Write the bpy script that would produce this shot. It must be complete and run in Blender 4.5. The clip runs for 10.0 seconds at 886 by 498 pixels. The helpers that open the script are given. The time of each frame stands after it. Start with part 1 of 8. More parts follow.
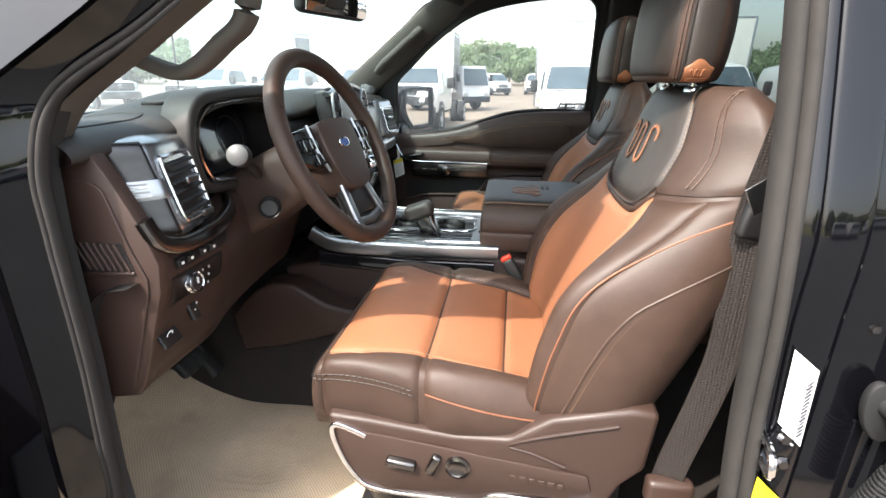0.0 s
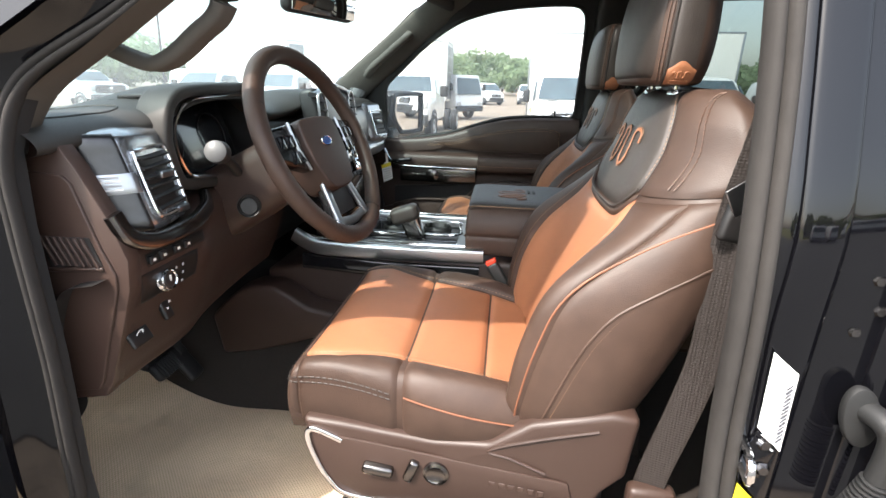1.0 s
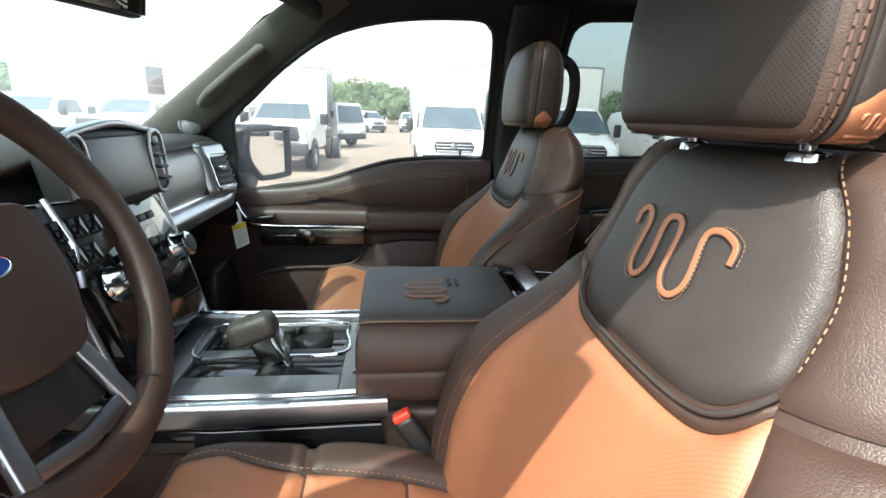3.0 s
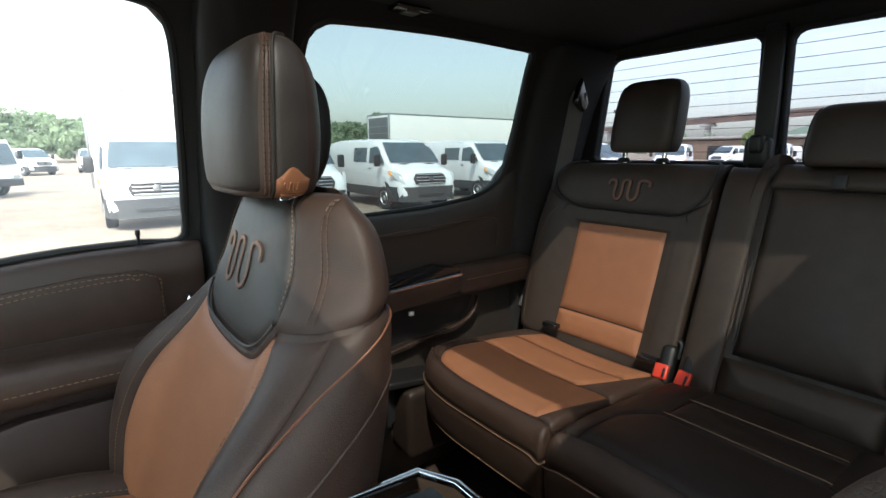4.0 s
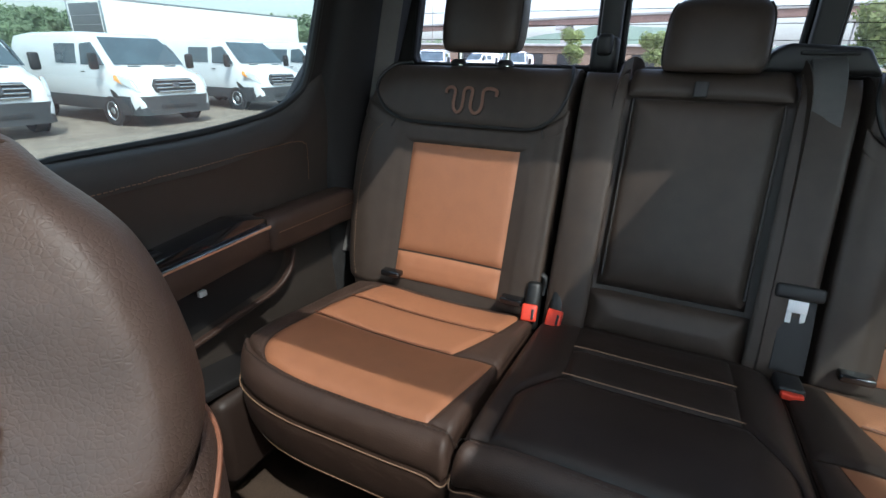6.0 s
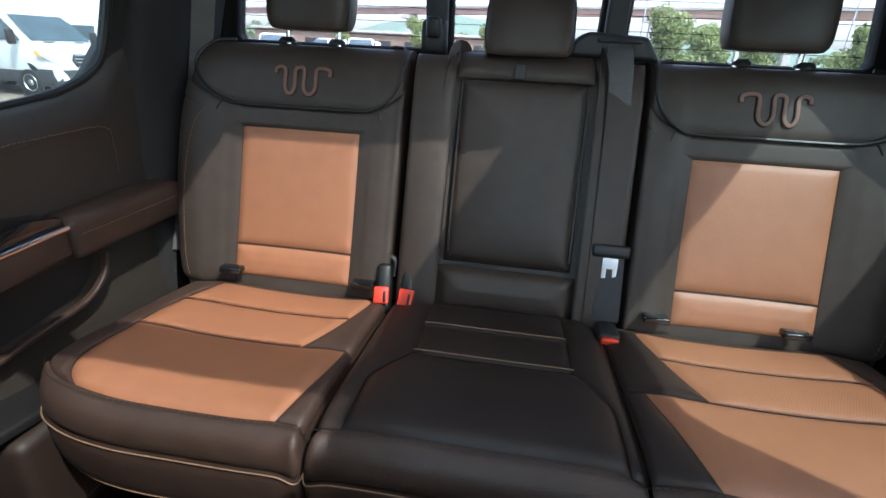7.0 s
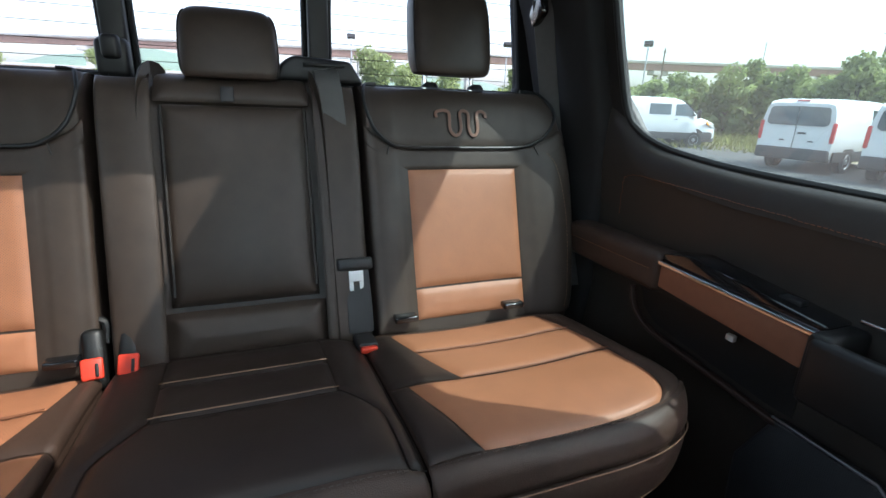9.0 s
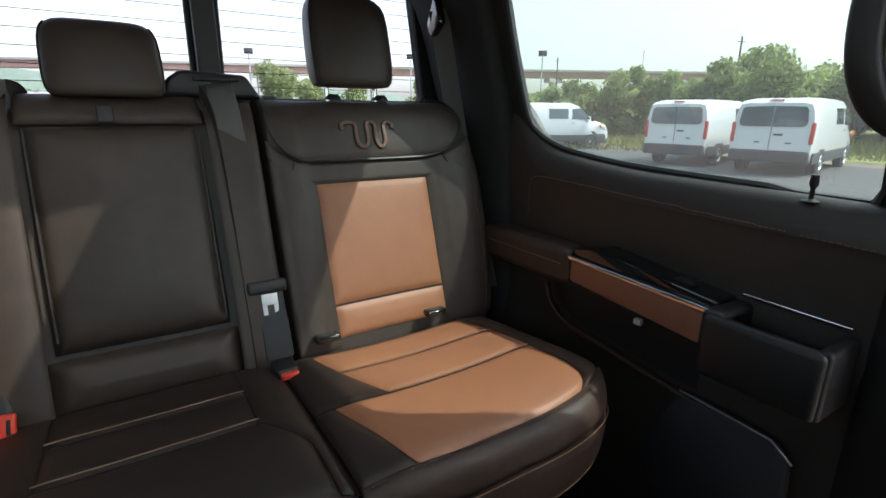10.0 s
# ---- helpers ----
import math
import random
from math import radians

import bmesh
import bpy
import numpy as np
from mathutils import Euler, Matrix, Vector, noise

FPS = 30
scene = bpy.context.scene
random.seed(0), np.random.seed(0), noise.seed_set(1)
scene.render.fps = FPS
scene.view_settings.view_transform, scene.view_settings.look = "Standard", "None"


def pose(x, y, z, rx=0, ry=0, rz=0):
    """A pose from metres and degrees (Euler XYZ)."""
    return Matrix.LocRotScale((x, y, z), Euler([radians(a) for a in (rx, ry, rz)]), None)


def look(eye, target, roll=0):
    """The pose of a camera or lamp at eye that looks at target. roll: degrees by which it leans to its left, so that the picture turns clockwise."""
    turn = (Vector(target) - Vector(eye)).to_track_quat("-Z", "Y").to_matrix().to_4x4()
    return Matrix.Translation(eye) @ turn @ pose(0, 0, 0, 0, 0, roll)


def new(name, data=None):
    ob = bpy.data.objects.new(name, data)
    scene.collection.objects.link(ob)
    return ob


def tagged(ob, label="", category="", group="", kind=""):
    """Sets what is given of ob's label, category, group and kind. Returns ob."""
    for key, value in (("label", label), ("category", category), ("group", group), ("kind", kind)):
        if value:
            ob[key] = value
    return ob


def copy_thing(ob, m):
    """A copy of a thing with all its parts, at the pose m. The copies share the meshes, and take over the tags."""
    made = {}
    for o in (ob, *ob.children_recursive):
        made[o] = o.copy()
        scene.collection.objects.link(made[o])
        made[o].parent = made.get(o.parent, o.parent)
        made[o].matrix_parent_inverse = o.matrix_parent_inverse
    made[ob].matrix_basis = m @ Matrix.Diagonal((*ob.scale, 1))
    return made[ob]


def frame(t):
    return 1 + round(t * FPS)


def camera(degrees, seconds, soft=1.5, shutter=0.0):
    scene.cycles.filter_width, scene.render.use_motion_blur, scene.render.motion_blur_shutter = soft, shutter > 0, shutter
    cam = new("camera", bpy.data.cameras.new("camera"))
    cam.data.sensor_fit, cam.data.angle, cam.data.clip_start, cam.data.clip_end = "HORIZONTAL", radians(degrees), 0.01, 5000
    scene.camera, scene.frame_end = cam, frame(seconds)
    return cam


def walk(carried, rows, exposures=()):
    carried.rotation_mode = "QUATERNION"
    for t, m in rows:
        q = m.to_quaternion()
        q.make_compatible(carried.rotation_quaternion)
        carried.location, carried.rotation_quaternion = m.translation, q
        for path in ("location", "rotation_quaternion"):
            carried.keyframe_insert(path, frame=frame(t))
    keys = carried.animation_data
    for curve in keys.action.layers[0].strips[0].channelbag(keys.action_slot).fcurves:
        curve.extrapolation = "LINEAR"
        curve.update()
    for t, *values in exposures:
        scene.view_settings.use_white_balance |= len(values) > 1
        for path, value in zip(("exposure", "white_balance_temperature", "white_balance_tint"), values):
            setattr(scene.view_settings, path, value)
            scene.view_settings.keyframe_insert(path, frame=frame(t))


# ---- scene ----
cam = camera(85.2, 10.0)
PATH = [
    (0, (-0.22, -1.392, 1.545), (-0.478, 0.474, 0.874), 0.4),
    (0.5, (-0.226, -1.389, 1.537), (-0.4, 0.492, 0.881), 1.4),
    (1, (-0.203, -1.381, 1.529), (-0.428, 0.501, 0.89), 1.5),
    (1.5, (-0.201, -1.38, 1.527), (-0.445, 0.502, 0.894), 1.2),
    (2, (-0.209, -1.365, 1.526), (-0.465, 0.517, 0.897), 0.7),
    (2.2, (-0.225, -1.34, 1.522), (-0.466, 0.543, 0.894), 0.9),
    (3.3, (-0.238, -0.634, 1.569), (0.3, 1.235, 1.103), 1.7),
    (3.5, (-0.216, -0.518, 1.582), (0.554, 1.277, 1.153), 1.3),
    (4, (-0.091, -0.27, 1.589), (1.107, 1.281, 1.191), -0.3),
    (4.5, (0.039, -0.078, 1.569), (1.394, 1.333, 1.15), -1.6),
    (5, (0.074, 0.053, 1.564), (1.615, 1.185, 0.978), -0.3),
    (6.3, (0.084, 0.013, 1.575), (1.807, 0.69, 0.818), 1.2),
    (6.5, (0.089, -0.002, 1.566), (1.85, 0.56, 0.803), 1.5),
    (7, (0.094, 0.003, 1.56), (1.922, 0.262, 0.792), 2.9),
    (7.5, (0.09, 0.0, 1.545), (1.953, -0.006, 0.816), 4.0),
    (8, (0.091, -0.003, 1.535), (1.956, -0.231, 0.849), 4.1),
    (8.5, (0.092, -0.01, 1.538), (1.931, -0.471, 0.899), 3.6),
    (9, (0.093, -0.017, 1.534), (1.86, -0.74, 0.937), 2.5),
    (9.5, (0.099, -0.016, 1.533), (1.788, -0.92, 0.959), 1.3),
    (10, (0.097, -0.026, 1.531), (1.727, -1.047, 0.984), 0.4),
]
walk(cam, [(t, look(eye, target, roll)) for t, eye, target, roll in PATH], [(0, 1.08, 6500, 10), (2.2, 1.12, 6500, 10), (3.3, 1.2, 6350, 8), (4.5, 1.6, 6250, 8), (5.2, 1.8, 6000, 8), (6.3, 2.08, 5750, 8), (7.0, 2.37, 5700, 8), (8.0, 2.63, 5700, 8), (9.0, 2.42, 6000, 9), (10, 2.05, 6400, 10)])

# ---- world, sun, exposure ----
SUN_AZ, SUN_EL = -128.0, 52.5   # where the sun stands: degrees from +x towards +y, and its height
world = bpy.data.worlds.new("sky")
scene.world = world
world.use_nodes = True
wn = world.node_tree.nodes
sky = wn.new("ShaderNodeTexSky")
sky.sky_type = "NISHITA"
sky.sun_disc = False
sky.sun_elevation = radians(SUN_EL)
sky.sun_rotation = radians(90 - SUN_AZ)
sky.dust_density = 3.0
sky.air_density = 1.3
sky.ozone_density = 1.0
haze = wn.new("ShaderNodeHueSaturation")
haze.inputs["Saturation"].default_value = 0.5
world.node_tree.links.new(sky.outputs[0], haze.inputs["Color"])
world.node_tree.links.new(haze.outputs[0], wn["Background"].inputs[0])
wn["Background"].inputs[1].default_value = 0.36
sun_dir = Vector((math.cos(radians(SUN_AZ)) * math.cos(radians(SUN_EL)), math.sin(radians(SUN_AZ)) * math.cos(radians(SUN_EL)), math.sin(radians(SUN_EL))))
sun_data = bpy.data.lights.new("sun", "SUN")
sun_data.energy, sun_data.angle, sun_data.color = 5.0, radians(0.6), (1.0, 0.93, 0.84)
sun = new("sun", sun_data)
sun.matrix_world = look(sun_dir * 50, (0, 0, 0))
scene.view_settings.exposure = 1.0

# ---- materials ----


def mat(name, base, rough=0.5, metal=0.0, var=0.25, scale=40.0, bump=0.0, grain=600.0, kind="noise", coat=0.0, spec=0.5, stain=0.0, object_random=0.0, coat_rough=0.03):
    """A surface with colour variation at two sizes and a fine relief. base: linear colour."""
    m = bpy.data.materials.new(name)
    m.use_nodes = True
    n, l = m.node_tree.nodes, m.node_tree.links
    b = n["Principled BSDF"]
    b.inputs["Metallic"].default_value = metal
    b.inputs["Coat Weight"].default_value = coat
    b.inputs["Coat Roughness"].default_value = coat_rough
    b.inputs["Specular IOR Level"].default_value = spec
    tc = n.new("ShaderNodeTexCoord")
    big = n.new("ShaderNodeTexNoise")
    big.inputs["Scale"].default_value = scale * 0.12
    big.inputs["Detail"].default_value = 5
    fine = n.new("ShaderNodeTexNoise")
    fine.inputs["Scale"].default_value = scale
    fine.inputs["Detail"].default_value = 4
    for t in (big, fine):
        l.new(tc.outputs["Object"], t.inputs["Vector"])
    mix = n.new("ShaderNodeMath")
    mix.operation = "MULTIPLY_ADD"
    mix.inputs[1].default_value = 0.5
    l.new(big.outputs["Fac"], mix.inputs[0])
    half = n.new("ShaderNodeMath")
    half.operation = "MULTIPLY"
    half.inputs[1].default_value = 0.5
    l.new(fine.outputs["Fac"], half.inputs[0])
    l.new(half.outputs[0], mix.inputs[2])
    ramp = n.new("ShaderNodeValToRGB")
    lo = [c * (1 - var) for c in base]
    hi = [min(1, c * (1 + var)) for c in base]
    ramp.color_ramp.elements[0].position, ramp.color_ramp.elements[0].color = 0.32, (*lo, 1)
    ramp.color_ramp.elements[1].position, ramp.color_ramp.elements[1].color = 0.68, (*hi, 1)
    l.new(mix.outputs[0], ramp.inputs[0])
    colour = ramp.outputs[0]
    if stain:
        st = n.new("ShaderNodeTexNoise")
        st.inputs["Scale"].default_value = scale * 0.3
        st.inputs["Detail"].default_value = 8
        l.new(tc.outputs["Object"], st.inputs["Vector"])
        sr = n.new("ShaderNodeValToRGB")
        sr.color_ramp.elements[0].position, sr.color_ramp.elements[0].color = 0.6, (1, 1, 1, 1)
        sr.color_ramp.elements[1].position, sr.color_ramp.elements[1].color = 0.75, (1 - stain, 1 - stain, 1 - stain, 1)
        l.new(st.outputs["Fac"], sr.inputs[0])
        mul = n.new("ShaderNodeMix")
        mul.data_type, mul.blend_type = "RGBA", "MULTIPLY"
        mul.inputs["Factor"].default_value = 1
        l.new(colour, mul.inputs[6])
        l.new(sr.outputs[0], mul.inputs[7])
        colour = mul.outputs[2]
    if object_random:
        oi = n.new("ShaderNodeObjectInfo")
        hsv = n.new("ShaderNodeHueSaturation")
        ma = n.new("ShaderNodeMapRange")
        ma.inputs[3].default_value, ma.inputs[4].default_value = 1 - object_random, 1 + object_random
        l.new(oi.outputs["Random"], ma.inputs[0])
        l.new(ma.outputs[0], hsv.inputs["Value"])
        l.new(colour, hsv.inputs["Color"])
        colour = hsv.outputs[0]
    l.new(colour, b.inputs["Base Color"])
    rr = n.new("ShaderNodeMapRange")
    rr.inputs[3].default_value, rr.inputs[4].default_value = rough * 0.82, min(1, rough * 1.2)
    l.new(mix.outputs[0], rr.inputs[0])
    l.new(rr.outputs[0], b.inputs["Roughness"])
    if bump:
        if kind == "leather":
            tex = n.new("ShaderNodeTexVoronoi")
            tex.feature = "DISTANCE_TO_EDGE"
            tex.inputs["Scale"].default_value = grain
            h = n.new("ShaderNodeMath")
            h.operation = "MINIMUM"
            h.inputs[1].default_value = 0.22
            l.new(tex.outputs["Distance"], h.inputs[0])
            crease = n.new("ShaderNodeTexNoise")
            crease.inputs["Scale"].default_value = grain * 0.16
            crease.inputs["Detail"].default_value = 6
            crease.inputs["Distortion"].default_value = 0.6
            l.new(tc.outputs["Object"], crease.inputs["Vector"])
            add = n.new("ShaderNodeMath")
            add.operation = "MULTIPLY_ADD"
            add.inputs[1].default_value = 0.9
            l.new(crease.outputs["Fac"], add.inputs[0])
            l.new(h.outputs[0], add.inputs[2])
            height = add.outputs[0]
        elif kind == "weave":
            tex = n.new("ShaderNodeTexVoronoi")
            tex.inputs["Scale"].default_value = grain
            tex.inputs["Randomness"].default_value = 0.0
            height = tex.outputs["Distance"]
        else:
            tex = n.new("ShaderNodeTexNoise")
            tex.inputs["Scale"].default_value = grain
            tex.inputs["Detail"].default_value = 3
            height = tex.outputs["Fac"]
        l.new(tc.outputs["Object"], tex.inputs["Vector"])
        bu = n.new("ShaderNodeBump")
        bu.inputs["Strength"].default_value = bump
        bu.inputs["Distance"].default_value = 0.5 / grain
        l.new(height, bu.inputs["Height"])
        l.new(bu.outputs[0], b.inputs["Normal"])
    return m


def holed(m, pitch, size, dark):
    """Adds rows of small punched holes, pitch metres apart, to the leather m."""
    n, l = m.node_tree.nodes, m.node_tree.links
    b = n["Principled BSDF"]
    tc = n.new("ShaderNodeTexCoord")
    mp = n.new("ShaderNodeMapping")
    mp.inputs["Rotation"].default_value = (0, 0, math.pi / 4)
    sep = n.new("ShaderNodeSeparateXYZ")
    l.new(tc.outputs["UV"], mp.inputs["Vector"])
    l.new(mp.outputs[0], sep.inputs[0])
    com = n.new("ShaderNodeCombineXYZ")
    for k in range(2):
        s = n.new("ShaderNodeMath")
        s.operation = "MULTIPLY"
        s.inputs[1].default_value = 1 / pitch
        l.new(sep.outputs[k], s.inputs[0])
        l.new(s.outputs[0], com.inputs[k])
    v = n.new("ShaderNodeTexVoronoi")
    v.voronoi_dimensions = "2D"
    v.inputs["Scale"].default_value = 1.0
    v.inputs["Randomness"].default_value = 0.0
    l.new(com.outputs[0], v.inputs["Vector"])
    lt = n.new("ShaderNodeMath")
    lt.operation = "LESS_THAN"
    lt.inputs[1].default_value = size
    l.new(v.outputs["Distance"], lt.inputs[0])
    mx = n.new("ShaderNodeMix")
    mx.data_type = "RGBA"
    src = b.inputs["Base Color"].links[0].from_socket
    l.new(lt.outputs[0], mx.inputs["Factor"])
    l.new(src, mx.inputs[6])
    mx.inputs[7].default_value = (*dark, 1)
    l.new(mx.outputs[2], b.inputs["Base Color"])
    return m


def glass(name, tint, gloss=0.04, veil=0.0):
    """A tinted pane with a weak sheen; its pale film stands in for haze outside."""
    m = bpy.data.materials.new(name)
    m.use_nodes = True
    n, l = m.node_tree.nodes, m.node_tree.links
    n.remove(n["Principled BSDF"])
    tr = n.new("ShaderNodeBsdfTransparent")
    tr.inputs[0].default_value = (*tint, 1)
    gl = n.new("ShaderNodeBsdfGlossy")
    gl.inputs["Roughness"].default_value = gloss
    mx = n.new("ShaderNodeMixShader")
    mx.inputs[0].default_value = 0.05
    l.new(tr.outputs[0], mx.inputs[1])
    l.new(gl.outputs[0], mx.inputs[2])
    film = n.new("ShaderNodeBsdfTranslucent")
    film.inputs[0].default_value = (0.80, 0.88, 0.92, 1)
    fm = n.new("ShaderNodeMixShader")
    fm.inputs[0].default_value = veil
    l.new(mx.outputs[0], fm.inputs[1])
    l.new(film.outputs[0], fm.inputs[2])
    l.new(fm.outputs[0], n["Material Output"].inputs[0])
    return m


ORANGE = mat("tan_leather", (0.300, 0.122, 0.058), 0.5, var=0.10, scale=30, bump=0.25, grain=700, kind="leather")
PERF = holed(mat("punched_tan_leather", (0.300, 0.122, 0.058), 0.52, var=0.10, scale=30, bump=0.2, grain=700, kind="leather"), 0.0031, 0.19, (0.17, 0.07, 0.04))
BROWN = mat("brown_leather", (0.050, 0.0295, 0.0212), 0.50, spec=0.36, var=0.22, scale=30, bump=0.40, grain=360, kind="leather", coat=0.06, coat_rough=0.45)
DARK = mat("dark_leather", (0.047, 0.034, 0.0265), 0.44, spec=0.30, var=0.18, scale=30, bump=0.28, grain=760, kind="leather", coat=0.02, coat_rough=0.35)
DARKPERF = holed(mat("punched_dark_leather", (0.028, 0.021, 0.0175), 0.48, spec=0.25, var=0.1, scale=30, bump=0.3, grain=520, kind="leather", coat=0.05, coat_rough=0.4), 0.0026, 0.19, (0.006, 0.005, 0.004))
DARKF = mat("dark_grey_leather", (0.040, 0.033, 0.029), 0.46, spec=0.42, var=0.18, scale=30, bump=0.5, grain=380, kind="leather", coat=0.08, coat_rough=0.45)
DARKSEAT = mat("deep_brown_leather", (0.024, 0.0158, 0.0124), 0.42, spec=0.28, var=0.18, scale=30, bump=0.3, grain=760, kind="leather", coat=0.03, coat_rough=0.35)
PIPING = mat("tan_piping", (0.20, 0.077, 0.040), 0.55, var=0.1, scale=60)
THREAD = mat("tan_thread", (0.21, 0.125, 0.072), 0.7, var=0.15, scale=300)
HTHREAD = mat("heavy_brown_thread", (0.085, 0.045, 0.030), 0.6, var=0.15, scale=300)
DTHREAD = mat("dark_thread", (0.02, 0.015, 0.012), 0.6, var=0.15, scale=300)
PLASTIC = mat("brown_plastic", (0.042, 0.024, 0.018), 0.48, var=0.08, scale=20, bump=0.25, grain=900, kind="leather")
BLACKP = mat("black_plastic", (0.014, 0.013, 0.013), 0.48, var=0.1, scale=30, bump=0.2, grain=1200)
PILLAR = mat("grey_pillar_cloth", (0.080, 0.072, 0.062), 0.85, var=0.12, scale=60, bump=0.35, grain=700)
BAND = mat("brushed_dark_silver", (0.085, 0.083, 0.083), 0.34, metal=1.0, var=0.1, scale=90)
POD = mat("smoked_silver", (0.40, 0.41, 0.43), 0.26, metal=0.9, var=0.08, scale=60)
SWITCHP = mat("matt_black_switch", (0.007, 0.007, 0.007), 0.45, var=0.1, scale=60)
# brown plastic at about half its colour, with the shade low in the cab painted in
UNDERSHADE = mat("shaded_brown_plastic", (0.024, 0.014, 0.010), 0.55, var=0.1, scale=20, bump=0.25, grain=900, kind="leather")
GREYP = mat("grey_plastic", (0.15, 0.15, 0.15), 0.5, var=0.08, scale=60)
DARKDOOR = mat("dark_door_trim", (0.037, 0.030, 0.025), 0.46, var=0.14, scale=30, bump=0.35, grain=620, kind="leather")
EMB = mat("brown_inlay_leather", (0.15, 0.07, 0.042), 0.5, var=0.1, scale=60, bump=0.2, grain=700, kind="leather")
EMBTAN = mat("tan_inlay_leather", (0.25, 0.105, 0.06), 0.5, var=0.1, scale=60, bump=0.2, grain=700, kind="leather")
FASCIA = mat("brushed_grey_fascia", (0.33, 0.325, 0.32), 0.4, metal=0.75, var=0.08, scale=60)
DASHTOP = mat("dash_top_vinyl", (0.030, 0.027, 0.024), 0.55, var=0.1, scale=30, bump=0.3, grain=700, kind="leather")
PIANO = mat("gloss_black", (0.008, 0.008, 0.009), 0.08, var=0.2, scale=20, coat=0.5)
STEEL = mat("bright_steel", (0.74, 0.74, 0.73), 0.42, metal=0.5, var=0.04, scale=60)
CHROME = mat("chrome", (0.72, 0.73, 0.75), 0.12, metal=1.0, var=0.04, scale=20)
BRIGHT = mat("bright_trim", (0.80, 0.81, 0.83), 0.28, metal=1.0, var=0.04, scale=20)
SATIN = mat("satin_metal", (0.42, 0.43, 0.45), 0.3, metal=1.0, var=0.06, scale=80)
SMOKE = mat("smoked_metal", (0.16, 0.15, 0.145), 0.24, metal=1.0, var=0.1, scale=60)
SILVER = mat("silver_plastic", (0.17, 0.17, 0.175), 0.36, metal=0.6, var=0.08, scale=60)
HEADLINER = mat("headliner_cloth", (0.017, 0.016, 0.016), 0.9, var=0.15, scale=60, bump=0.3, grain=900)
PAINT = mat("black_paint", (0.003, 0.003, 0.004), 0.05, var=0.2, scale=6, coat=0.0, spec=0.42)
SEALRUB = mat("door_seal_rubber", (0.034, 0.031, 0.029), 0.75, spec=0.12, var=0.15, scale=40, bump=0.2, grain=400)
RUBBER = mat("black_rubber", (0.010, 0.010, 0.010), 0.62, var=0.15, scale=40, bump=0.2, grain=400)
CLEAR = glass("clear_glass", (0.62, 0.66, 0.65), veil=0.07)
SHIELD = glass("windscreen_glass", (0.47, 0.59, 0.60), veil=0.07)
TINT = glass("tinted_glass", (0.158, 0.190, 0.188), veil=0.009)
ROOFGLASS = glass("sunroof_glass", (0.205, 0.21, 0.20))
REARGLASS = glass("rear_window_glass", (0.255, 0.267, 0.30), veil=0.01)
MIRROR = mat("mirror_glass", (0.86, 0.87, 0.88), 0.01, metal=1.0, var=0.01)
MATPAPER = holed(mat("tan_floor_paper", (0.74, 0.565, 0.385), 0.8, var=0.10, scale=22, bump=0.8, grain=230, kind="weave", stain=0.34), 0.0056, 0.30, (0.53, 0.39, 0.25))
CARPET = mat("dark_carpet", (0.020, 0.015, 0.012), 0.95, var=0.3, scale=160, bump=0.8, grain=500)
CARPETMAT = mat("brown_carpet_mat", (0.062, 0.040, 0.026), 0.95, var=0.4, scale=220, bump=0.9, grain=600)
BELT = mat("belt_webbing", (0.085, 0.080, 0.076), 0.62, var=0.1, scale=90, bump=0.6, grain=450, kind="weave")
BROWNBELT = mat("brown_belt_webbing", (0.017, 0.012, 0.010), 0.62, var=0.1, scale=90, bump=0.8, grain=240, kind="weave")
RED = mat("red_plastic", (0.62, 0.045, 0.02), 0.4, var=0.06)
WHITEP = mat("white_label", (0.80, 0.80, 0.78), 0.5, var=0.03)
YELLOW = mat("yellow_label", (0.75, 0.62, 0.02), 0.5, var=0.03)
INK = mat("dark_ink", (0.08, 0.08, 0.09), 0.6, var=0.1)
GREYINK = mat("grey_ink", (0.40, 0.40, 0.40), 0.6, var=0.1)
SCREEN = mat("screen_glass", (0.012, 0.013, 0.016), 0.12, var=0.1, coat=0.6)
BLUE = mat("blue_badge", (0.02, 0.07, 0.30), 0.25, var=0.05, coat=0.5)
SPEAKER = mat("speaker_grille", (0.16, 0.16, 0.165), 0.5, metal=0.3, var=0.1, scale=60, bump=1.0, grain=330, kind="weave")
DSPEAKER = mat("dark_speaker_grille", (0.040, 0.042, 0.046), 0.5, metal=0.3, var=0.1, scale=60, bump=1.0, grain=330, kind="weave")

# ---- building helpers ----


def part(name, bm, material, parent, label="", smooth=True):
    """Links a bmesh, or (points, faces), as one mesh object under a thing or a part."""
    me = bpy.data.meshes.new(name)
    if isinstance(bm, tuple):
        me.from_pydata([tuple(p) for p in bm[0]], [], bm[1])
        if len(bm) > 2:
            lay = me.uv_layers.new(name="uv")
            idx = np.empty(len(me.loops), dtype=np.int32)
            me.loops.foreach_get("vertex_index", idx)
            lay.data.foreach_set("uv", np.asarray(bm[2], dtype=np.float32)[idx].ravel())
    else:
        bm.to_mesh(me)
        bm.free()
    me.materials.append(material)
    if smooth:
        me.shade_smooth()
        me.set_sharp_from_angle(angle=radians(42))
    ob = new(name, me)
    ob.parent = parent
    if label:
        tagged(ob, label)
    return ob


def thing(name, label, category, group="", kind="", at=(0, 0, 0)):
    ob = tagged(new(name), label, category, group, kind)
    ob.empty_display_size = 0.05
    ob.location = at
    return ob


def flat(name, bm, material, label, category="", kind="", smooth=True, group=""):
    """A thing that is one mesh."""
    return tagged(part(name, bm, material, None, "", smooth), label, category, group, kind)


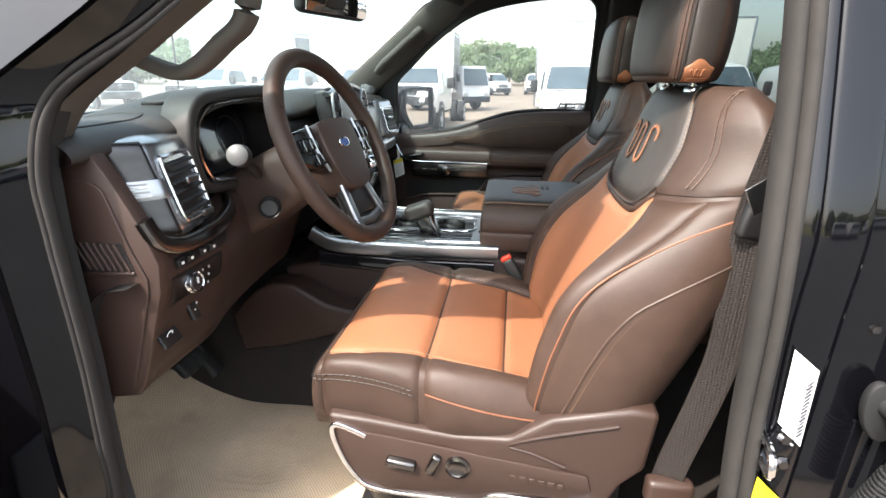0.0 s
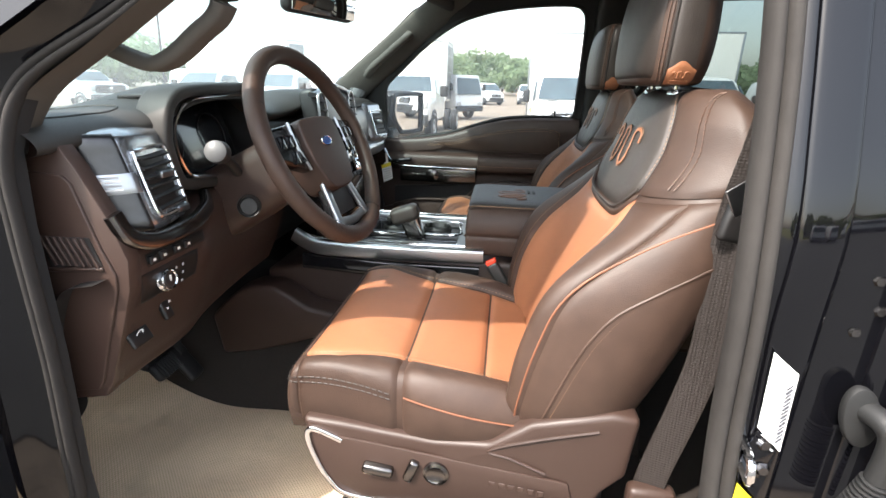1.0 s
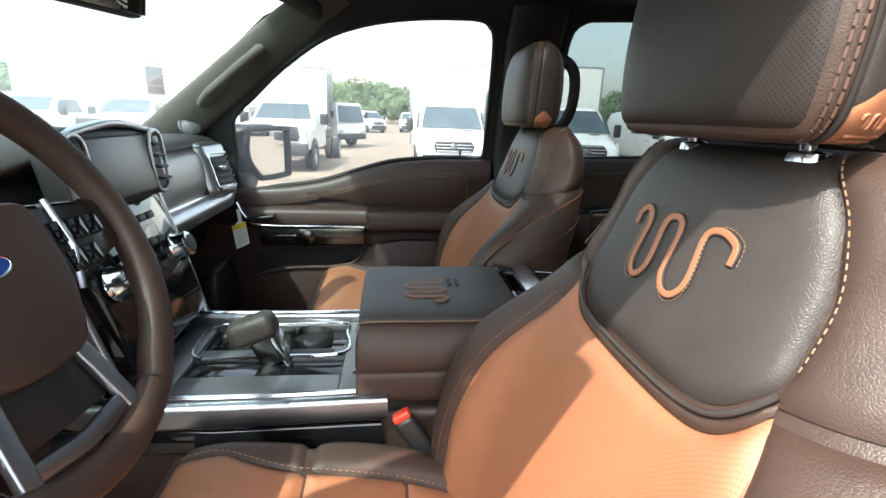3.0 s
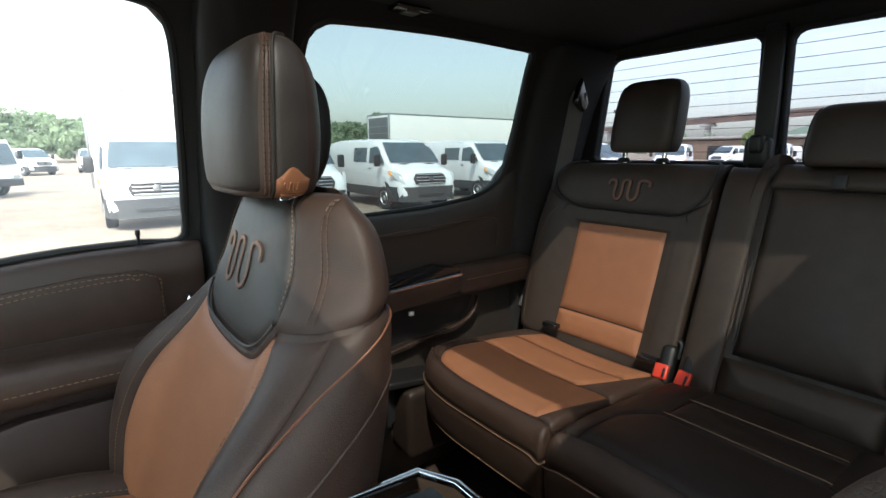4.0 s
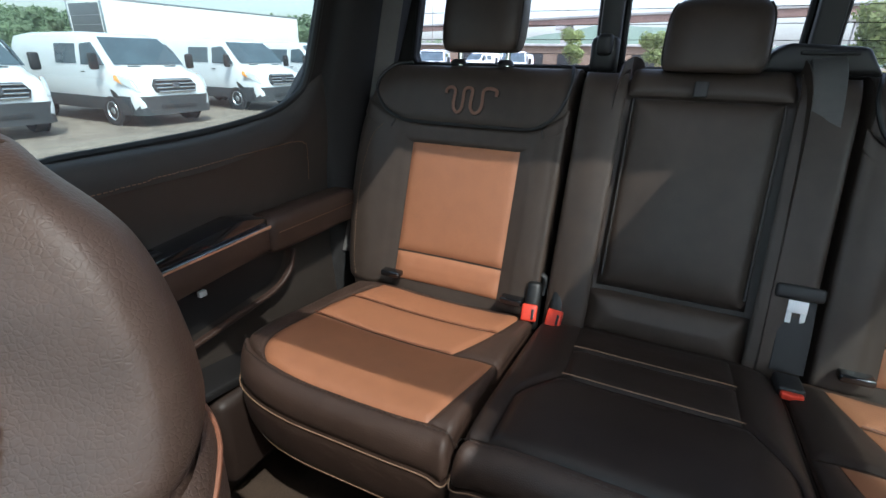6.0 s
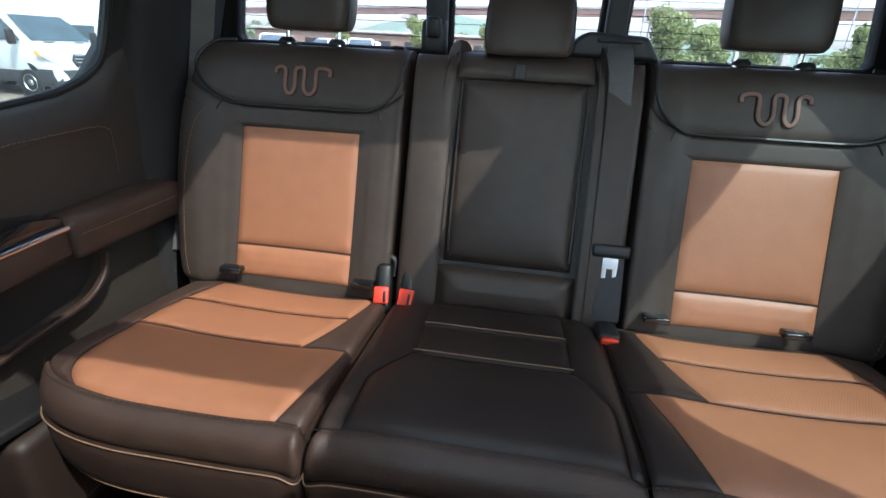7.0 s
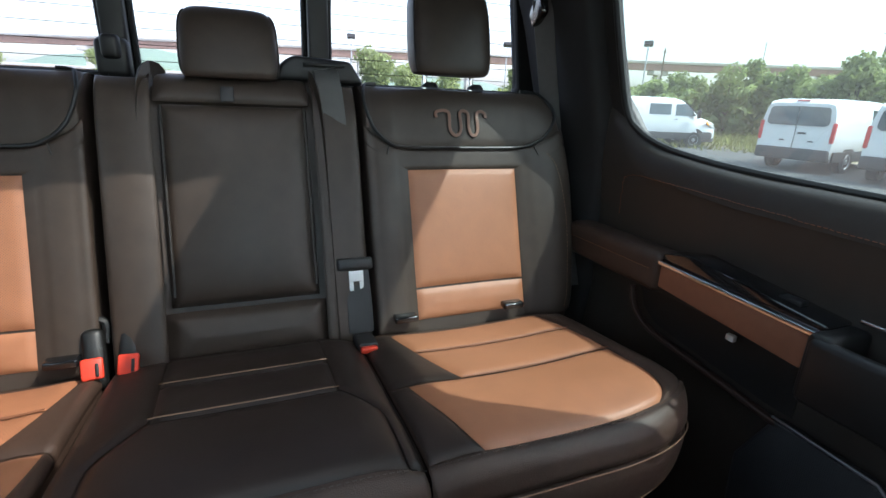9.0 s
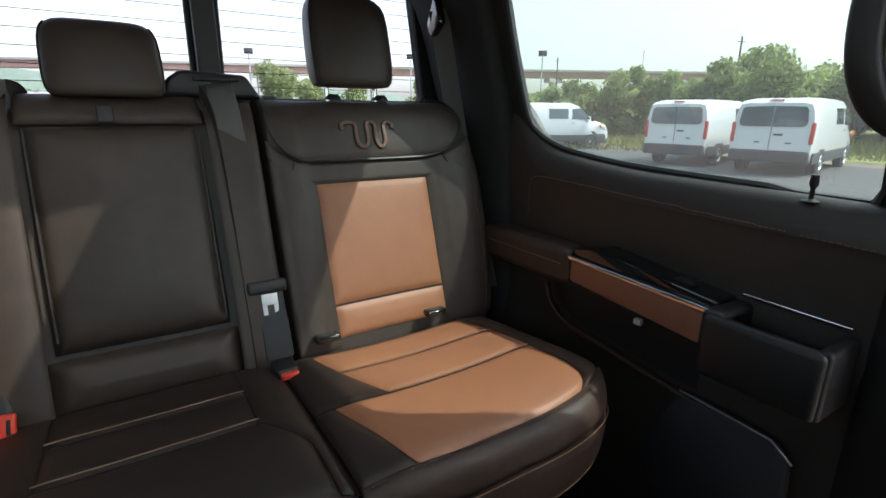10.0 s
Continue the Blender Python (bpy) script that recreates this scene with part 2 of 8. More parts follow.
def join(*pieces):
    pts, faces = [], []
    for piece in pieces:
        o = len(pts)
        pts += [tuple(p) for p in piece[0]]
        faces += [tuple(i + o for i in f) for f in piece[1]]
    return pts, faces


def rbox(size, at, r=0.01, rot=(0, 0, 0), seg=3):
    """A box with rounded edges."""
    bm = bmesh.new()
    bmesh.ops.create_cube(bm, size=1)
    bmesh.ops.scale(bm, vec=size, verts=bm.verts)
    if r > 0:
        bmesh.ops.bevel(bm, geom=bm.edges[:], offset=min(r, min(size) * 0.49), segments=seg, profile=0.5, affect="EDGES")
    bmesh.ops.transform(bm, matrix=pose(*at, *rot), verts=bm.verts)
    out = ([v.co.copy() for v in bm.verts], [tuple(v.index for v in f.verts) for f in bm.faces])
    bm.free()
    return out


def span(x0, x1, y0, y1, z0, z1, r=0.01, seg=3):
    return rbox((abs(x1 - x0), abs(y1 - y0), abs(z1 - z0)), ((x0 + x1) / 2, (y0 + y1) / 2, (z0 + z1) / 2), r, seg=seg)


def crom(pts, n, closed=False):
    """A smooth line of n points through the given ones."""
    p = np.asarray(pts, float)
    k = len(p)
    t = np.linspace(0, k if closed else k - 1, n, endpoint=not closed)
    i = np.floor(t).astype(int)
    if not closed:
        i = np.minimum(i, k - 2)
    f = (t - i)[:, None]
    g = (lambda j: p[j % k]) if closed else (lambda j: p[np.clip(j, 0, k - 1)])
    a, b, c, d = g(i - 1), g(i), g(i + 1), g(i + 2)
    return b + 0.5 * f * (c - a + f * (2 * a - 5 * b + 4 * c - d + f * (3 * (b - c) + d - a)))


def sweep(path, section, closed=False, up=None, scales=None, cap=True):
    """Sweeps a closed section (list of (a, b)) along a path; a lies along the side, b along up."""
    p = np.asarray(path, float)
    n = len(p)
    tan = (np.roll(p, -1, 0) - np.roll(p, 1, 0)) if closed else np.gradient(p, axis=0)
    tan /= np.linalg.norm(tan, axis=1)[:, None] + 1e-12
    ref = np.array(up if up is not None else ((0, 0, 1) if abs(tan[0][2]) < 0.9 else (1, 0, 0)), float)
    pts, m = [], len(section)
    for k in range(n):
        side = np.cross(tan[k], ref)
        side /= np.linalg.norm(side) + 1e-12
        u = np.cross(side, tan[k])
        if up is None:
            ref = u
        s = 1 if scales is None else scales[k]
        for a, b in section:
            pts.append(p[k] + s * (a * side + b * u))
    faces = []
    for k in range(n if closed else n - 1):
        for j in range(m):
            a, b = k * m + j, k * m + (j + 1) % m
            c, d = ((k + 1) % n) * m + (j + 1) % m, ((k + 1) % n) * m + j
            faces.append((a, b, c, d))
    if cap and not closed:
        faces.append(tuple(range(m - 1, -1, -1)))
        faces.append(tuple((n - 1) * m + j for j in range(m)))
    return pts, faces


def ring(r, n=8, ry=None):
    return [(r * math.cos(2 * math.pi * k / n), (ry or r) * math.sin(2 * math.pi * k / n)) for k in range(n)]


def rrect(w, h, r, n=3):
    """A rectangle with round corners, as a section."""
    out = []
    for cx, cy, a0 in ((w / 2 - r, h / 2 - r, 0), (-w / 2 + r, h / 2 - r, 90), (-w / 2 + r, -h / 2 + r, 180), (w / 2 - r, -h / 2 + r, 270)):
        for k in range(n + 1):
            a = radians(a0 + 90 * k / n)
            out.append((cx + r * math.cos(a), cy + r * math.sin(a)))
    return out


def tube(path, r, n=8, closed=False, smooth_to=0):
    if smooth_to:
        path = crom(path, smooth_to, closed)
    return sweep(path, ring(r, n), closed)


def lathe(profile, at, axis=(0, 0, 1), n=24):
    """Turns (radius, height) pairs round an axis."""
    q = Vector((0, 0, 1)).rotation_difference(Vector(axis).normalized())
    pts, faces, m = [], [], len(profile)
    for k in range(n):
        a = 2 * math.pi * k / n
        for r, h in profile:
            pts.append(Vector(at) + q @ Vector((r * math.cos(a), r * math.sin(a), h)))
    for k in range(n):
        for j in range(m - 1):
            faces.append((k * m + j, ((k + 1) % n) * m + j, ((k + 1) % n) * m + j + 1, k * m + j + 1))
    return pts, faces


def prism(poly, place, depth, r=0.0, seg=2):
    """Extrudes a 2D outline. place(a, b, c) gives the point at a, b of the outline and c of the depth (two values)."""
    n = len(poly)
    d0, d1 = depth
    pts = [place(a, b, d0) for a, b in poly] + [place(a, b, d1) for a, b in poly]
    faces = [tuple(range(n)), tuple(range(2 * n - 1, n - 1, -1))] + [(k, n + k, n + (k + 1) % n, (k + 1) % n) for k in range(n)]
    if r <= 0:
        return pts, faces
    bm = bmesh.new()
    vs = [bm.verts.new(p) for p in pts]
    for f in faces:
        bm.faces.new([vs[i] for i in f])
    bmesh.ops.recalc_face_normals(bm, faces=bm.faces)
    eds = [e for e in bm.edges if len(e.link_faces) == 2 and e.calc_face_angle(0) > 0.5]
    bmesh.ops.bevel(bm, geom=eds, offset=r, segments=seg, profile=0.5, affect="EDGES", clamp_overlap=True)
    bm.verts.index_update()
    out = ([v.co.copy() for v in bm.verts], [tuple(v.index for v in f.verts) for f in bm.faces])
    bm.free()
    return out


class Net:
    """A smooth surface through rows of points."""

    def __init__(self, rows):
        self.p = np.asarray(rows, float)
        self.nv, self.nu = self.p.shape[:2]

    def __call__(self, u, v):
        u, v = np.atleast_1d(np.asarray(u, float)), np.atleast_1d(np.asarray(v, float))
        u, v = np.clip(u, 0, self.nu - 1), np.clip(v, 0, self.nv - 1)
        i, j = np.minimum(u.astype(int), self.nu - 2), np.minimum(v.astype(int), self.nv - 2)

        def weights(f):
            return np.stack([-f / 2 + f * f - f ** 3 / 2, 1 - 2.5 * f * f + 1.5 * f ** 3, f / 2 + 2 * f * f - 1.5 * f ** 3, -f * f / 2 + f ** 3 / 2], -1)

        wu, wv = weights(u - i), weights(v - j)
        out = 0
        for a in range(4):
            for b in range(4):
                q = self.p[np.clip(j + a - 1, 0, self.nv - 1), np.clip(i + b - 1, 0, self.nu - 1)]
                out = out + (wv[..., a] * wu[..., b])[..., None] * q
        return out

    def normal(self, u, v, e=0.04):
        du = self(np.asarray(u) + e, v) - self(np.asarray(u) - e, v)
        dv = self(u, np.asarray(v) + e) - self(u, np.asarray(v) - e)
        n = np.cross(du, dv)
        return n / (np.linalg.norm(n, axis=-1, keepdims=True) + 1e-12)


def patch(net, quad, ns=24, nt=24, groove=0.006, width=0.016, lift=0.0, puff=0.0, flip=False):
    """A panel of upholstery on a net. quad(s, t) -> (u, v) for s, t in 0..1; its rim dips by groove over width metres."""
    s, t = np.meshgrid(np.linspace(0, 1, ns + 1), np.linspace(0, 1, nt + 1))
    u, v = quad(s, t)
    p, nrm = net(u, v), net.normal(u, v)
    if flip:
        nrm = -nrm
    ls = np.linalg.norm(np.diff(p, axis=1), axis=-1)
    lt = np.linalg.norm(np.diff(p, axis=0), axis=-1)
    cs = np.concatenate([np.zeros((nt + 1, 1)), np.cumsum(ls, 1)], 1)
    ct = np.concatenate([np.zeros((1, ns + 1)), np.cumsum(lt, 0)], 0)
    d = np.minimum(np.minimum(cs, cs[:, -1:] - cs), np.minimum(ct, ct[-1:] - ct))
    off = lift - groove * np.exp(-d / width * 2.2) + puff * (1 - np.exp(-d / 0.05))
    p = p + nrm * off[..., None]
    m = ns + 1
    faces = [(b * m + a, b * m + a + 1, (b + 1) * m + a + 1, (b + 1) * m + a) for b in range(nt) for a in range(ns)]
    if flip:
        faces = [f[::-1] for f in faces]
    uv = np.stack([cs, ct], -1).reshape(-1, 2)
    return p.reshape(-1, 3).tolist(), faces, uv


def seam(net, us, vs, n=60, lift=0.0, flip=False):
    """Points along a line on a net: us, vs are knots of a smooth line."""
    q = crom(list(zip(us, vs)), n)
    nrm = net.normal(q[:, 0], q[:, 1]) * (-1 if flip else 1)
    return net(q[:, 0], q[:, 1]) + nrm * lift


def stitches(path, length=0.006, gap=0.004, r=0.0009):
    """A row of small stitches along a line, as one mesh."""
    p = np.asarray(path, float)
    d = np.concatenate([[0], np.cumsum(np.linalg.norm(np.diff(p, axis=0), axis=1))])
    out, at = [], 0.0
    while at + length < d[-1]:
        a, b = [np.array([np.interp(x, d, p[:, k]) for k in range(3)]) for x in (at, at + length)]
        out.append(sweep([a, b], ring(r, 4)))
        at += length + gap
    return join(*out) if out else ([], [])


def wavy(net, u0, v0, du, dv, n=48, flip=False, lift=0.002):
    """The line of a wavy mark with three bends and two hooked ends, on a net round u0, v0."""
    ab = [(-1.0, 0.25), (-1.0, 0.75), (-0.72, 1.0), (-0.5, 0.7), (-0.5, -0.6), (-0.28, -1.0), (-0.05, -0.6), (-0.05, 0.7), (0.12, 1.0), (0.30, 0.7), (0.30, -0.6), (0.48, -1.0), (0.66, -0.6), (0.66, 0.6), (0.82, 1.0), (1.0, 0.75), (1.0, 0.35)]
    return seam(net, [u0 + du * a for a, b in ab], [v0 + dv * b for a, b in ab], n, lift, flip)

# ---- cabin shell ----


def side_y(z):
    """Half width of the cabin's inner side at height z."""
    if z < 1.42:
        return 0.835 - 0.02 * max(0, (0.9 - z) / 0.3)
    return 0.835 - (z - 1.42) * 0.30 - max(0, z - 1.8) * 0.35


def sheet(outline, holes, sgn, inner=0.0, outer=0.06, dens=0.09):
    """A side wall that leans in with side_y: outline and holes in (x, z)."""
    bm = bmesh.new()
    for loop in [outline] + holes:
        fine = []
        for k in range(len(loop)):
            a, b = Vector(loop[k]), Vector(loop[(k + 1) % len(loop)])
            m = max(1, int((b - a).length / dens))
            fine += [a.lerp(b, j / m) for j in range(m)]
        vs = [bm.verts.new((p.x, 0, p.y)) for p in fine]
        for k in range(len(vs)):
            bm.edges.new((vs[k], vs[(k + 1) % len(vs)]))
    bmesh.ops.triangle_fill(bm, use_beauty=True, use_dissolve=False, edges=bm.edges[:], normal=(0, 1, 0))
    bmesh.ops.subdivide_edges(bm, edges=[e for e in bm.edges if e.calc_length() > dens * 1.6], cuts=2, use_grid_fill=True)
    bmesh.ops.triangulate(bm, faces=bm.faces[:])
    bm.verts.index_update()
    bm.faces.ensure_lookup_table()
    pts = [v.co.copy() for v in bm.verts]
    tris = [tuple(v.index for v in f.verts) for f in bm.faces]
    rim = [tuple(v.index for v in e.verts) for e in bm.edges if len(e.link_faces) == 1]
    bm.free()
    n = len(pts)
    out = [Vector((p.x, sgn * (side_y(p.z) + inner), p.z)) for p in pts] + [Vector((p.x, sgn * (side_y(p.z) + outer), p.z)) for p in pts]
    faces = tris + [tuple(i + n for i in reversed(f)) for f in tris] + [(a, b, b + n, a + n) for a, b in rim]
    bm = bmesh.new()
    vs = [bm.verts.new(p) for p in out]
    for f in faces:
        try:
            bm.faces.new([vs[i] for i in f])
        except ValueError:
            pass
    bmesh.ops.recalc_face_normals(bm, faces=bm.faces)
    return bm


FRONT_WIN = [(-0.740, 1.295), (-0.60, 1.308), (-0.47, 1.328), (-0.35, 1.365), (-0.24, 1.397), (-0.12, 1.411), (0.0, 1.414), (0.082, 1.416), (0.090, 1.50), (0.088, 1.70), (0.080, 1.80), (0.045, 1.832), (-0.05, 1.836), (-0.20, 1.826), (-0.33, 1.803), (-0.44, 1.762), (-0.56, 1.682), (-0.66, 1.595), (-0.735, 1.52), (-0.742, 1.40)]
REAR_WIN = [(0.322, 1.422), (0.47, 1.424), (0.66, 1.430), (0.78, 1.439), (0.88, 1.455), (0.948, 1.484), (0.980, 1.53), (0.986, 1.66), (0.984, 1.80), (0.968, 1.853), (0.90, 1.858), (0.66, 1.860), (0.42, 1.852), (0.352, 1.842), (0.322, 1.80), (0.315, 1.65)]
SIDE = [(-1.60, 0.56), (1.34, 0.56), (1.36, 1.30), (1.345, 1.92), (-0.36, 1.92), (-0.60, 1.815), (-0.86, 1.60), (-1.02, 1.48), (-1.12, 1.40), (-1.60, 1.36)]
DOOR_HOLE = [(-0.835, 0.66), (-0.828, 0.93), (-0.816, 1.15), (-0.814, 1.34), (-0.812, 1.44), (-0.785, 1.525), (-0.66, 1.605), (-0.52, 1.71), (-0.37, 1.825), (-0.26, 1.876), (-0.05, 1.890), (0.01, 1.884), (0.062, 1.84), (0.068, 1.60), (0.070, 1.35), (0.081, 1.15), (0.094, 0.95), (0.088, 0.74), (0.03, 0.66)]



def wider(loop, dx, dz):
    """A window outline grown round its middle, for the outer skin."""
    cx, cz = (min(a for a, b in loop) + max(a for a, b in loop)) / 2, (min(b for a, b in loop) + max(b for a, b in loop)) / 2
    hx, hz_ = (max(a for a, b in loop) - min(a for a, b in loop)) / 2, (max(b for a, b in loop) - min(b for a, b in loop)) / 2
    return [(cx + (a - cx) * (1 + dx / hx), cz + (b - cz) * (1 + dz / hz_)) for a, b in loop]


FRONT_SKIN, REAR_SKIN = wider(FRONT_WIN, 0.07, 0.03), wider(REAR_WIN, 0.075, 0.03)
wall_p = tagged(part("wall_passenger", sheet(SIDE, [FRONT_WIN, REAR_WIN], 1, 0.0, 0.02), HEADLINER, None), "dark trimmed side wall of the cab with two window openings", "wall", kind="structure")
wall_d = tagged(part("wall_driver", sheet(SIDE, [DOOR_HOLE, REAR_WIN], -1, 0.0, 0.02), HEADLINER, None), "dark trimmed side wall of the cab with an open doorway", "wall", kind="structure")
# painted panel behind the centre pillar jamb
JAMB_BACK = [(0.125, 0.60), (0.31, 0.60), (0.31, 1.20), (0.308, 1.88), (0.125, 1.88), (0.122, 1.30)]
tagged(part("body_side", sheet(JAMB_BACK, [], -1, 0.0225, 0.0265), PAINT, None), "glossy black painted panel behind the centre pillar jamb", "body side", kind="structure")
# painted skin outside both walls
skin_p = tagged(part("body_side", sheet(SIDE, [FRONT_SKIN, REAR_SKIN], 1, 0.062, 0.075), PAINT, None), "glossy black painted body side of the pickup", "body side", kind="structure")
DOOR_OUT = [(x + (0.195 if x > 0.005 else (0.10 if x > -0.15 else -0.05)), z + (0.012 if z > 1.5 else -0.03)) for x, z in DOOR_HOLE]
skin_d = tagged(part("body_side", sheet(SIDE, [DOOR_OUT, REAR_SKIN], -1, 0.062, 0.075), PAINT, None), "glossy black painted body side around the open doorway", "body side", kind="structure")


# painted front and top jamb of the open doorway
jp = [(x, -(side_y(z) + 0.021), z) for x, z in DOOR_HOLE[:12]]
jq = [(x, -(side_y(z) + 0.040), z) for x, z in [((a + c_) / 2, (b + d_) / 2) for (a, b), (c_, d_) in zip(DOOR_HOLE[:12], DOOR_OUT[:12])]]
jr = [(x, -(side_y(z) + 0.064), z) for x, z in DOOR_OUT[:12]]
flat("wall_door_jamb", patch(Net([jp, jq, jr]), lambda s, t: (s * 11, t * 2), 60, 8, 0, 0.01), PAINT, "glossy black painted jamb of the open doorway", "door jamb", kind="structure")


def pane_mesh(loop, sgn, off, t=0.004):
    bm = bmesh.new()
    vs = [bm.verts.new((x, sgn * (side_y(z) + off), z)) for x, z in loop]
    bm.faces.new(vs)
    bmesh.ops.triangulate(bm, faces=bm.faces[:])
    return bm


def seal_line(loop, sgn, off, r, mat_, name, parent, n=160):
    p = crom([(x, sgn * (side_y(z) + off), z) for x, z in loop], n, True)
    return part(name, sweep(p, ring(r, 8), True), mat_, parent)


def window(name, loop, sgn, mat_, label):
    w = thing(name, label, "window", kind="structure")
    part("pane", pane_mesh(loop, sgn, 0.012), mat_, w)
    seal_line(loop, sgn, 0.004, 0.008, RUBBER, "window_seal", w)
    return w


window("window_1", FRONT_WIN, 1, CLEAR, "clear side window of the front passenger door")
window("window_2", REAR_WIN, 1, TINT, "green-tinted privacy window of the rear passenger door")
window("window_3", REAR_WIN, -1, TINT, "green-tinted privacy window of the rear driver-side door")

# rear wall with its three-part window
BW_TOP, BW_BOT = 1.862, 1.553


def back_x(z):
    return 1.318 - 0.10 * (z - 1.55)


def bw(y0, y1, y2, y3):
    """A pane outline: bottom from y0 to y1, top from y3 to y2, with round corners."""
    pts = []
    corners = [(y0, BW_BOT), (y1, BW_BOT), (y2, BW_TOP), (y3, BW_TOP)]
    for k in range(4):
        c, a, b = Vector(corners[k]), Vector(corners[k - 1]), Vector(corners[(k + 1) % 4])
        for f in (0, 0.25, 0.5, 0.75, 1):
            p, q = c + (a - c).normalized() * 0.03, c + (b - c).normalized() * 0.03
            pts.append(tuple((1 - f) ** 2 * p + 2 * f * (1 - f) * c + f * f * q))
    return pts


BACK_PANES = [bw(-0.725, -0.208, -0.208, -0.665), bw(-0.152, 0.180, 0.180, -0.152), bw(0.236, 0.725, 0.665, 0.236)]


def back_sheet():
    bm = bmesh.new()
    for loop in [[(-0.86, 0.56), (0.86, 0.56), (0.86, 1.40), (0.70, 1.92), (-0.70, 1.92), (-0.86, 1.40)]] + BACK_PANES:
        vs = [bm.verts.new((0, y, z)) for y, z in loop]
        for k in range(len(vs)):
            bm.edges.new((vs[k], vs[(k + 1) % len(vs)]))
    bmesh.ops.triangle_fill(bm, use_beauty=True, edges=bm.edges[:], normal=(1, 0, 0))
    for v in bm.verts:
        v.co.x = back_x(v.co.z)
    ret = bmesh.ops.extrude_face_region(bm, geom=bm.faces[:])
    bmesh.ops.translate(bm, vec=(0.035, 0, 0), verts=[g for g in ret["geom"] if isinstance(g, bmesh.types.BMVert)])
    bmesh.ops.recalc_face_normals(bm, faces=bm.faces)
    return bm


tagged(part("wall_back", back_sheet(), HEADLINER, None, smooth=False), "dark trimmed back wall of the cab", "wall", kind="structure")
bwin = thing("window_4", "three-part rear window with thin defroster lines", "window", kind="structure")
for loop in BACK_PANES:
    bm = bmesh.new()
    bm.faces.new([bm.verts.new((back_x(z) + 0.018, y, z)) for y, z in loop])
    bmesh.ops.triangulate(bm, faces=bm.faces[:])
    part("pane", bm, REARGLASS, bwin)
    part("window_seal", sweep(crom([(back_x(z) - 0.002, y, z) for y, z in loop], 90, True), ring(0.006, 6), True), RUBBER, bwin)
    ys = [y for y, z in loop]
    for k in range(9):
        z = BW_BOT + 0.03 + k * 0.031
        f = (z - BW_BOT) / (BW_TOP - BW_BOT)
        y0, y1 = min(ys) + (0.06 * f if min(ys) < -0.5 else 0), max(ys) - (0.06 * f if max(ys) > 0.5 else 0)
        part("heating_wire", sweep([(back_x(z) + 0.014, y0, z), (back_x(z) + 0.014, y1, z)], ring(0.0007, 4)), SMOKE, bwin)
for y0, y1 in ((0.180, 0.236), (-0.208, -0.152)):
    part("divider_bar", span(1.268, 1.30, y0 + 0.006, y1 - 0.006, 1.53, 1.88, 0.006), BLACKP, bwin)
part("latch", join(rbox((0.032, 0.060, 0.075), (1.262, 0.212, 1.582), 0.014), rbox((0.028, 0.034, 0.045), (1.25, 0.212, 1.602), 0.01)), BLACKP, bwin, "black plastic slider latch")

# roof
ROOF_PANELS = ((-0.14, 0.236), (0.326, 0.830))
ROOF_Y = 0.315


def ceil_z(x, y):
    return 1.882 + 0.026 * math.cos(y / 0.74 * 1.5) - 0.06 * max(0, -0.2 - x)


def roof_z(x, y):
    return 1.925 + 0.03 * math.cos(y / 0.8 * 1.45) - 0.07 * max(0, -0.2 - x)


def holed_roof(xs, ys, height):
    """A roof sheet with the two sunroof openings left out."""
    pts = [(x, y, height(x, y)) for x in xs for y in ys]
    m, faces = len(ys), []
    for a in range(len(xs) - 1):
        for b in range(m - 1):
            cx, cy = (xs[a] + xs[a + 1]) / 2, (ys[b] + ys[b + 1]) / 2
            if abs(cy) < ROOF_Y and any(x0 < cx < x1 for x0, x1 in ROOF_PANELS):
                continue
            faces.append((a * m + b, a * m + b + 1, (a + 1) * m + b + 1, (a + 1) * m + b))
    return pts, faces


roof_xs = [-0.60, -0.4, -0.26, -0.14, 0.0, 0.12, 0.236, 0.326, 0.5, 0.66, 0.830, 1.0, 1.2, 1.345]
roof_ys = [-0.655, -0.60, -0.5, -0.4, -0.315, -0.2, -0.1, 0, 0.1, 0.2, 0.315, 0.4, 0.5, 0.60, 0.655]
flat("ceiling", holed_roof(roof_xs, roof_ys, ceil_z), HEADLINER, "black cloth headliner with two sunroof openings", "ceiling", kind="structure")
flat("roof", holed_roof([-0.64] + roof_xs[1:-1] + [1.40], [-0.675, -0.62] + roof_ys[2:-2] + [0.62, 0.70], roof_z), PAINT, "glossy black painted roof panel", "roof", kind="structure")
sunroof = thing("window_6", "twin-panel tinted glass sunroof", "sunroof", kind="structure")
for x0, x1 in ROOF_PANELS:
    part("pane", patch(Net([[(x, y, roof_z(x, y) - 0.004) for y in (-0.315, -0.1, 0.1, 0.315)] for x in np.linspace(x0, x1, 4)]), lambda s, t: (s * 3, t * 3), 8, 8, 0, 0.01), ROOFGLASS, sunroof)
    loop = [(x0, -ROOF_Y), (x1, -ROOF_Y), (x1, ROOF_Y), (x0, ROOF_Y)]
    for k in range(4):
        (xa, ya), (xb, yb) = loop[k], loop[(k + 1) % 4]
        p = [(xa, ya, ceil_z(xa, ya)), (xb, yb, ceil_z(xb, yb)), (xb, yb, roof_z(xb, yb)), (xa, ya, roof_z(xa, ya))]
        part("opening_frame", (p, [(0, 1, 2, 3)]), BLACKP, sunroof)
header = flat("trim_windscreen_header", sweep(crom([(-0.60 + 0.13 * (y / 0.72) ** 2, y, 1.868 - 0.02 * (y / 0.7) ** 2) for y in np.linspace(-0.72, 0.72, 9)], 30), rrect(0.10, 0.05, 0.02), up=(0.5, 0, 1)), HEADLINER, "black cloth-covered header above the windscreen", "trim", kind="structure")

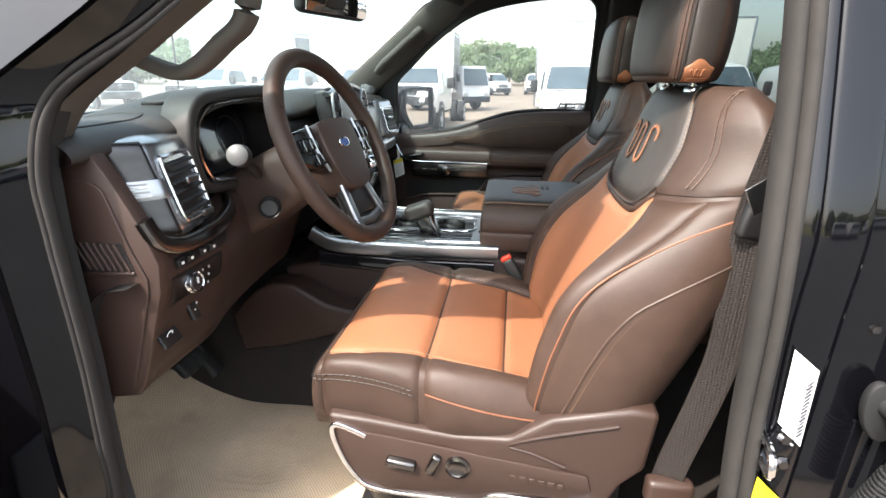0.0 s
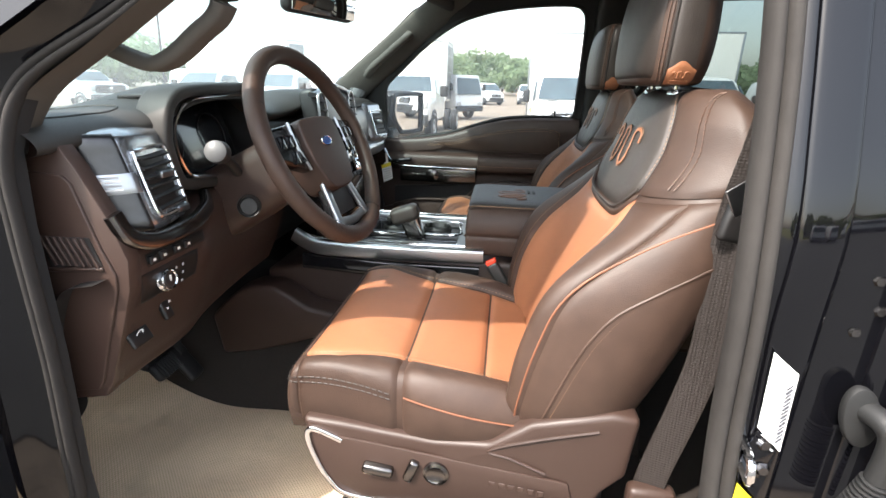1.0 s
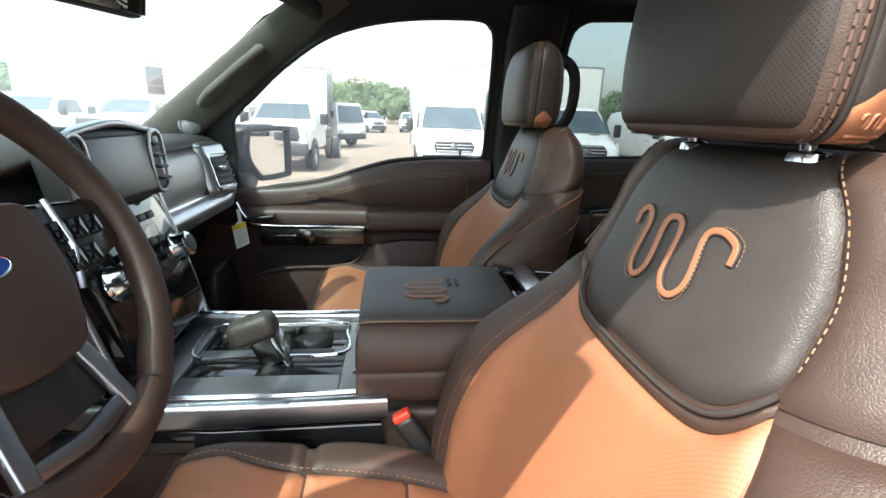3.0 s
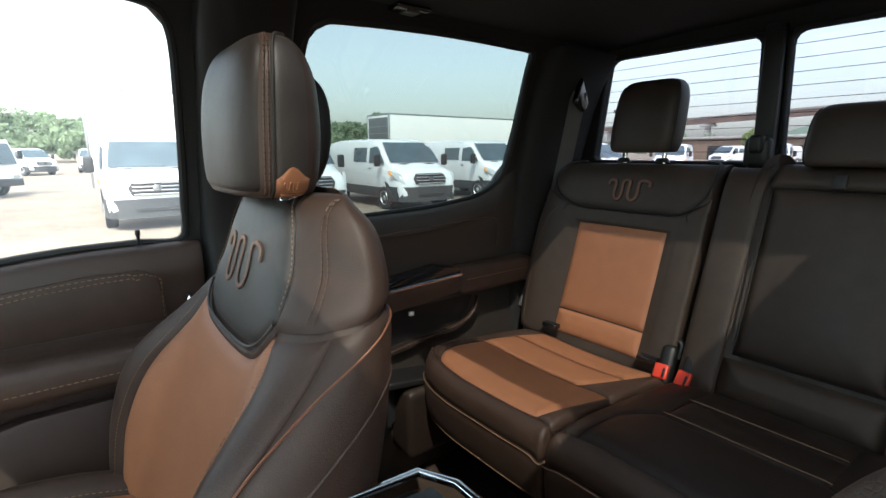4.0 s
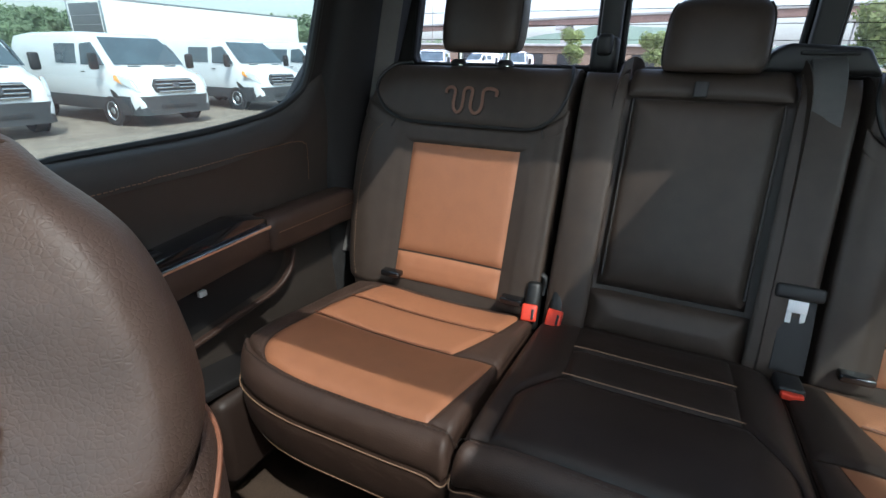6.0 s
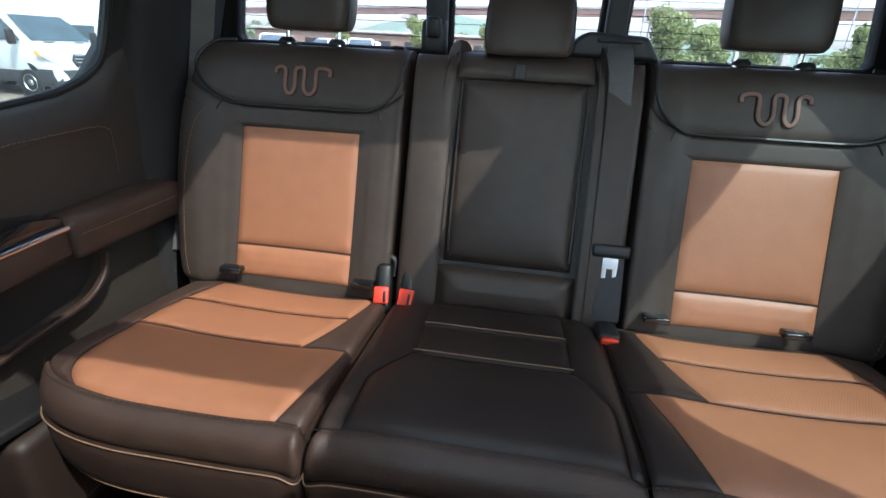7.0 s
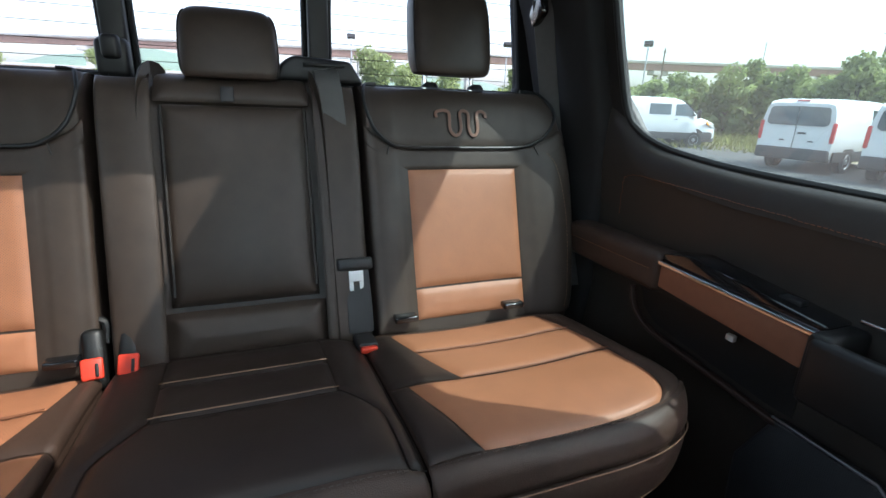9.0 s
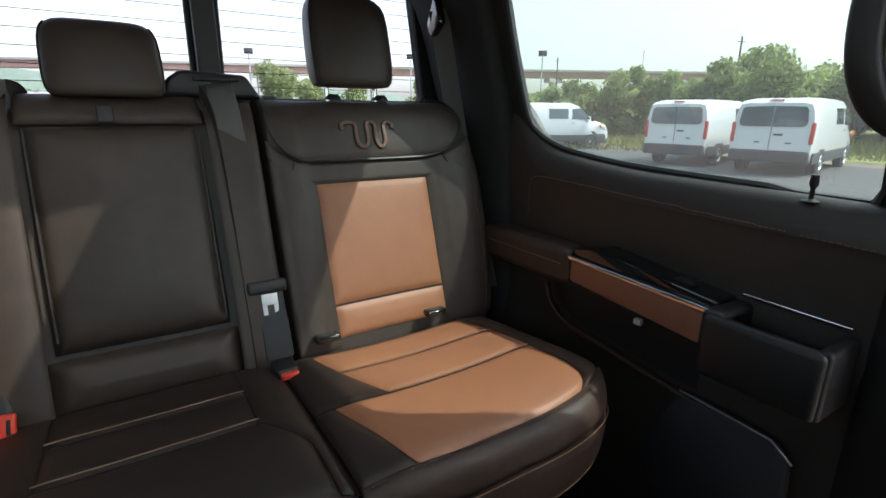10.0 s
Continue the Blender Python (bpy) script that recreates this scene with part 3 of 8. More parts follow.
# floor
flat("floor", join(span(-1.45, 0.22, -0.84, 0.84, 0.54, 0.615, 0.01), span(0.20, 1.34, -0.84, 0.84, 0.54, 0.64, 0.01), rbox((0.5, 1.66, 0.04), (-1.30, 0, 0.79), 0.01, (0, 48, 0))), CARPET, "dark brown carpeted cab floor", "floor", kind="structure")
flat("wall_front", span(-1.50, -1.44, -0.86, 0.86, 0.56, 1.42, 0.01), BLACKP, "black firewall behind the dashboard", "wall", kind="structure")
flat("trim_transmission_tunnel", patch(Net([[(x, y * (0.20 + 0.05 * (z < 0.75)), z) for y, z in ((-1.15, 0.60), (-1.05, 0.70), (-0.95, 0.86), (-0.7, 0.93), (0, 0.95), (0.7, 0.93), (0.95, 0.86), (1.05, 0.70), (1.15, 0.60))] for x in np.linspace(-1.4, 0.2, 5)]), lambda s, t: (s * 8, t * 4), 24, 8, 0, 0.01), CARPET, "dark brown carpeted tunnel under the console", "trim", kind="structure")


# pillar trims and windscreen
def a_pillar(sgn):
    front = [(-1.10, 0.775, 1.44), (-1.00, 0.765, 1.495), (-0.88, 0.755, 1.59), (-0.72, 0.735, 1.715), (-0.56, 0.70, 1.835), (-0.48, 0.68, 1.88)]
    rear = [(-0.88, 0.80, 1.43), (-0.80, 0.795, 1.505), (-0.69, 0.785, 1.59), (-0.55, 0.765, 1.70), (-0.40, 0.74, 1.80), (-0.30, 0.72, 1.85)]
    if sgn < 0:
        rear = [(-0.835, 0.80, 1.43), (-0.790, 0.788, 1.505), (-0.685, 0.778, 1.575), (-0.535, 0.757, 1.68), (-0.390, 0.735, 1.785), (-0.29, 0.72, 1.85)]
    rows = []
    for f, r in zip(front, rear):
        f, r = Vector(f), Vector(r)
        ins = Vector((0, -0.030, 0.0))
        rows.append([f + Vector((0.01, 0.03, 0)), f, f.lerp(r, 0.15) + ins * 0.7, f.lerp(r, 0.5) + ins, f.lerp(r, 0.85) + ins * 0.7, r, r + Vector((0, 0.045, 0))])
    net = Net([[(p.x, sgn * p.y, p.z) for p in row] for row in rows])
    t = flat("trim_a_pillar", patch(net, lambda s, t: (s * 6, t * 5), 24, 30, 0, 0.01, flip=sgn < 0), PILLAR, "dark grey-brown cloth-covered windscreen pillar", "trim", kind="structure")
    h = thing("grab_handle", "dark soft grab handle on the windscreen pillar", "grab handle", "pillar grab handles")
    if sgn > 0:
        pts = [(-0.805, 0.752, 1.565), (-0.765, 0.715, 1.600), (-0.70, 0.700, 1.652), (-0.635, 0.695, 1.705), (-0.610, 0.712, 1.728)]
    else:
        pts = [(-0.775, 0.765, 1.590), (-0.742, 0.738, 1.568), (-0.713, 0.722, 1.553), (-0.686, 0.720, 1.549), (-0.655, 0.720, 1.562), (-0.620, 0.720, 1.588), (-0.588, 0.720, 1.612), (-0.576, 0.720, 1.645), (-0.572, 0.718, 1.71), (-0.580, 0.74, 1.76)]
    part("grip", sweep(crom([(x, sgn * y, z) for x, y, z in pts], 40), rrect(0.034, 0.026, 0.011) if sgn > 0 else rrect(0.042, 0.020, 0.009), up=(0.3, 0, 1)), PILLAR, h)
    return t


a_pillar(1)
a_pillar(-1)
shield = Net([[(-1.34 + 0.12 * (y / 0.76) ** 2, y, 1.43) for y in np.linspace(-0.76, 0.76, 7)], [(-0.99 + 0.11 * (y / 0.76) ** 2, y * 0.96, 1.66) for y in np.linspace(-0.76, 0.76, 7)], [(-0.64 + 0.14 * (y / 0.76) ** 2, y * 0.90, 1.872) for y in np.linspace(-0.76, 0.76, 7)]])
w5 = thing("window_5", "pale green windscreen", "window", kind="structure")
part("pane", patch(shield, lambda s, t: (s * 6, t * 2), 16, 10, 0, 0.01), SHIELD, w5)
flat("bonnet", patch(Net([[(x, y, z - 0.05 * (y / 0.85) ** 4 - (0.02 if abs(y) < 0.45 else 0)) for y in np.linspace(-0.88, 0.88, 9)] for x, z in ((-1.42, 1.40), (-1.8, 1.385), (-2.3, 1.34), (-2.62, 1.27), (-2.70, 1.10), (-2.70, 0.60))]), lambda s, t: (s * 8, t * 5), 30, 24, 0, 0.01), PAINT, "glossy black bonnet of the pickup", "bonnet", kind="structure")
flat("trim_cowl", span(-1.50, -1.18, -0.875, 0.875, 1.36, 1.415, 0.01), BLACKP, "black plastic cowl below the windscreen", "trim", kind="structure")
for y0, rz in ((-0.52, 8), (0.10, 8)):
    w = thing("windscreen_wiper", "black windscreen wiper at rest", "wiper", "windscreen wipers")
    part("arm", rbox((0.03, 0.55, 0.016), (-1.22, y0 + 0.02, 1.452), 0.005, (0, 0, rz)), BLACKP, w)
    part("blade", rbox((0.018, 0.58, 0.022), (-1.19, y0, 1.452), 0.005, (0, 0, 3)), RUBBER, w)

# C pillar and B pillar trims (swept pads inside the walls)
for sgn in (1, -1):
    for name, x0, x1, label in (("trim_c_pillar", 1.02, 1.30, "black padded rear pillar trim"), ("trim_b_pillar", 0.115, 0.292, "dark plastic centre pillar trim")):
        rows = []
        for z in (0.64, 0.90, 1.15, 1.35, 1.45, 1.60, 1.75, 1.87):
            y = side_y(z)
            d = 0.035 if name == "trim_b_pillar" else 0.045
            rows.append([(x0, sgn * (y + 0.01), z), (x0 + 0.012, sgn * (y - d * 0.7), z), (x0 + 0.05, sgn * (y - d), z), ((x0 + x1) / 2, sgn * (y - d - 0.005), z), (x1 - 0.03, sgn * (y - d), z), (x1 - 0.005, sgn * (y - d * 0.7), z), (x1, sgn * (y + 0.01), z)])
        flat(name, patch(Net(rows), lambda s, t: (s * 6, t * 7), 18, 26, 0, 0.01, flip=sgn < 0), BLACKP if name == "trim_b_pillar" else HEADLINER, label, "trim", kind="structure")

# ---- front seats ----


def front_seat(yc, dx, out, label, fx=0.0, inlay=None, hd=0.0, fat=1.0, inner=1.0):
    """A front seat at lateral place yc, moved back by dx; out: +1 or -1 for its outboard side."""
    seat = thing("front_seat", label, "car seat", "front seats", at=(0, 0, 0))

    def at(x, y, z):
        return (x + dx, yc + y, z)

    def profile(z, b, th, mid):
        """Half of the backrest's outline at height z: share of the half width, and depth."""
        hard = [(0, 0.0), (0.38, 0.0), (0.60, -0.22 * b), (0.78, -0.85 * b), (0.92, -1.0 * b), (1.0, -0.45 * b + 0.01), (1.03, 0.35 * th), (0.99, 0.72 * th), (0.84, th), (0.42, 1.03 * th), (0, 1.03 * mid)]
        soft = [(0, 0.0), (0.36, 0.02 * th), (0.57, 0.08 * th), (0.73, 0.19 * th), (0.86, 0.33 * th), (0.95, 0.46 * th), (1.0, 0.58 * th), (0.965, 0.73 * th), (0.82, 0.89 * th), (0.46, 1.0 * th), (0, 1.03 * mid)]
        q = min(1, max(0, (z - 1.25) / 0.16))
        return [(a0 + (a1 - a0) * q, d0 + (d1 - d0) * q) for (a0, d0), (a1, d1) in zip(hard, soft)]

    rows = []
    for z, xf, w, b, th in ((1.000, -0.152, 0.252, 0.040, 0.150), (1.05, -0.140, 0.265, 0.052, 0.160), (1.15, -0.108, 0.274, 0.068, 0.166), (1.25, -0.072, 0.272, 0.062, 0.158), (1.35, -0.036, 0.252, 0.042, 0.165), (1.43, -0.008, 0.234, 0.022, 0.152), (1.49, 0.012, 0.208, 0.008, 0.124), (1.525, 0.032, 0.170, 0.0, 0.080), (1.541, 0.075, 0.130, 0.0, 0.03)):
        q = min(1, max(0, (z - 1.2) / 0.2))
        deep = [th * (1 + (f - 1) * q) for f in ((inner, fat) if out > 0 else (fat, inner))]
        mid = sum(deep) / 2
        row = [at(xf + d, -a * w, z) for a, d in reversed(profile(z, b, deep[0], mid))] + [at(xf + d, a * w, z) for a, d in profile(z, b, deep[1], mid)[1:]]
        rows.append(row)
    back = Net(rows)
    c = 10.0
    yw = 2.15

    def uw(v):
        """Half width of the tan backrest panel."""
        return 2.95 - 0.85 * np.clip((v - 1.6) / 2.6, 0, 1) ** 1.4

    def vb(u):
        return 3.90 + 0.48 * np.clip(np.abs((u - c) / yw), 0, 1) ** 3.6

    def wv(v):
        return np.interp(v, [3.6, 4.2, 4.6, 5.2, 6.0, 7.0, 7.6], [1.8, 1.95, 2.1, 2.2, 2.15, 2.0, 1.9])

    part("back_core", patch(back, lambda s, t: (s * 20, t * 8), 60, 36, 0, 0.01, lift=-0.007, flip=True), BROWN, seat)
    part("backrest_insert", patch(back, lambda s, t: (c + (2 * s - 1) * uw(0.1 + 4.0 * t), 0.1 + t * (vb(c + 2.2 * (2 * s - 1)) - 0.24)), 36, 50, 0.006, 0.012, flip=True, puff=0.004), PERF, seat, "punched tan leather backrest panel")
    def yoke(s, t):
        v0 = 3.95 + 0.48 * np.abs(2 * s - 1) ** 3.6
        v = v0 + t * (7.55 - v0)
        return c + (2 * s - 1) * wv(v), v

    part("upper_yoke", patch(back, yoke, 44, 40, 0.006, 0.012, flip=True, puff=0.003), DARKF, seat, "smooth dark leather upper panel")

    def edge(u):
        return np.where(np.abs(u - c) < yw, vb(u) - 0.12, 4.26 + 0.075 * np.clip(np.abs(u - c) - yw, 0, 6))

    part("yoke_band", patch(back, lambda s, t: (c - yw + 2 * yw * s, vb(c - yw + 2 * yw * s) - 0.13 + 0.13 * t), 40, 6, 0.004, 0.008, flip=True, puff=0.002), BROWN, seat)
    for sg in (-1, 1):
        def roll(s, t, sg=sg):
            f = s if sg > 0 else 1 - s
            v = 0.05 + t * (edge(c + 2.16 + 2.5 * f) - 0.1)
            a = uw(v) + 0.04
            return c + sg * (a + (4.72 - a) * f), v
        part("bolster", patch(back, roll, 24, 50, 0.006, 0.014, flip=True, puff=0.004), BROWN, seat)
        lo, hi = (c + 4.6, c + 8.2) if sg > 0 else (c - 8.2, c - 4.6)
        part("side_panel", patch(back, lambda s, t: (lo + (hi - lo) * s, 0.05 + t * (edge(lo + (hi - lo) * s) - 0.1)), 24, 46, 0.005, 0.014, flip=True, puff=0.002), BROWN, seat)
        def shoulder(s, t, sg=sg):
            f = s if sg > 0 else 1 - s
            v = 4.31 + 0.42 * f + (3.41 - 0.42 * f) * t
            return c + sg * (wv(v) + 0.05 + (8.15 - wv(v)) * f), v
        part("shoulder_panel", patch(back, shoulder, 40, 34, 0.005, 0.012, flip=True, puff=0.003), BROWN, seat, "grained brown leather shoulder with double stitching")
        pu, pv = [4.5, 4.5, 4.5, 4.55, 4.75, 5.4, 6.7, 8.1], [0.1, 1.0, 2.2, 2.9, 3.4, 3.9, 4.3, 4.52]
        part("piping", tube(seam(back, [c + sg * u for u in pu], pv, 60, 0.0002, True), 0.0017, 7), PIPING, seat, "tan leather piping")
        pu, pv = [5.3, 5.35, 5.4, 5.5, 5.8, 6.7, 8.1], [0.1, 1.0, 1.9, 2.4, 2.9, 3.4, 3.8]
        part("piping", tube(seam(back, [c + sg * u for u in pu], pv, 60, 0.0004, True), 0.0028, 7), BROWN, seat, "brown leather piping")
        part("stitching", stitches(seam(back, [c + sg * (u + 0.14) for u in pu], pv, 120, 0.0010, True), 0.0045, 0.0025, 0.0007), THREAD, seat, "tan stitching")
        # double raised stitching that runs over the shoulder
        for o in (0.0, 0.24):
            sv = [4.5, 5.0, 5.6, 6.15, 6.6, 6.95, 7.2]
            su = [wv(v) + o + (8.15 - wv(v)) * f for v, f in zip(sv, (0.24, 0.23, 0.23, 0.26, 0.33, 0.43, 0.56))]
            ln = seam(back, [c + sg * u for u in su], sv, 100, 0.003, True)
            part("stitching", stitches(ln, 0.0062, 0.0020, 0.0012), HTHREAD, seat, "heavy dark stitching")
        part("stitching", stitches(seam(back, [c + sg * (wv(v) + 0.14) for v in (4.6, 5.2, 5.9, 6.6, 7.3)], [4.6, 5.2, 5.9, 6.6, 7.3], 80, 0.003, True), 0.004, 0.003, 0.0007), THREAD, seat, "tan stitching")
        part("stitching", stitches(seam(back, [c + sg * (uw(v) + 0.22) for v in (0.2, 1, 2, 2.8, 3.3, 3.9)], [0.2, 1, 2, 2.8, 3.3, 3.9], 120, 0.003, True), 0.0035, 0.003, 0.0006), THREAD, seat, "tan stitching")
    uu = np.linspace(-yw, yw, 25)
    part("piping", tube(seam(back, list(c + uu), list(vb(c + uu) + 0.01), 60, 0.0015, True), 0.0024, 7), DARKF, seat, "dark leather piping under the upper panel")
    # raised dark strip outlines the inlay, painting the shade of its groove
    part("emblem_recess", sweep(wavy(back, c + 0.0, 5.12, 0.84, 0.46, 110, True, 0.0032), rrect(0.0086, 0.0022, 0.0008), up=(-1, 0, 0.3)), DTHREAD, seat)
    part("emblem", sweep(wavy(back, c + 0.0, 5.12, 0.84, 0.46, 110, True, 0.0040), rrect(0.0060, 0.0024, 0.0008), up=(-1, 0, 0.3)), inlay or ORANGE, seat, "wavy inlaid leather emblem")
    part("stitching", join(*[stitches(wavy(back, c + o, 5.12, 0.84 + w_, 0.46 + w_ * 0.6, 160, True, 0.0050), 0.0022, 0.0016, 0.0005) for o, w_ in ((0.0, 0.11),)]), THREAD, seat, "fine stitching round the emblem")

    # cushion
    rows = []
    for k, (x, z, w, b, dz) in enumerate(((-0.535 + fx, 0.945, 0.225, 0, 0.01), (-0.566 + fx, 0.990, 0.236, 0, 0.050), (-0.574 + fx, 1.034, 0.242, 0, 0.090), (-0.555 + fx, 1.068, 0.247, 0.002, 0.120), (-0.50 + fx, 1.080, 0.250, 0.003, 0.128), (-0.43, 1.073, 0.254, 0.006, 0.122), (-0.34, 1.052, 0.260, 0.018, 0.110), (-0.24, 1.030, 0.258, 0.026, 0.095), (-0.14, 1.008, 0.242, 0.024, 0.07), (-0.04, 0.996, 0.220, 0.02, 0.05))):
        half = [(0, 0.0), (0.42, 0.0), (0.64, 0.25 * b), (0.79, 0.95 * b), (0.91, 0.95 * b), (0.985, 0.1 * b - 0.012), (1.005, -0.5 * dz), (0.975, -dz)]
        rows.append([at(x, -a * w, z + d) for a, d in reversed(half)] + [at(x, a * w, z + d) for a, d in half[1:]])
    cush = Net(rows)
    m = 7.0
    part("cushion_core", patch(cush, lambda s, t: (s * 14, t * 9), 50, 40, 0, 0.01, lift=-0.006, flip=True), BROWN, seat)

    def ui(v):
        return 2.45 + 1.0 * np.clip((5.6 - v) / 1.4, 0, 1) ** 1.5 - 0.4 * np.clip((3.6 - v) / 0.9, 0, 1) ** 3

    for v0, v1, nm in ((2.95, 5.62, "thigh_panel"), (5.66, 7.05, "seat_panel"), (7.09, 8.7, "seat_panel")):
        part(nm, patch(cush, lambda s, t: (m + (2 * s - 1) * ui(v0 + (v1 - v0) * t), v0 + (v1 - v0) * t), 40, 26, 0.006, 0.012, flip=True, puff=0.005), ORANGE if nm == "thigh_panel" else PERF, seat, "tan leather cushion panel")
    part("nose_panel", patch(cush, lambda s, t: (0.1 + 13.8 * s, 0.2 + 2.71 * t), 50, 20, 0.005, 0.012, flip=True, puff=0.003), BROWN, seat)
    for sg in (-1, 1):
        for va, vz, fat, nm in ((2.95, 5.62, 0.003, "thigh_border"), (5.68, 8.9, 0.010, "cushion_bolster")):
            def side(s, t, sg=sg, va=va, vz=vz):
                v = va + (vz - va) * t
                a = ui(v) + 0.05
                f = a + (6.9 - a) * (s if sg > 0 else 1 - s)
                return m + sg * f, v
            part(nm, patch(cush, side, 26, 34, 0.008, 0.012, flip=True, puff=fat), BROWN, seat)
        for o in (0.0, 0.18):
            ring_v = [2.3, 2.75, 3.3, 4.1, 4.9, 5.55]
            part("stitching", stitches(seam(cush, [m + sg * (u + o) for u in (4.6, 5.1, 5.25, 5.3, 5.3, 5.3)], ring_v, 90, 0.0035, True), 0.007, 0.004, 0.0013), DTHREAD, seat, "heavy dark stitching")
        vv = np.linspace(5.75, 8.9, 12)
        part("piping", tube(seam(cush, [m + sg * (5.0 + 0.25 * math.sin((v - 4.6) * 0.7)) for v in vv], list(vv), 50, 0.0095, True), 0.0016, 6), PIPING, seat, "tan piping along the bolster")
        part("stitching", stitches(seam(cush, [m + sg * (ui(v) + 0.12) for v in np.linspace(3.0, 8.5, 12)], list(np.linspace(3.0, 8.5, 12)), 120, 0.002, True), 0.005, 0.004, 0.0008), THREAD, seat, "tan stitching")
    for dv in (2.45, 2.25):
        part("stitching", stitches(seam(cush, list(np.linspace(2.4, 11.6, 13)), [dv] * 13, 160, 0.003, True), 0.007, 0.005, 0.0012), DTHREAD, seat, "heavy dark stitching")
    part("label_tab", sweep(seam(cush, [m - out * 1.6, m - out * 1.6], [3.95, 4.25], 6, 0.006, True), rrect(0.002, 0.001, 0.0004), up=(0, 0, 1)), THREAD, seat, "small pale stitched tab")

    # headrest on two posts
    hz = ((1.549 + hd, 0.80, 0.100), (1.562 + hd, 0.97, 0.124), (1.590, 1.04, 0.132), (1.637, 1.03, 0.133), (1.683, 0.92, 0.130), (1.716, 0.68, 0.114), (1.732, 0.38, 0.080))

    def hpos(z, sx, sy, yy, tx):
        return at(0.026 + tx * sx + 0.04 * (z - 1.64), yy * sy, z)

    cols = ((0, 0.068), (-0.58, 0.060), (-0.91, 0.034), (-1.0, -0.002), (-0.95, -0.030), (-0.62, -0.046), (0, -0.049), (0.62, -0.046), (0.95, -0.030), (1.0, -0.002), (0.91, 0.034), (0.58, 0.060), (0, 0.068))
    rows = [[hpos(1.548 + hd, 0, 0, yy, tx) for yy, tx in cols]] + [[hpos(z, sx, sy, yy, tx) for yy, tx in cols] for z, sx, sy in hz] + [[hpos(1.736, 0, 0, yy, tx) for yy, tx in cols]]
    hr = part("headrest", patch(Net(rows), lambda s, t: (s * 12, t * 8), 52, 40, 0, 0.01), BROWN, seat, "brown leather headrest")
    hn = Net([r[2:11] for r in rows[1:8]])
    part("face_panel", patch(hn, lambda s, t: (2.05 + 3.90 * s, 0.7 + 5.1 * t), 30, 26, 0.004, 0.01, lift=0.003, flip=True), DARKPERF, hr, "punched dark leather headrest face")
    for sg in (-1, 1):
        for o in (0.0, 0.16):
            part("stitching", stitches(seam(hn, [4 + sg * (2.14 + o)] * 6, [0.4, 1.4, 2.4, 3.6, 4.6, 5.7], 90, 0.0022, True), 0.0062, 0.0020, 0.0011), HTHREAD, hr, "heavy stitching down the headrest")
        f0, f1 = (4 + 2.5, 7.8) if sg > 0 else (0.2, 4 - 2.5)
        part("side_panel", patch(hn, lambda s, t: (f0 + (f1 - f0) * s, 0.4 + 5.15 * t), 16, 24, 0.003, 0.008, lift=0.0028, flip=True), DARKF, hr, "dark leather headrest side")
        fe = 4 + sg * 2.46
        part("piping", tube(seam(hn, [fe, fe, fe, fe + sg * 0.15, fe + sg * 0.7, fe + sg * 1.5], [0.4, 2.0, 4.2, 5.1, 5.6, 5.7], 50, 0.003, True), 0.0022, 6), DTHREAD, hr, "dark piping round the headrest side")
        part("patch", patch(hn, lambda s, t: (f0 + (f1 - f0) * s, 0.35 + t * (0.95 + 0.35 * np.sin(np.pi * s) ** 2)), 20, 14, 0.002, 0.005, lift=0.004, flip=True), ORANGE, hr, "tan leather corner patch with an embossed mark")
        part("embossed_mark", tube(wavy(hn, (f0 + f1) / 2, 1.1, 0.32, 0.13, 40, True, 0.0045), 0.0011, 5), ORANGE, hr)
        for k in range(2):
            part("embossed_mark", tube(seam(hn, [(f0 + f1) / 2 - 0.4, (f0 + f1) / 2 + 0.4], [0.82 - 0.15 * k] * 2, 6, 0.0045, True), 0.0011, 5), ORANGE, hr)
    for sg in (-1, 1):
        part("headrest_post", join(tube([at(0.047, sg * 0.068, 1.50), at(0.035, sg * 0.068, 1.60)], 0.006, 10), lathe([(0.0, 0.0), (0.015, 0.0), (0.014, 0.006), (0.007, 0.008)], at(0.045, sg * 0.068, 1.526), n=16)), CHROME, seat, "chrome headrest post")

    # plastic base with its side shields
    part("seat_base", span(-0.50 + dx, 0.0 + dx, yc - 0.20, yc + 0.20, 0.70, 0.96, 0.03), BLACKP, seat)
    part("rail", span(-0.52 + dx, 0.10 + dx, yc - 0.19, yc - 0.13, 0.62, 0.70, 0.008), BLACKP, seat)
    part("rail", span(-0.52 + dx, 0.10 + dx, yc + 0.13, yc + 0.19, 0.62, 0.70, 0.008), BLACKP, seat)
    outline = [(-0.545, 0.955), (-0.46, 0.947), (-0.30, 0.925), (-0.20, 0.935), (-0.13, 0.985), (0.0, 1.015), (0.045, 1.01), (0.035, 0.90), (0.0, 0.865), (-0.03, 0.80), (-0.20, 0.805), (-0.26, 0.785), (-0.44, 0.775), (-0.50, 0.81), (-0.535, 0.90)]
    side_at = lambda a, b, d: (a + dx + 0.004 - 0.066 * (a + 0.545), yc + out * (0.225 + d + 0.016 * min(1, max(0, (a + 0.30) / 0.2))), b + 0.028 + 0.029 * (a + 0.545))
    sh = part("side_shield", prism(outline, side_at, (0, 0.042), 0.010, 3), PLASTIC, seat, "brown plastic seat side shield")
    inner_o = [(-0.528, 0.930), (-0.40, 0.915), (-0.22, 0.895), (-0.06, 0.882), (-0.05, 0.85), (-0.10, 0.83), (-0.20, 0.825), (-0.27, 0.805), (-0.43, 0.797), (-0.49, 0.83)]
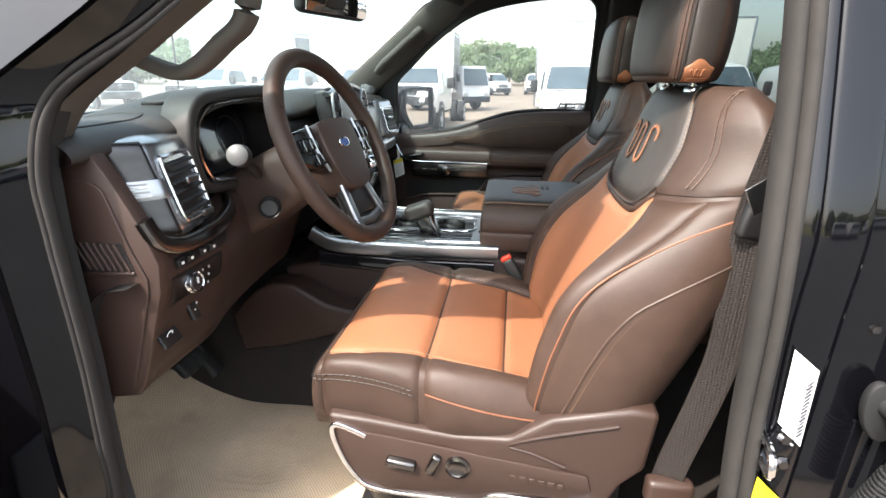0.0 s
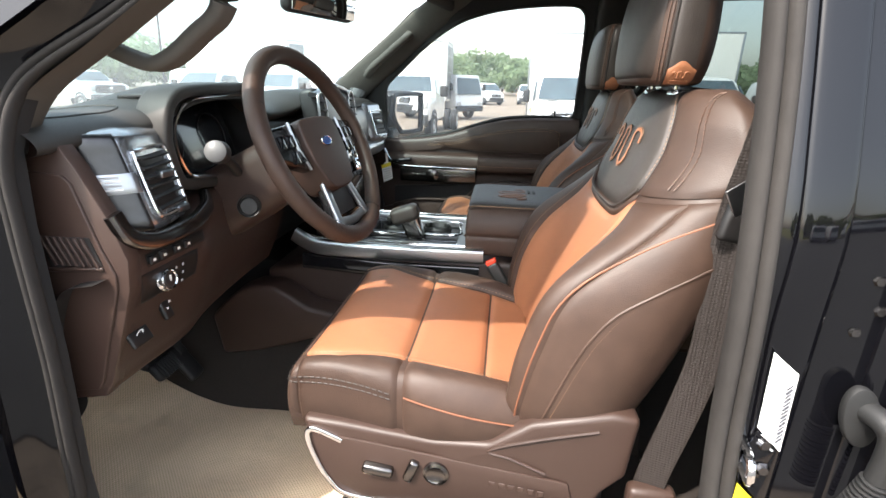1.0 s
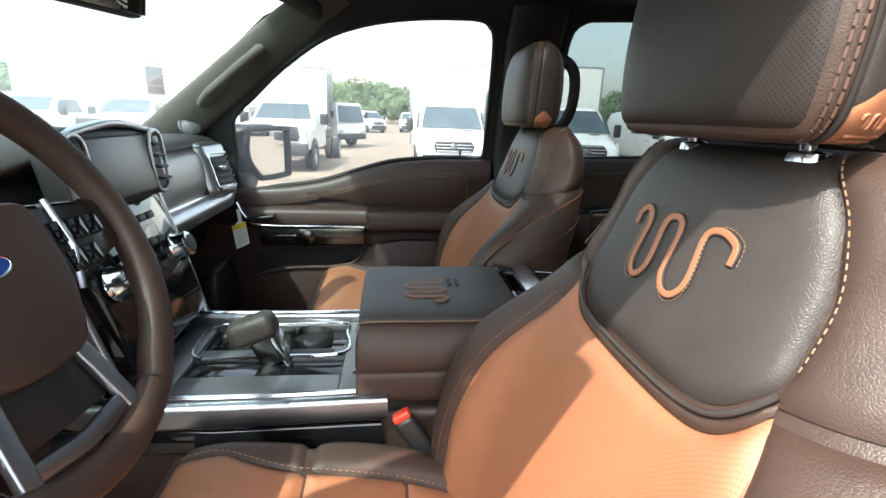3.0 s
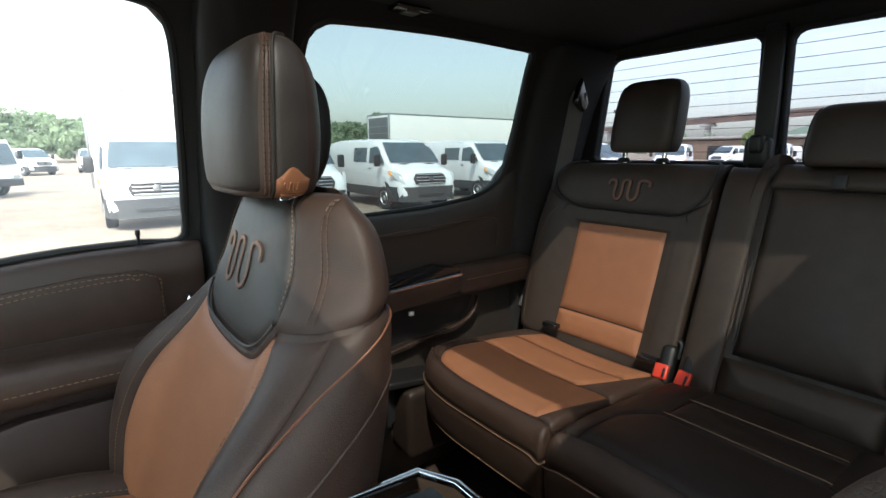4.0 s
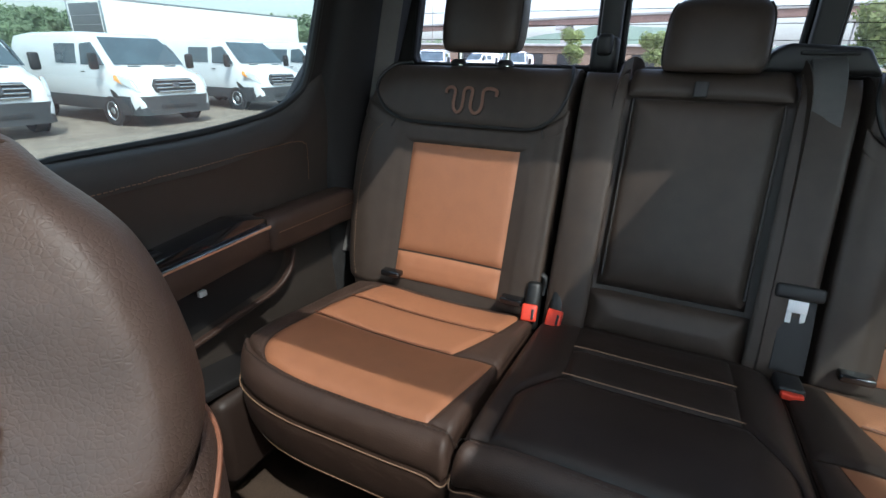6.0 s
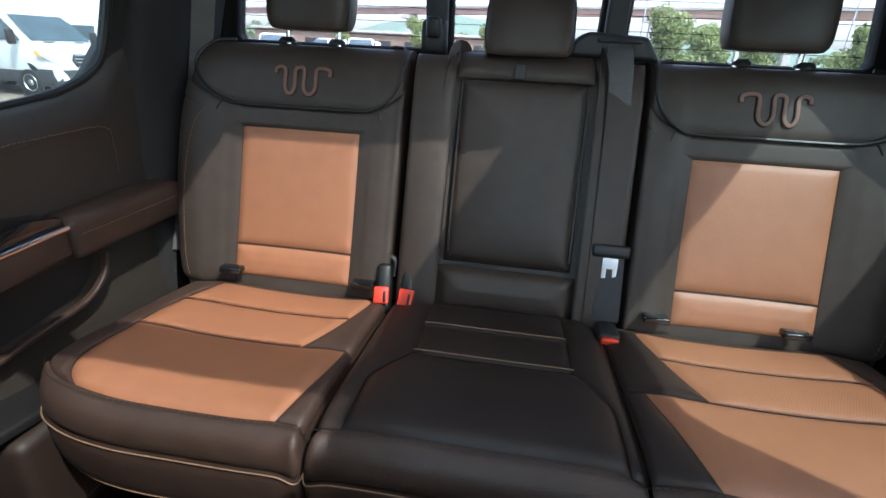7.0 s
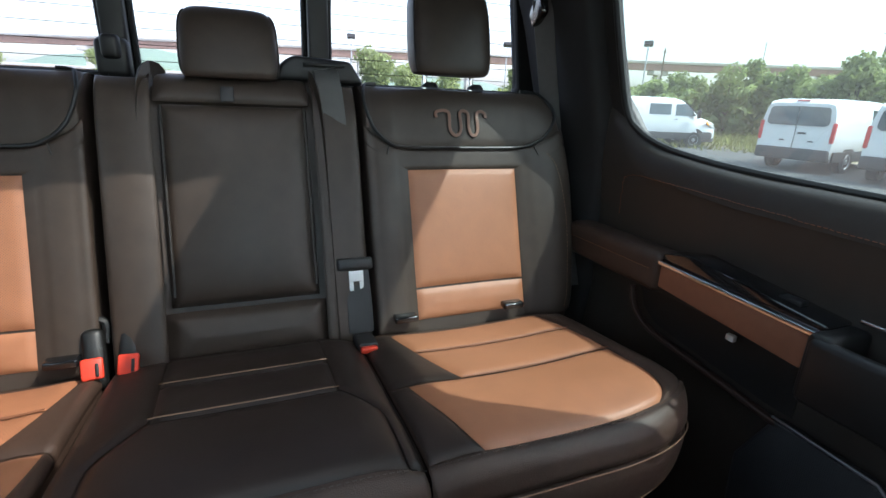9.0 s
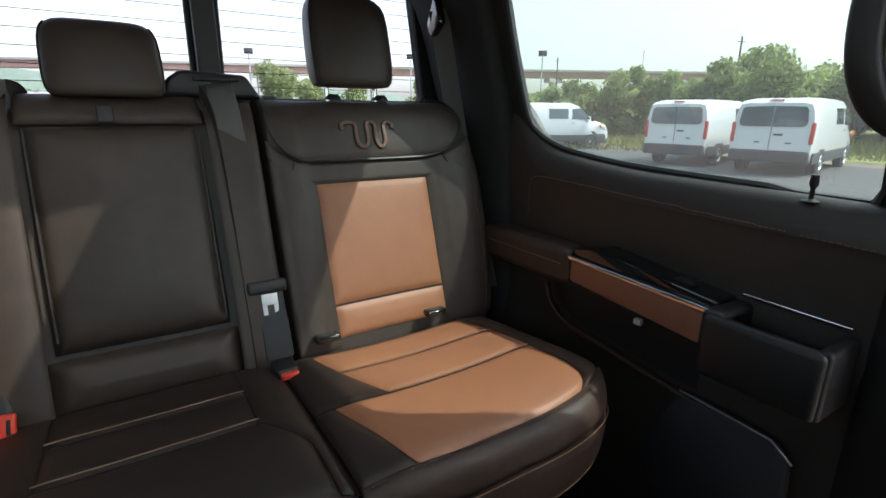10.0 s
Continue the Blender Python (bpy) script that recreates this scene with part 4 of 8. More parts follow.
    part("upper_ridge", sweep(crom([side_at(a, b, 0.042) for a, b in [(-0.10, 0.895), (-0.16, 0.915), (-0.20, 0.925), (-0.13, 0.955), (-0.02, 0.985)]], 24), ring(0.003, 6)), PLASTIC, sh)
    part("chrome_trim", sweep(crom([side_at(a, b, 0.044) for a, b in [(-0.47, 0.915), (-0.528, 0.935), (-0.532, 0.90), (-0.50, 0.83), (-0.45, 0.795), (-0.28, 0.790), (-0.22, 0.812), (-0.14, 0.818), (-0.04, 0.822)]], 60), rrect(0.010, 0.006, 0.002), up=(0, out, 0)), CHROME, sh, "chrome trim line")
    part("recess_panel", prism(inner_o, side_at, (0.040, 0.046), 0.004, 2), PLASTIC, sh)
    part("slide_switch", rbox((0.055, 0.018, 0.020), side_at(-0.40, 0.868, 0.052), 0.006, (0, 6, 0)), SMOKE, sh, "satin seat slide switch")
    part("tilt_switch", rbox((0.018, 0.016, 0.045), side_at(-0.338, 0.872, 0.052), 0.006, (0, 20, 0)), SMOKE, sh, "satin backrest switch")
    part("round_switch", lathe([(0.0, 0.012), (0.014, 0.012), (0.017, 0.014), (0.022, 0.012), (0.022, 0.0)], side_at(-0.292, 0.872, 0.044), (0, out, 0), 28), SMOKE, sh, "round lumbar switch")
    for k in range(6):
        part("embossed_bar", rbox((0.011, 0.002, 0.011), side_at(-0.19 + 0.017 * k, 0.862 - 0.001 * k, 0.0465), 0.001), PLASTIC, sh)
    bk = part("buckle_stalk", rbox((0.032, 0.022, 0.13), at(-0.205, -out * 0.262, 1.04), 0.008, (0, -32, 0)), BLACKP, seat, "black seat belt buckle")
    part("buckle_button", rbox((0.028, 0.018, 0.012), at(-0.240, -out * 0.262, 1.099), 0.003, (0, -32, 0)), RED, bk, "red release button")
    return seat


front_seat(-0.455, 0.022, -1, "brown and tan leather driver seat with dark emblem panel", hd=-0.009, fat=1.22, inner=0.72)
front_seat(0.44, 0.100, 1, "brown and tan leather passenger seat, set further back", 0.02, EMB, -0.016, 0.92, 0.92)

# ---- rear bench ----
BACKLINE = [(0.985, 1.035), (0.998, 1.075), (1.016, 1.125), (1.058, 1.255), (1.098, 1.385), (1.132, 1.490), (1.158, 1.535), (1.195, 1.556), (1.235, 1.548), (1.262, 1.50), (1.27, 1.20)]


def back_net(cols):
    """cols: (y, forward offset) across the backrest; the offset fades towards the top roll."""
    fade = [0.6, 0.9, 1, 1, 0.75, 0.45, 0.3, 0.2, 0.1, 0, 0]
    return Net([[(x - o * f if o > -0.05 else x + (0.08 if k < 7 else 0.02), y, z - (0.012 if o <= -0.05 else 0)) for y, o in cols] for k, ((x, z), f) in enumerate(zip(BACKLINE, fade))])


def outer_backrest(sgn, owner):
    """The outer seat place: tan panel between dark bolsters under a dark yoke."""
    ys = [(0.238, -0.1), (0.243, 0.0), (0.266, 0.012), (0.300, 0.011), (0.338, 0.003), (0.47, 0.0), (0.602, 0.003), (0.642, 0.013), (0.690, 0.022), (0.734, 0.0), (0.742, -0.1)]
    net = back_net([(sgn * y, o) for y, o in ys])
    for k, b in enumerate((-0.015, 0.0, 0.010, 0.022, 0.020, 0.002, -0.018, -0.028, -0.030, -0.030, -0.030)):
        net.p[k, 7:, 1] += sgn * b * np.array([0.4, 0.8, 1.0, 1.0])
    fl = sgn > 0
    flp = {"flip": True} if sgn > 0 else {}

    def P(q, a, b, **k):
        return patch(net, q, a, b, flip=sgn > 0, **k)

    part("backrest_core", P(lambda s, t: (s * 10, t * 10), 40, 44, groove=0, lift=-0.006), DARK, owner)

    def vy(u):
        w = np.clip((np.abs(u - 5) / 4.0 - 0.34) / 0.66, 0, 1)
        return 4.20 + 0.50 * w ** 1.35

    part("backrest_insert", P(lambda s, t: (4.0 + 2.0 * s, 2.12 + t * 1.86), 26, 30, groove=0.004, width=0.010, puff=0.006), PERF, owner, "punched tan leather backrest panel")
    part("lower_insert", P(lambda s, t: (4.0 + 2.0 * s, 0.9 + t * 1.18), 26, 16, groove=0.004, width=0.010, puff=0.007), ORANGE, owner, "tan leather lower backrest panel")
    for lo, hi in ((1.0, 3.99), (6.01, 9.0)):
        part("bolster", P(lambda s, t: (lo + (hi - lo) * s, 0.5 + t * 3.95), 20, 50, groove=0.003, width=0.008, puff=0.003), DARK, owner)
    part("yoke_band", P(lambda s, t: (1.0 + 8 * s, vy(1.0 + 8 * s) - 0.21 + t * 0.35), 50, 10, groove=0.003, width=0.006, puff=0.0, lift=0.001), DARK, owner)
    part("upper_yoke", P(lambda s, t: (1.3 + 7.4 * s, vy(1.3 + 7.4 * s) + 0.16 + t * (6.6 - vy(1.3 + 7.4 * s))), 50, 24, groove=0.005, width=0.010, puff=0.003, lift=0.002), DARK, owner, "smooth dark leather upper panel")
    rim = [(2.6, 6.75), (1.75, 6.6), (1.45, 6.1), (1.38, 5.5), (1.6, 5.0), (2.2, 4.66), (2.9, 4.46), (3.7, 4.38), (5, 4.36), (6.3, 4.38), (7.1, 4.46), (7.8, 4.66), (8.4, 5.0), (8.62, 5.5), (8.55, 6.1), (8.25, 6.6), (7.4, 6.75)]
    part("piping", tube(seam(net, [a for a, b in rim], [b for a, b in rim], 110, 0.0045, sgn > 0), 0.0036, 7), SWITCHP, owner, "black piping round the upper panel")
    for u in (2.75, 7.25):
        part("seam_line", tube(seam(net, [u, u + (0.18 if u < 5 else -0.18)], [vy(np.array(u)) - 0.06, vy(np.array(u)) + 0.14], 8, 0.002, sgn > 0), 0.0016, 5), DTHREAD, owner)
    # dark strip under the inlay stands in for groove shade
    part("emblem_recess", sweep(wavy(net, 5.0, 4.92, 0.42, 0.32, 90, sgn > 0, 0.0056), rrect(0.0105, 0.003, 0.001), up=(-1, 0, 0.3)), DTHREAD, owner)
    part("emblem", sweep(wavy(net, 5.0, 4.92, 0.42, 0.32, 90, sgn > 0, 0.0066), rrect(0.0075, 0.003, 0.001), up=(-1, 0, 0.3)), EMB, owner, "brown wavy inlaid emblem")
    ou = 7.8
    part("stitching", stitches(seam(net, [ou + 0.45, ou + 0.5, ou + 0.5, ou + 0.42, ou + 0.2, ou - 0.2], [0.8, 1.8, 2.8, 3.5, 4.05, 4.3], 120, 0.003, sgn > 0), 0.005, 0.004, 0.0007), THREAD, owner, "tan stitching")
    for y in (0.415, 0.53):
        part("post_collar", lathe([(0.0, 0.012), (0.012, 0.012), (0.018, 0.006), (0.020, 0.0)], (1.19, sgn * y, 1.556), n=18), BLACKP, owner)
    return net


def rear_headrest(y0, wide, z0, z1, posts, label):
    """A rear headrest centred at y0 from z0 to z1."""
    h = thing("rear_headrest", label, "headrest", "rear headrests")
    x0 = 1.185
    zz = [0.0, 0.0, 0.06, 0.22, 0.5, 0.78, 0.93, 1.0, 1.0]
    ss = [0.0, 0.80, 0.95, 1.0, 1.0, 0.97, 0.86, 0.62, 0.0]
    sx = [0.0, 0.7, 0.92, 1.0, 1.0, 0.92, 0.75, 0.5, 0.0]
    prof = ((0, 0.052), (-0.6, 0.052), (-0.92, 0.036), (-1.0, 0.0), (-0.94, -0.036), (-0.62, -0.050), (0, -0.053), (0.62, -0.050), (0.94, -0.036), (1.0, 0.0), (0.92, 0.036), (0.6, 0.052), (0, 0.052))
    rows = [[(x0 + d * b + 0.04 * f, y0 + yy * wide / 2 * a, z0 + (z1 - z0) * f) for yy, d in prof] for f, a, b in zip(zz, ss, sx)]
    body = part("pad", patch(Net(rows), lambda s, t: (s * 12, t * 8), 48, 40, 0, 0.01), DARK, h)
    net = Net([r[3:10] for r in rows[1:8]])
    for sg in (-1, 1):
        part("piping", tube(seam(net, [3 + sg * 2.2] * 6, [0.5, 1, 2, 3.2, 4.4, 5.0], 50, 0.0004, True), 0.0022, 6), DTHREAD, h)
    if posts:
        for y in (-0.058, 0.058):
            part("post", tube([(x0 + 0.005, y0 + y, 1.553), (x0 + 0.006, y0 + y, z0 + 0.02)], 0.0062, 10), CHROME, h, "chrome headrest post")
    return h


small = thing("narrow_rear_seat", "dark and tan leather rear backrest, narrow passenger-side section", "seat back", "rear seat backrests")
outer_backrest(1, small)
large = thing("wide_rear_seat", "dark and tan leather rear backrest, wide section with folding armrest", "seat back", "rear seat backrests")
outer_backrest(-1, large)
mid = back_net([(0.236, -0.1), (0.231, 0.0), (0.205, 0.024), (0.145, 0.026), (0.132, 0.0), (0.0, 0.0), (-0.132, 0.0), (-0.145, 0.012), (-0.19, 0.008), (-0.228, 0.006), (-0.236, -0.02)])
part("backrest_core", patch(mid, lambda s, t: (s * 10, t * 10), 40, 44, 0, 0.01, lift=-0.022), DARK, large)
part("bolster", patch(mid, lambda s, t: (1.0 + 2.75 * s, 0.3 + t * 6.3), 20, 50, 0.005, 0.012, puff=0.004), DARK, large)
part("belt_side_panel", patch(mid, lambda s, t: (6.25 + 3.6 * s, 0.3 + t * 6.3), 20, 50, 0.004, 0.012, puff=0.002), DARK, large)
part("armrest_panel", patch(mid, lambda s, t: (4.0 + 2.0 * s, 2.18 + t * 3.12), 36, 48, 0.018, 0.012, puff=0.020), DARK, large, "dark leather folding armrest, folded up")
for u in (4.07, 5.93):
    part("piping", tube(seam(mid, [u] * 6, [2.35, 2.9, 3.5, 4.1, 4.7, 5.1], 50, 0.010, False), 0.0026, 6), DTHREAD, large)
part("lower_roll", patch(mid, lambda s, t: (3.85 + 2.3 * s, 0.35 + t * 1.75), 26, 24, 0.016, 0.015, puff=0.024), DARK, large, "dark leather roll below the folded armrest")
part("upper_band", patch(mid, lambda s, t: (3.9 + 2.2 * s, 5.32 + t * 1.9), 26, 18, 0.006, 0.010, puff=0.006), DARK, large)
part("pull_strap", rbox((0.005, 0.024, 0.030), (1.132, 0.012, 1.524), 0.002, (0, 20, 0)), BLACKP, large, "short webbing pull strap")
rear_headrest(0.468, 0.185, 1.583, 1.775, True, "dark leather rear headrest on chrome posts")
rear_headrest(-0.460, 0.185, 1.583, 1.775, True, "dark leather rear headrest on chrome posts")
rear_headrest(0.002, 0.180, 1.553, 1.682, False, "low dark leather middle headrest resting on the backrest")

NOSE = [(0.575, 0.905), (0.535, 0.945), (0.522, 0.995), (0.520, 1.045), (0.532, 1.082), (0.565, 1.098), (0.64, 1.098), (0.72, 1.090), (0.81, 1.082), (0.90, 1.072), (0.985, 1.058)]


def cushion_net(cols):
    """cols: (y, rise, front shift) across the cushion; a rise below -0.05 is a side wall."""
    out = []
    for k, (x, z) in enumerate(NOSE):
        out.append([(x + sh * max(0, 1 - max(0, k - 4) / 4), y, z + (r if r > -0.05 else (r if k > 3 else 0)) * (0.4 if k < 5 and r > -0.05 else 1)) for y, r, sh in cols])
    return Net(out)


def tan_cushion(sgn, owner, inner, net, um):
    """Tan panels and seams of an outer rear cushion. net columns run from inner to outer."""
    fl = sgn > 0

    def P(q, a, b, **k):
        return patch(net, q, a, b, flip=fl, **k)

    def left(v):
        front = 1.55 + 0.75 * np.clip((7.25 - v) / 2.4, 0, 1)
        return np.where(v > 7.27, 2.05 + 0.95 * np.clip((9.7 - v) / 2.4, 0, 1) ** 1.4, front)

    def right(v):
        return 6.9 - 0.9 * np.clip((6.0 - v) / 1.2, 0, 1) ** 2.2 - 0.5 * np.clip((v - 7.8) / 2, 0, 1)

    for v0, v1 in ((4.85, 7.25), (7.29, 8.55), (8.59, 9.7)):
        part("cushion_insert", P(lambda s, t: (left(v0 + (v1 - v0) * t) + (right(v0 + (v1 - v0) * t) - left(v0 + (v1 - v0) * t)) * s, v0 + (v1 - v0) * t), 36, 22, groove=0.005, width=0.014, puff=0.004), PERF if v0 > 5 else ORANGE, owner, "tan leather cushion panel")
    for v0, v1 in ((4.85, 7.25), (7.29, 9.75)):
        part("inner_border", P(lambda s, t: (0.9 + (left(v0 + (v1 - v0) * t) - 0.94) * s, v0 + (v1 - v0) * t), 14, 26, groove=0.004, width=0.010, puff=0.003), DARKSEAT if sgn < 0 else BROWN, owner)
    # continuous tubes stand in for the highlights along the panel seams
    for v in (7.27, 8.57):
        ends = [float(left(np.array(v + 0.03))), float(right(np.array(v)))]
        part("stitching", tube(seam(net, [ends[0], sum(ends) / 2, ends[1]], [v] * 3, 30, -0.0005, fl), 0.0010, 5), PIPING, owner)
    part("outer_border", P(lambda s, t: (right(4.85 + 4.9 * t) + 0.04 + (7.9 - right(4.85 + 4.9 * t)) * s, 4.85 + 4.9 * t), 14, 44, groove=0.004, width=0.010, puff=0.003), BROWN, owner)
    part("nose_band", P(lambda s, t: (0.1 + 8.8 * s, 2.95 + 1.85 * t), 60, 12, groove=0.004, width=0.010, puff=0.004), BROWN, owner)
    part("front_skirt", P(lambda s, t: (0.1 + 8.8 * s, 0.1 + 2.8 * t), 50, 12, groove=0.003, width=0.010, puff=0.002), BROWN, owner)
    part("stitching", tube(seam(net, list(np.linspace(0.3, 8.7, 16)), [2.88] * 16, 100, 0.002, fl), 0.0012, 5), THREAD, owner, "tan seam line")
    part("stitching", stitches(seam(net, list(np.linspace(0.9, 7.8, 14)), [4.62] * 14, 160, 0.005, fl), 0.005, 0.004, 0.0008), DTHREAD, owner)
    part("piping", tube(seam(net, list(np.linspace(0.3, 8.7, 16)), [1.0] * 16, 100, 0.002, fl), 0.0012, 5), THREAD, owner, "tan seam line")


rc = thing("bench_seat_cushion", "brown and tan leather rear seat cushion, narrow passenger-side section", "seat cushion", "rear seat cushions")
pn = cushion_net([(0.236, -0.12, 0.02), (0.240, -0.015, 0.0), (0.268, 0.0, 0.0), (0.33, -0.004, 0), (0.42, -0.006, 0), (0.51, -0.004, 0), (0.585, 0.0, 0.01), (0.645, -0.002, 0.035), (0.690, -0.02, 0.085), (0.698, -0.12, 0.12)])
part("cushion_core", patch(pn, lambda s, t: (s * 9, t * 10), 40, 44, 0, 0.01, lift=-0.006, flip=True), BROWN, rc)
tan_cushion(1, rc, 0.24, pn, 9)
rl = thing("bench_seat_cushion", "dark and tan leather rear seat cushion, wide section", "seat cushion", "rear seat cushions")
dn = cushion_net([(-0.196, -0.012, 0.0), (-0.204, -0.004, 0.0), (-0.262, 0.0, 0.0), (-0.33, -0.004, 0), (-0.42, -0.006, 0), (-0.51, -0.004, 0), (-0.585, 0.0, 0.01), (-0.645, -0.002, 0.035), (-0.690, -0.02, 0.085), (-0.698, -0.12, 0.12)])
part("cushion_core", patch(dn, lambda s, t: (s * 9, t * 10), 40, 44, 0, 0.01, lift=-0.006), BROWN, rl)
tan_cushion(-1, rl, 0.2, dn, 9)
cn = cushion_net([(0.232, -0.12, 0.02), (0.226, -0.012, 0.0), (0.195, 0.004, 0.0), (0.135, 0.010, 0), (0.06, 0.010, 0), (0.0, 0.010, 0), (-0.06, 0.010, 0), (-0.12, 0.010, 0), (-0.165, 0.004, 0.0), (-0.196, -0.010, 0.0)])
part("cushion_core", patch(cn, lambda s, t: (s * 9, t * 10), 40, 44, 0, 0.01, lift=-0.006), DARKSEAT, rl)


def mid_l(v):
    return 2.1 + 0.9 * np.clip((v - 6.4) / 1.0, 0, 1) ** 1.2 - 0.1 * np.clip((v - 7.6) / 2, 0, 1)


def mid_r(v):
    return 8.3 - 1.3 * np.clip((v - 6.4) / 1.0, 0, 1) ** 1.2


for v0, v1 in ((4.85, 7.35), (7.39, 8.5), (8.54, 9.7)):
    part("middle_panel", patch(cn, lambda s, t: (mid_l(v0 + (v1 - v0) * t) + (mid_r(v0 + (v1 - v0) * t) - mid_l(v0 + (v1 - v0) * t)) * s, v0 + (v1 - v0) * t), 36, 22, 0.006, 0.010, puff=0.004), DARKSEAT, rl, "smooth dark leather middle seat panel")
# pale tubes paint the highlight lines of the middle panel's seams
for v in (7.37, 8.52):
    part("stitching", tube(seam(cn, [mid_l(v), (mid_l(v) + mid_r(v)) / 2, mid_r(v)], [v] * 3, 30, 0.003, False), 0.0011, 5), THREAD, rl)
part("inner_border", patch(cn, lambda s, t: (0.9 + (mid_l(4.85 + 4.9 * t) - 0.94) * s, 4.85 + 4.9 * t), 14, 44, 0.004, 0.010, puff=0.003), DARKSEAT, rl)
part("outer_border", patch(cn, lambda s, t: (mid_r(4.85 + 4.9 * t) + 0.04 + (9.0 - mid_r(4.85 + 4.9 * t)) * s, 4.85 + 4.9 * t), 14, 44, 0.004, 0.010, puff=0.003), DARKSEAT, rl)
part("nose_band", patch(cn, lambda s, t: (0.1 + 8.9 * s, 2.95 + 1.85 * t), 60, 12, 0.004, 0.010, puff=0.004), BROWN, rl)
part("front_skirt", patch(cn, lambda s, t: (0.1 + 8.9 * s, 0.1 + 2.8 * t), 50, 12, 0.003, 0.010, puff=0.002), BROWN, rl)
part("stitching", tube(seam(cn, list(np.linspace(0.3, 8.9, 16)), [2.88] * 16, 100, 0.002, False), 0.0012, 5), THREAD, rl, "tan seam line")
part("stitching", stitches(seam(cn, list(np.linspace(0.9, 8.9, 14)), [4.62] * 14, 160, 0.005, False), 0.005, 0.004, 0.0008), DTHREAD, rl)

# ---- doors' inner panels ----


def door_panel(name, sgn, cols, label, card):
    """cols: for each x the list of (z, depth inwards from the side wall)."""
    d = thing(name, label, "door", kind="structure")
    net = Net([[(x, sgn * (side_y(min(z, 1.41)) - dep), z) for z, dep in col] for x, col in cols])
    part("door_card", patch(net, lambda s, t: (s * (net.nu - 1), t * (net.nv - 1)), 60, 60, 0, 0.01, flip=sgn < 0), card, d)
    return d, net


def sill(x):
    """Height of the front door's inner sill."""
    return float(np.interp(x, [-0.95, -0.60, -0.47, -0.35, -0.24, -0.12, 0.1], [1.285, 1.298, 1.318, 1.355, 1.387, 1.402, 1.406]))


def front_cols(k=1.0):
    out = []
    for x in (-0.98, -0.85, -0.74, -0.66, -0.55, -0.45, -0.36, -0.30, -0.20, -0.08, 0.04, 0.11):
        s = sill(x)
        arm = float(np.interp(x, [-0.80, -0.70, -0.33, -0.27, 0.06, 0.11], [0.02, 0.055, 0.060, 0.072, 0.072, 0.06]))
        out.append((x, [(s + 0.006, -0.01), (s + 0.004, 0.012), (s - 0.012, 0.024), (s - 0.05, 0.030), ((s + 1.245) / 2 - 0.01, 0.022), (1.250, 0.018), (1.236, arm - 0.01), (1.222, arm), (1.195, arm + 0.002), (1.178, arm - 0.012), (1.165, 0.022), (1.12, 0.018), (1.04, 0.020), (0.95, 0.026), (0.80, 0.03), (0.66, 0.02)]))
    return out


fd, fnet = door_panel("door_1", 1, front_cols(), "dark brown leather-trimmed front passenger door, closed", PLASTIC)


def on_door(net, x, z, lift=0.0):
    """Nearest place on a door net by a small search over its parameters."""
    u, v = np.meshgrid(np.linspace(0, net.nu - 1, 140), np.linspace(0, net.nv - 1, 120))
    p = net(u, v)
    k = np.argmin((p[..., 0] - x) ** 2 + (p[..., 2] - z) ** 2)
    return Vector(p.reshape(-1, 3)[k]) + Vector((0, -math.copysign(lift, p.reshape(-1, 3)[k][1]), 0))


def door_line(net, pts, n, lift):
    return [on_door(net, x, z, lift) for x, z in crom(pts, n)]


def door_pad(net, outline, lift, depth, r=0.006):
    """A raised pad on a door: outline in (x, z)."""
    sg = math.copysign(1, net.p[0][0][1])
    ym = float(np.mean([abs(on_door(net, x, z).y) for x, z in outline]))
    return prism(outline, lambda a, b, c: (a, sg * (ym - c), b), (lift - depth, lift), r, 2)


pad_o = [(-0.52, 1.292), (-0.42, 1.305), (-0.33, 1.330), (-0.22, 1.355), (-0.08, 1.368), (0.0, 1.366), (0.028, 1.35), (0.034, 1.30), (0.034, 1.258), (-0.30, 1.258), (-0.36, 1.262), (-0.40, 1.268), (-0.46, 1.272)]
part("upper_pad", door_pad(fnet, pad_o, 0.012, 0.02), BROWN, fd, "stitched brown leather upper door pad")
part("stitching", stitches(door_line(fnet, [(-0.53, 1.285), (-0.42, 1.298), (-0.33, 1.324), (-0.22, 1.350), (-0.08, 1.364), (0.0, 1.362), (0.026, 1.345), (0.030, 1.262)], 120, 0.026), 0.006, 0.004, 0.0009), THREAD, fd, "tan stitching")
part("stitching", stitches(door_line(fnet, [(-0.54, 1.279), (-0.42, 1.291), (-0.33, 1.317), (-0.22, 1.343), (-0.08, 1.357), (0.0, 1.355)], 120, 0.026), 0.006, 0.004, 0.0009), THREAD, fd, "tan stitching")
part("armrest_pad", span(-0.315, 0.09, 0.715, 0.80, 1.178, 1.240, 0.016), BROWN, fd, "brown leather armrest pad")
part("stitching", stitches([(x, 0.7145, 1.205) for x in np.linspace(-0.305, 0.085, 40)], 0.006, 0.004, 0.0009), THREAD, fd)
grip = part("grip_panel", span(-0.66, -0.318, 0.738, 0.79, 1.122, 1.186, 0.008), SMOKE, fd, "glossy dark grip panel with an embossed mark")
part("chrome_strip", sweep(crom([(-0.742, 0.79, 1.255), (-0.722, 0.775, 1.225), (-0.69, 0.755, 1.200), (-0.64, 0.738, 1.190), (-0.50, 0.736, 1.189), (-0.320, 0.736, 1.188)], 50), rrect(0.012, 0.010, 0.003), up=(0, 0, 1)), CHROME, fd, "chrome strip along the door grip")
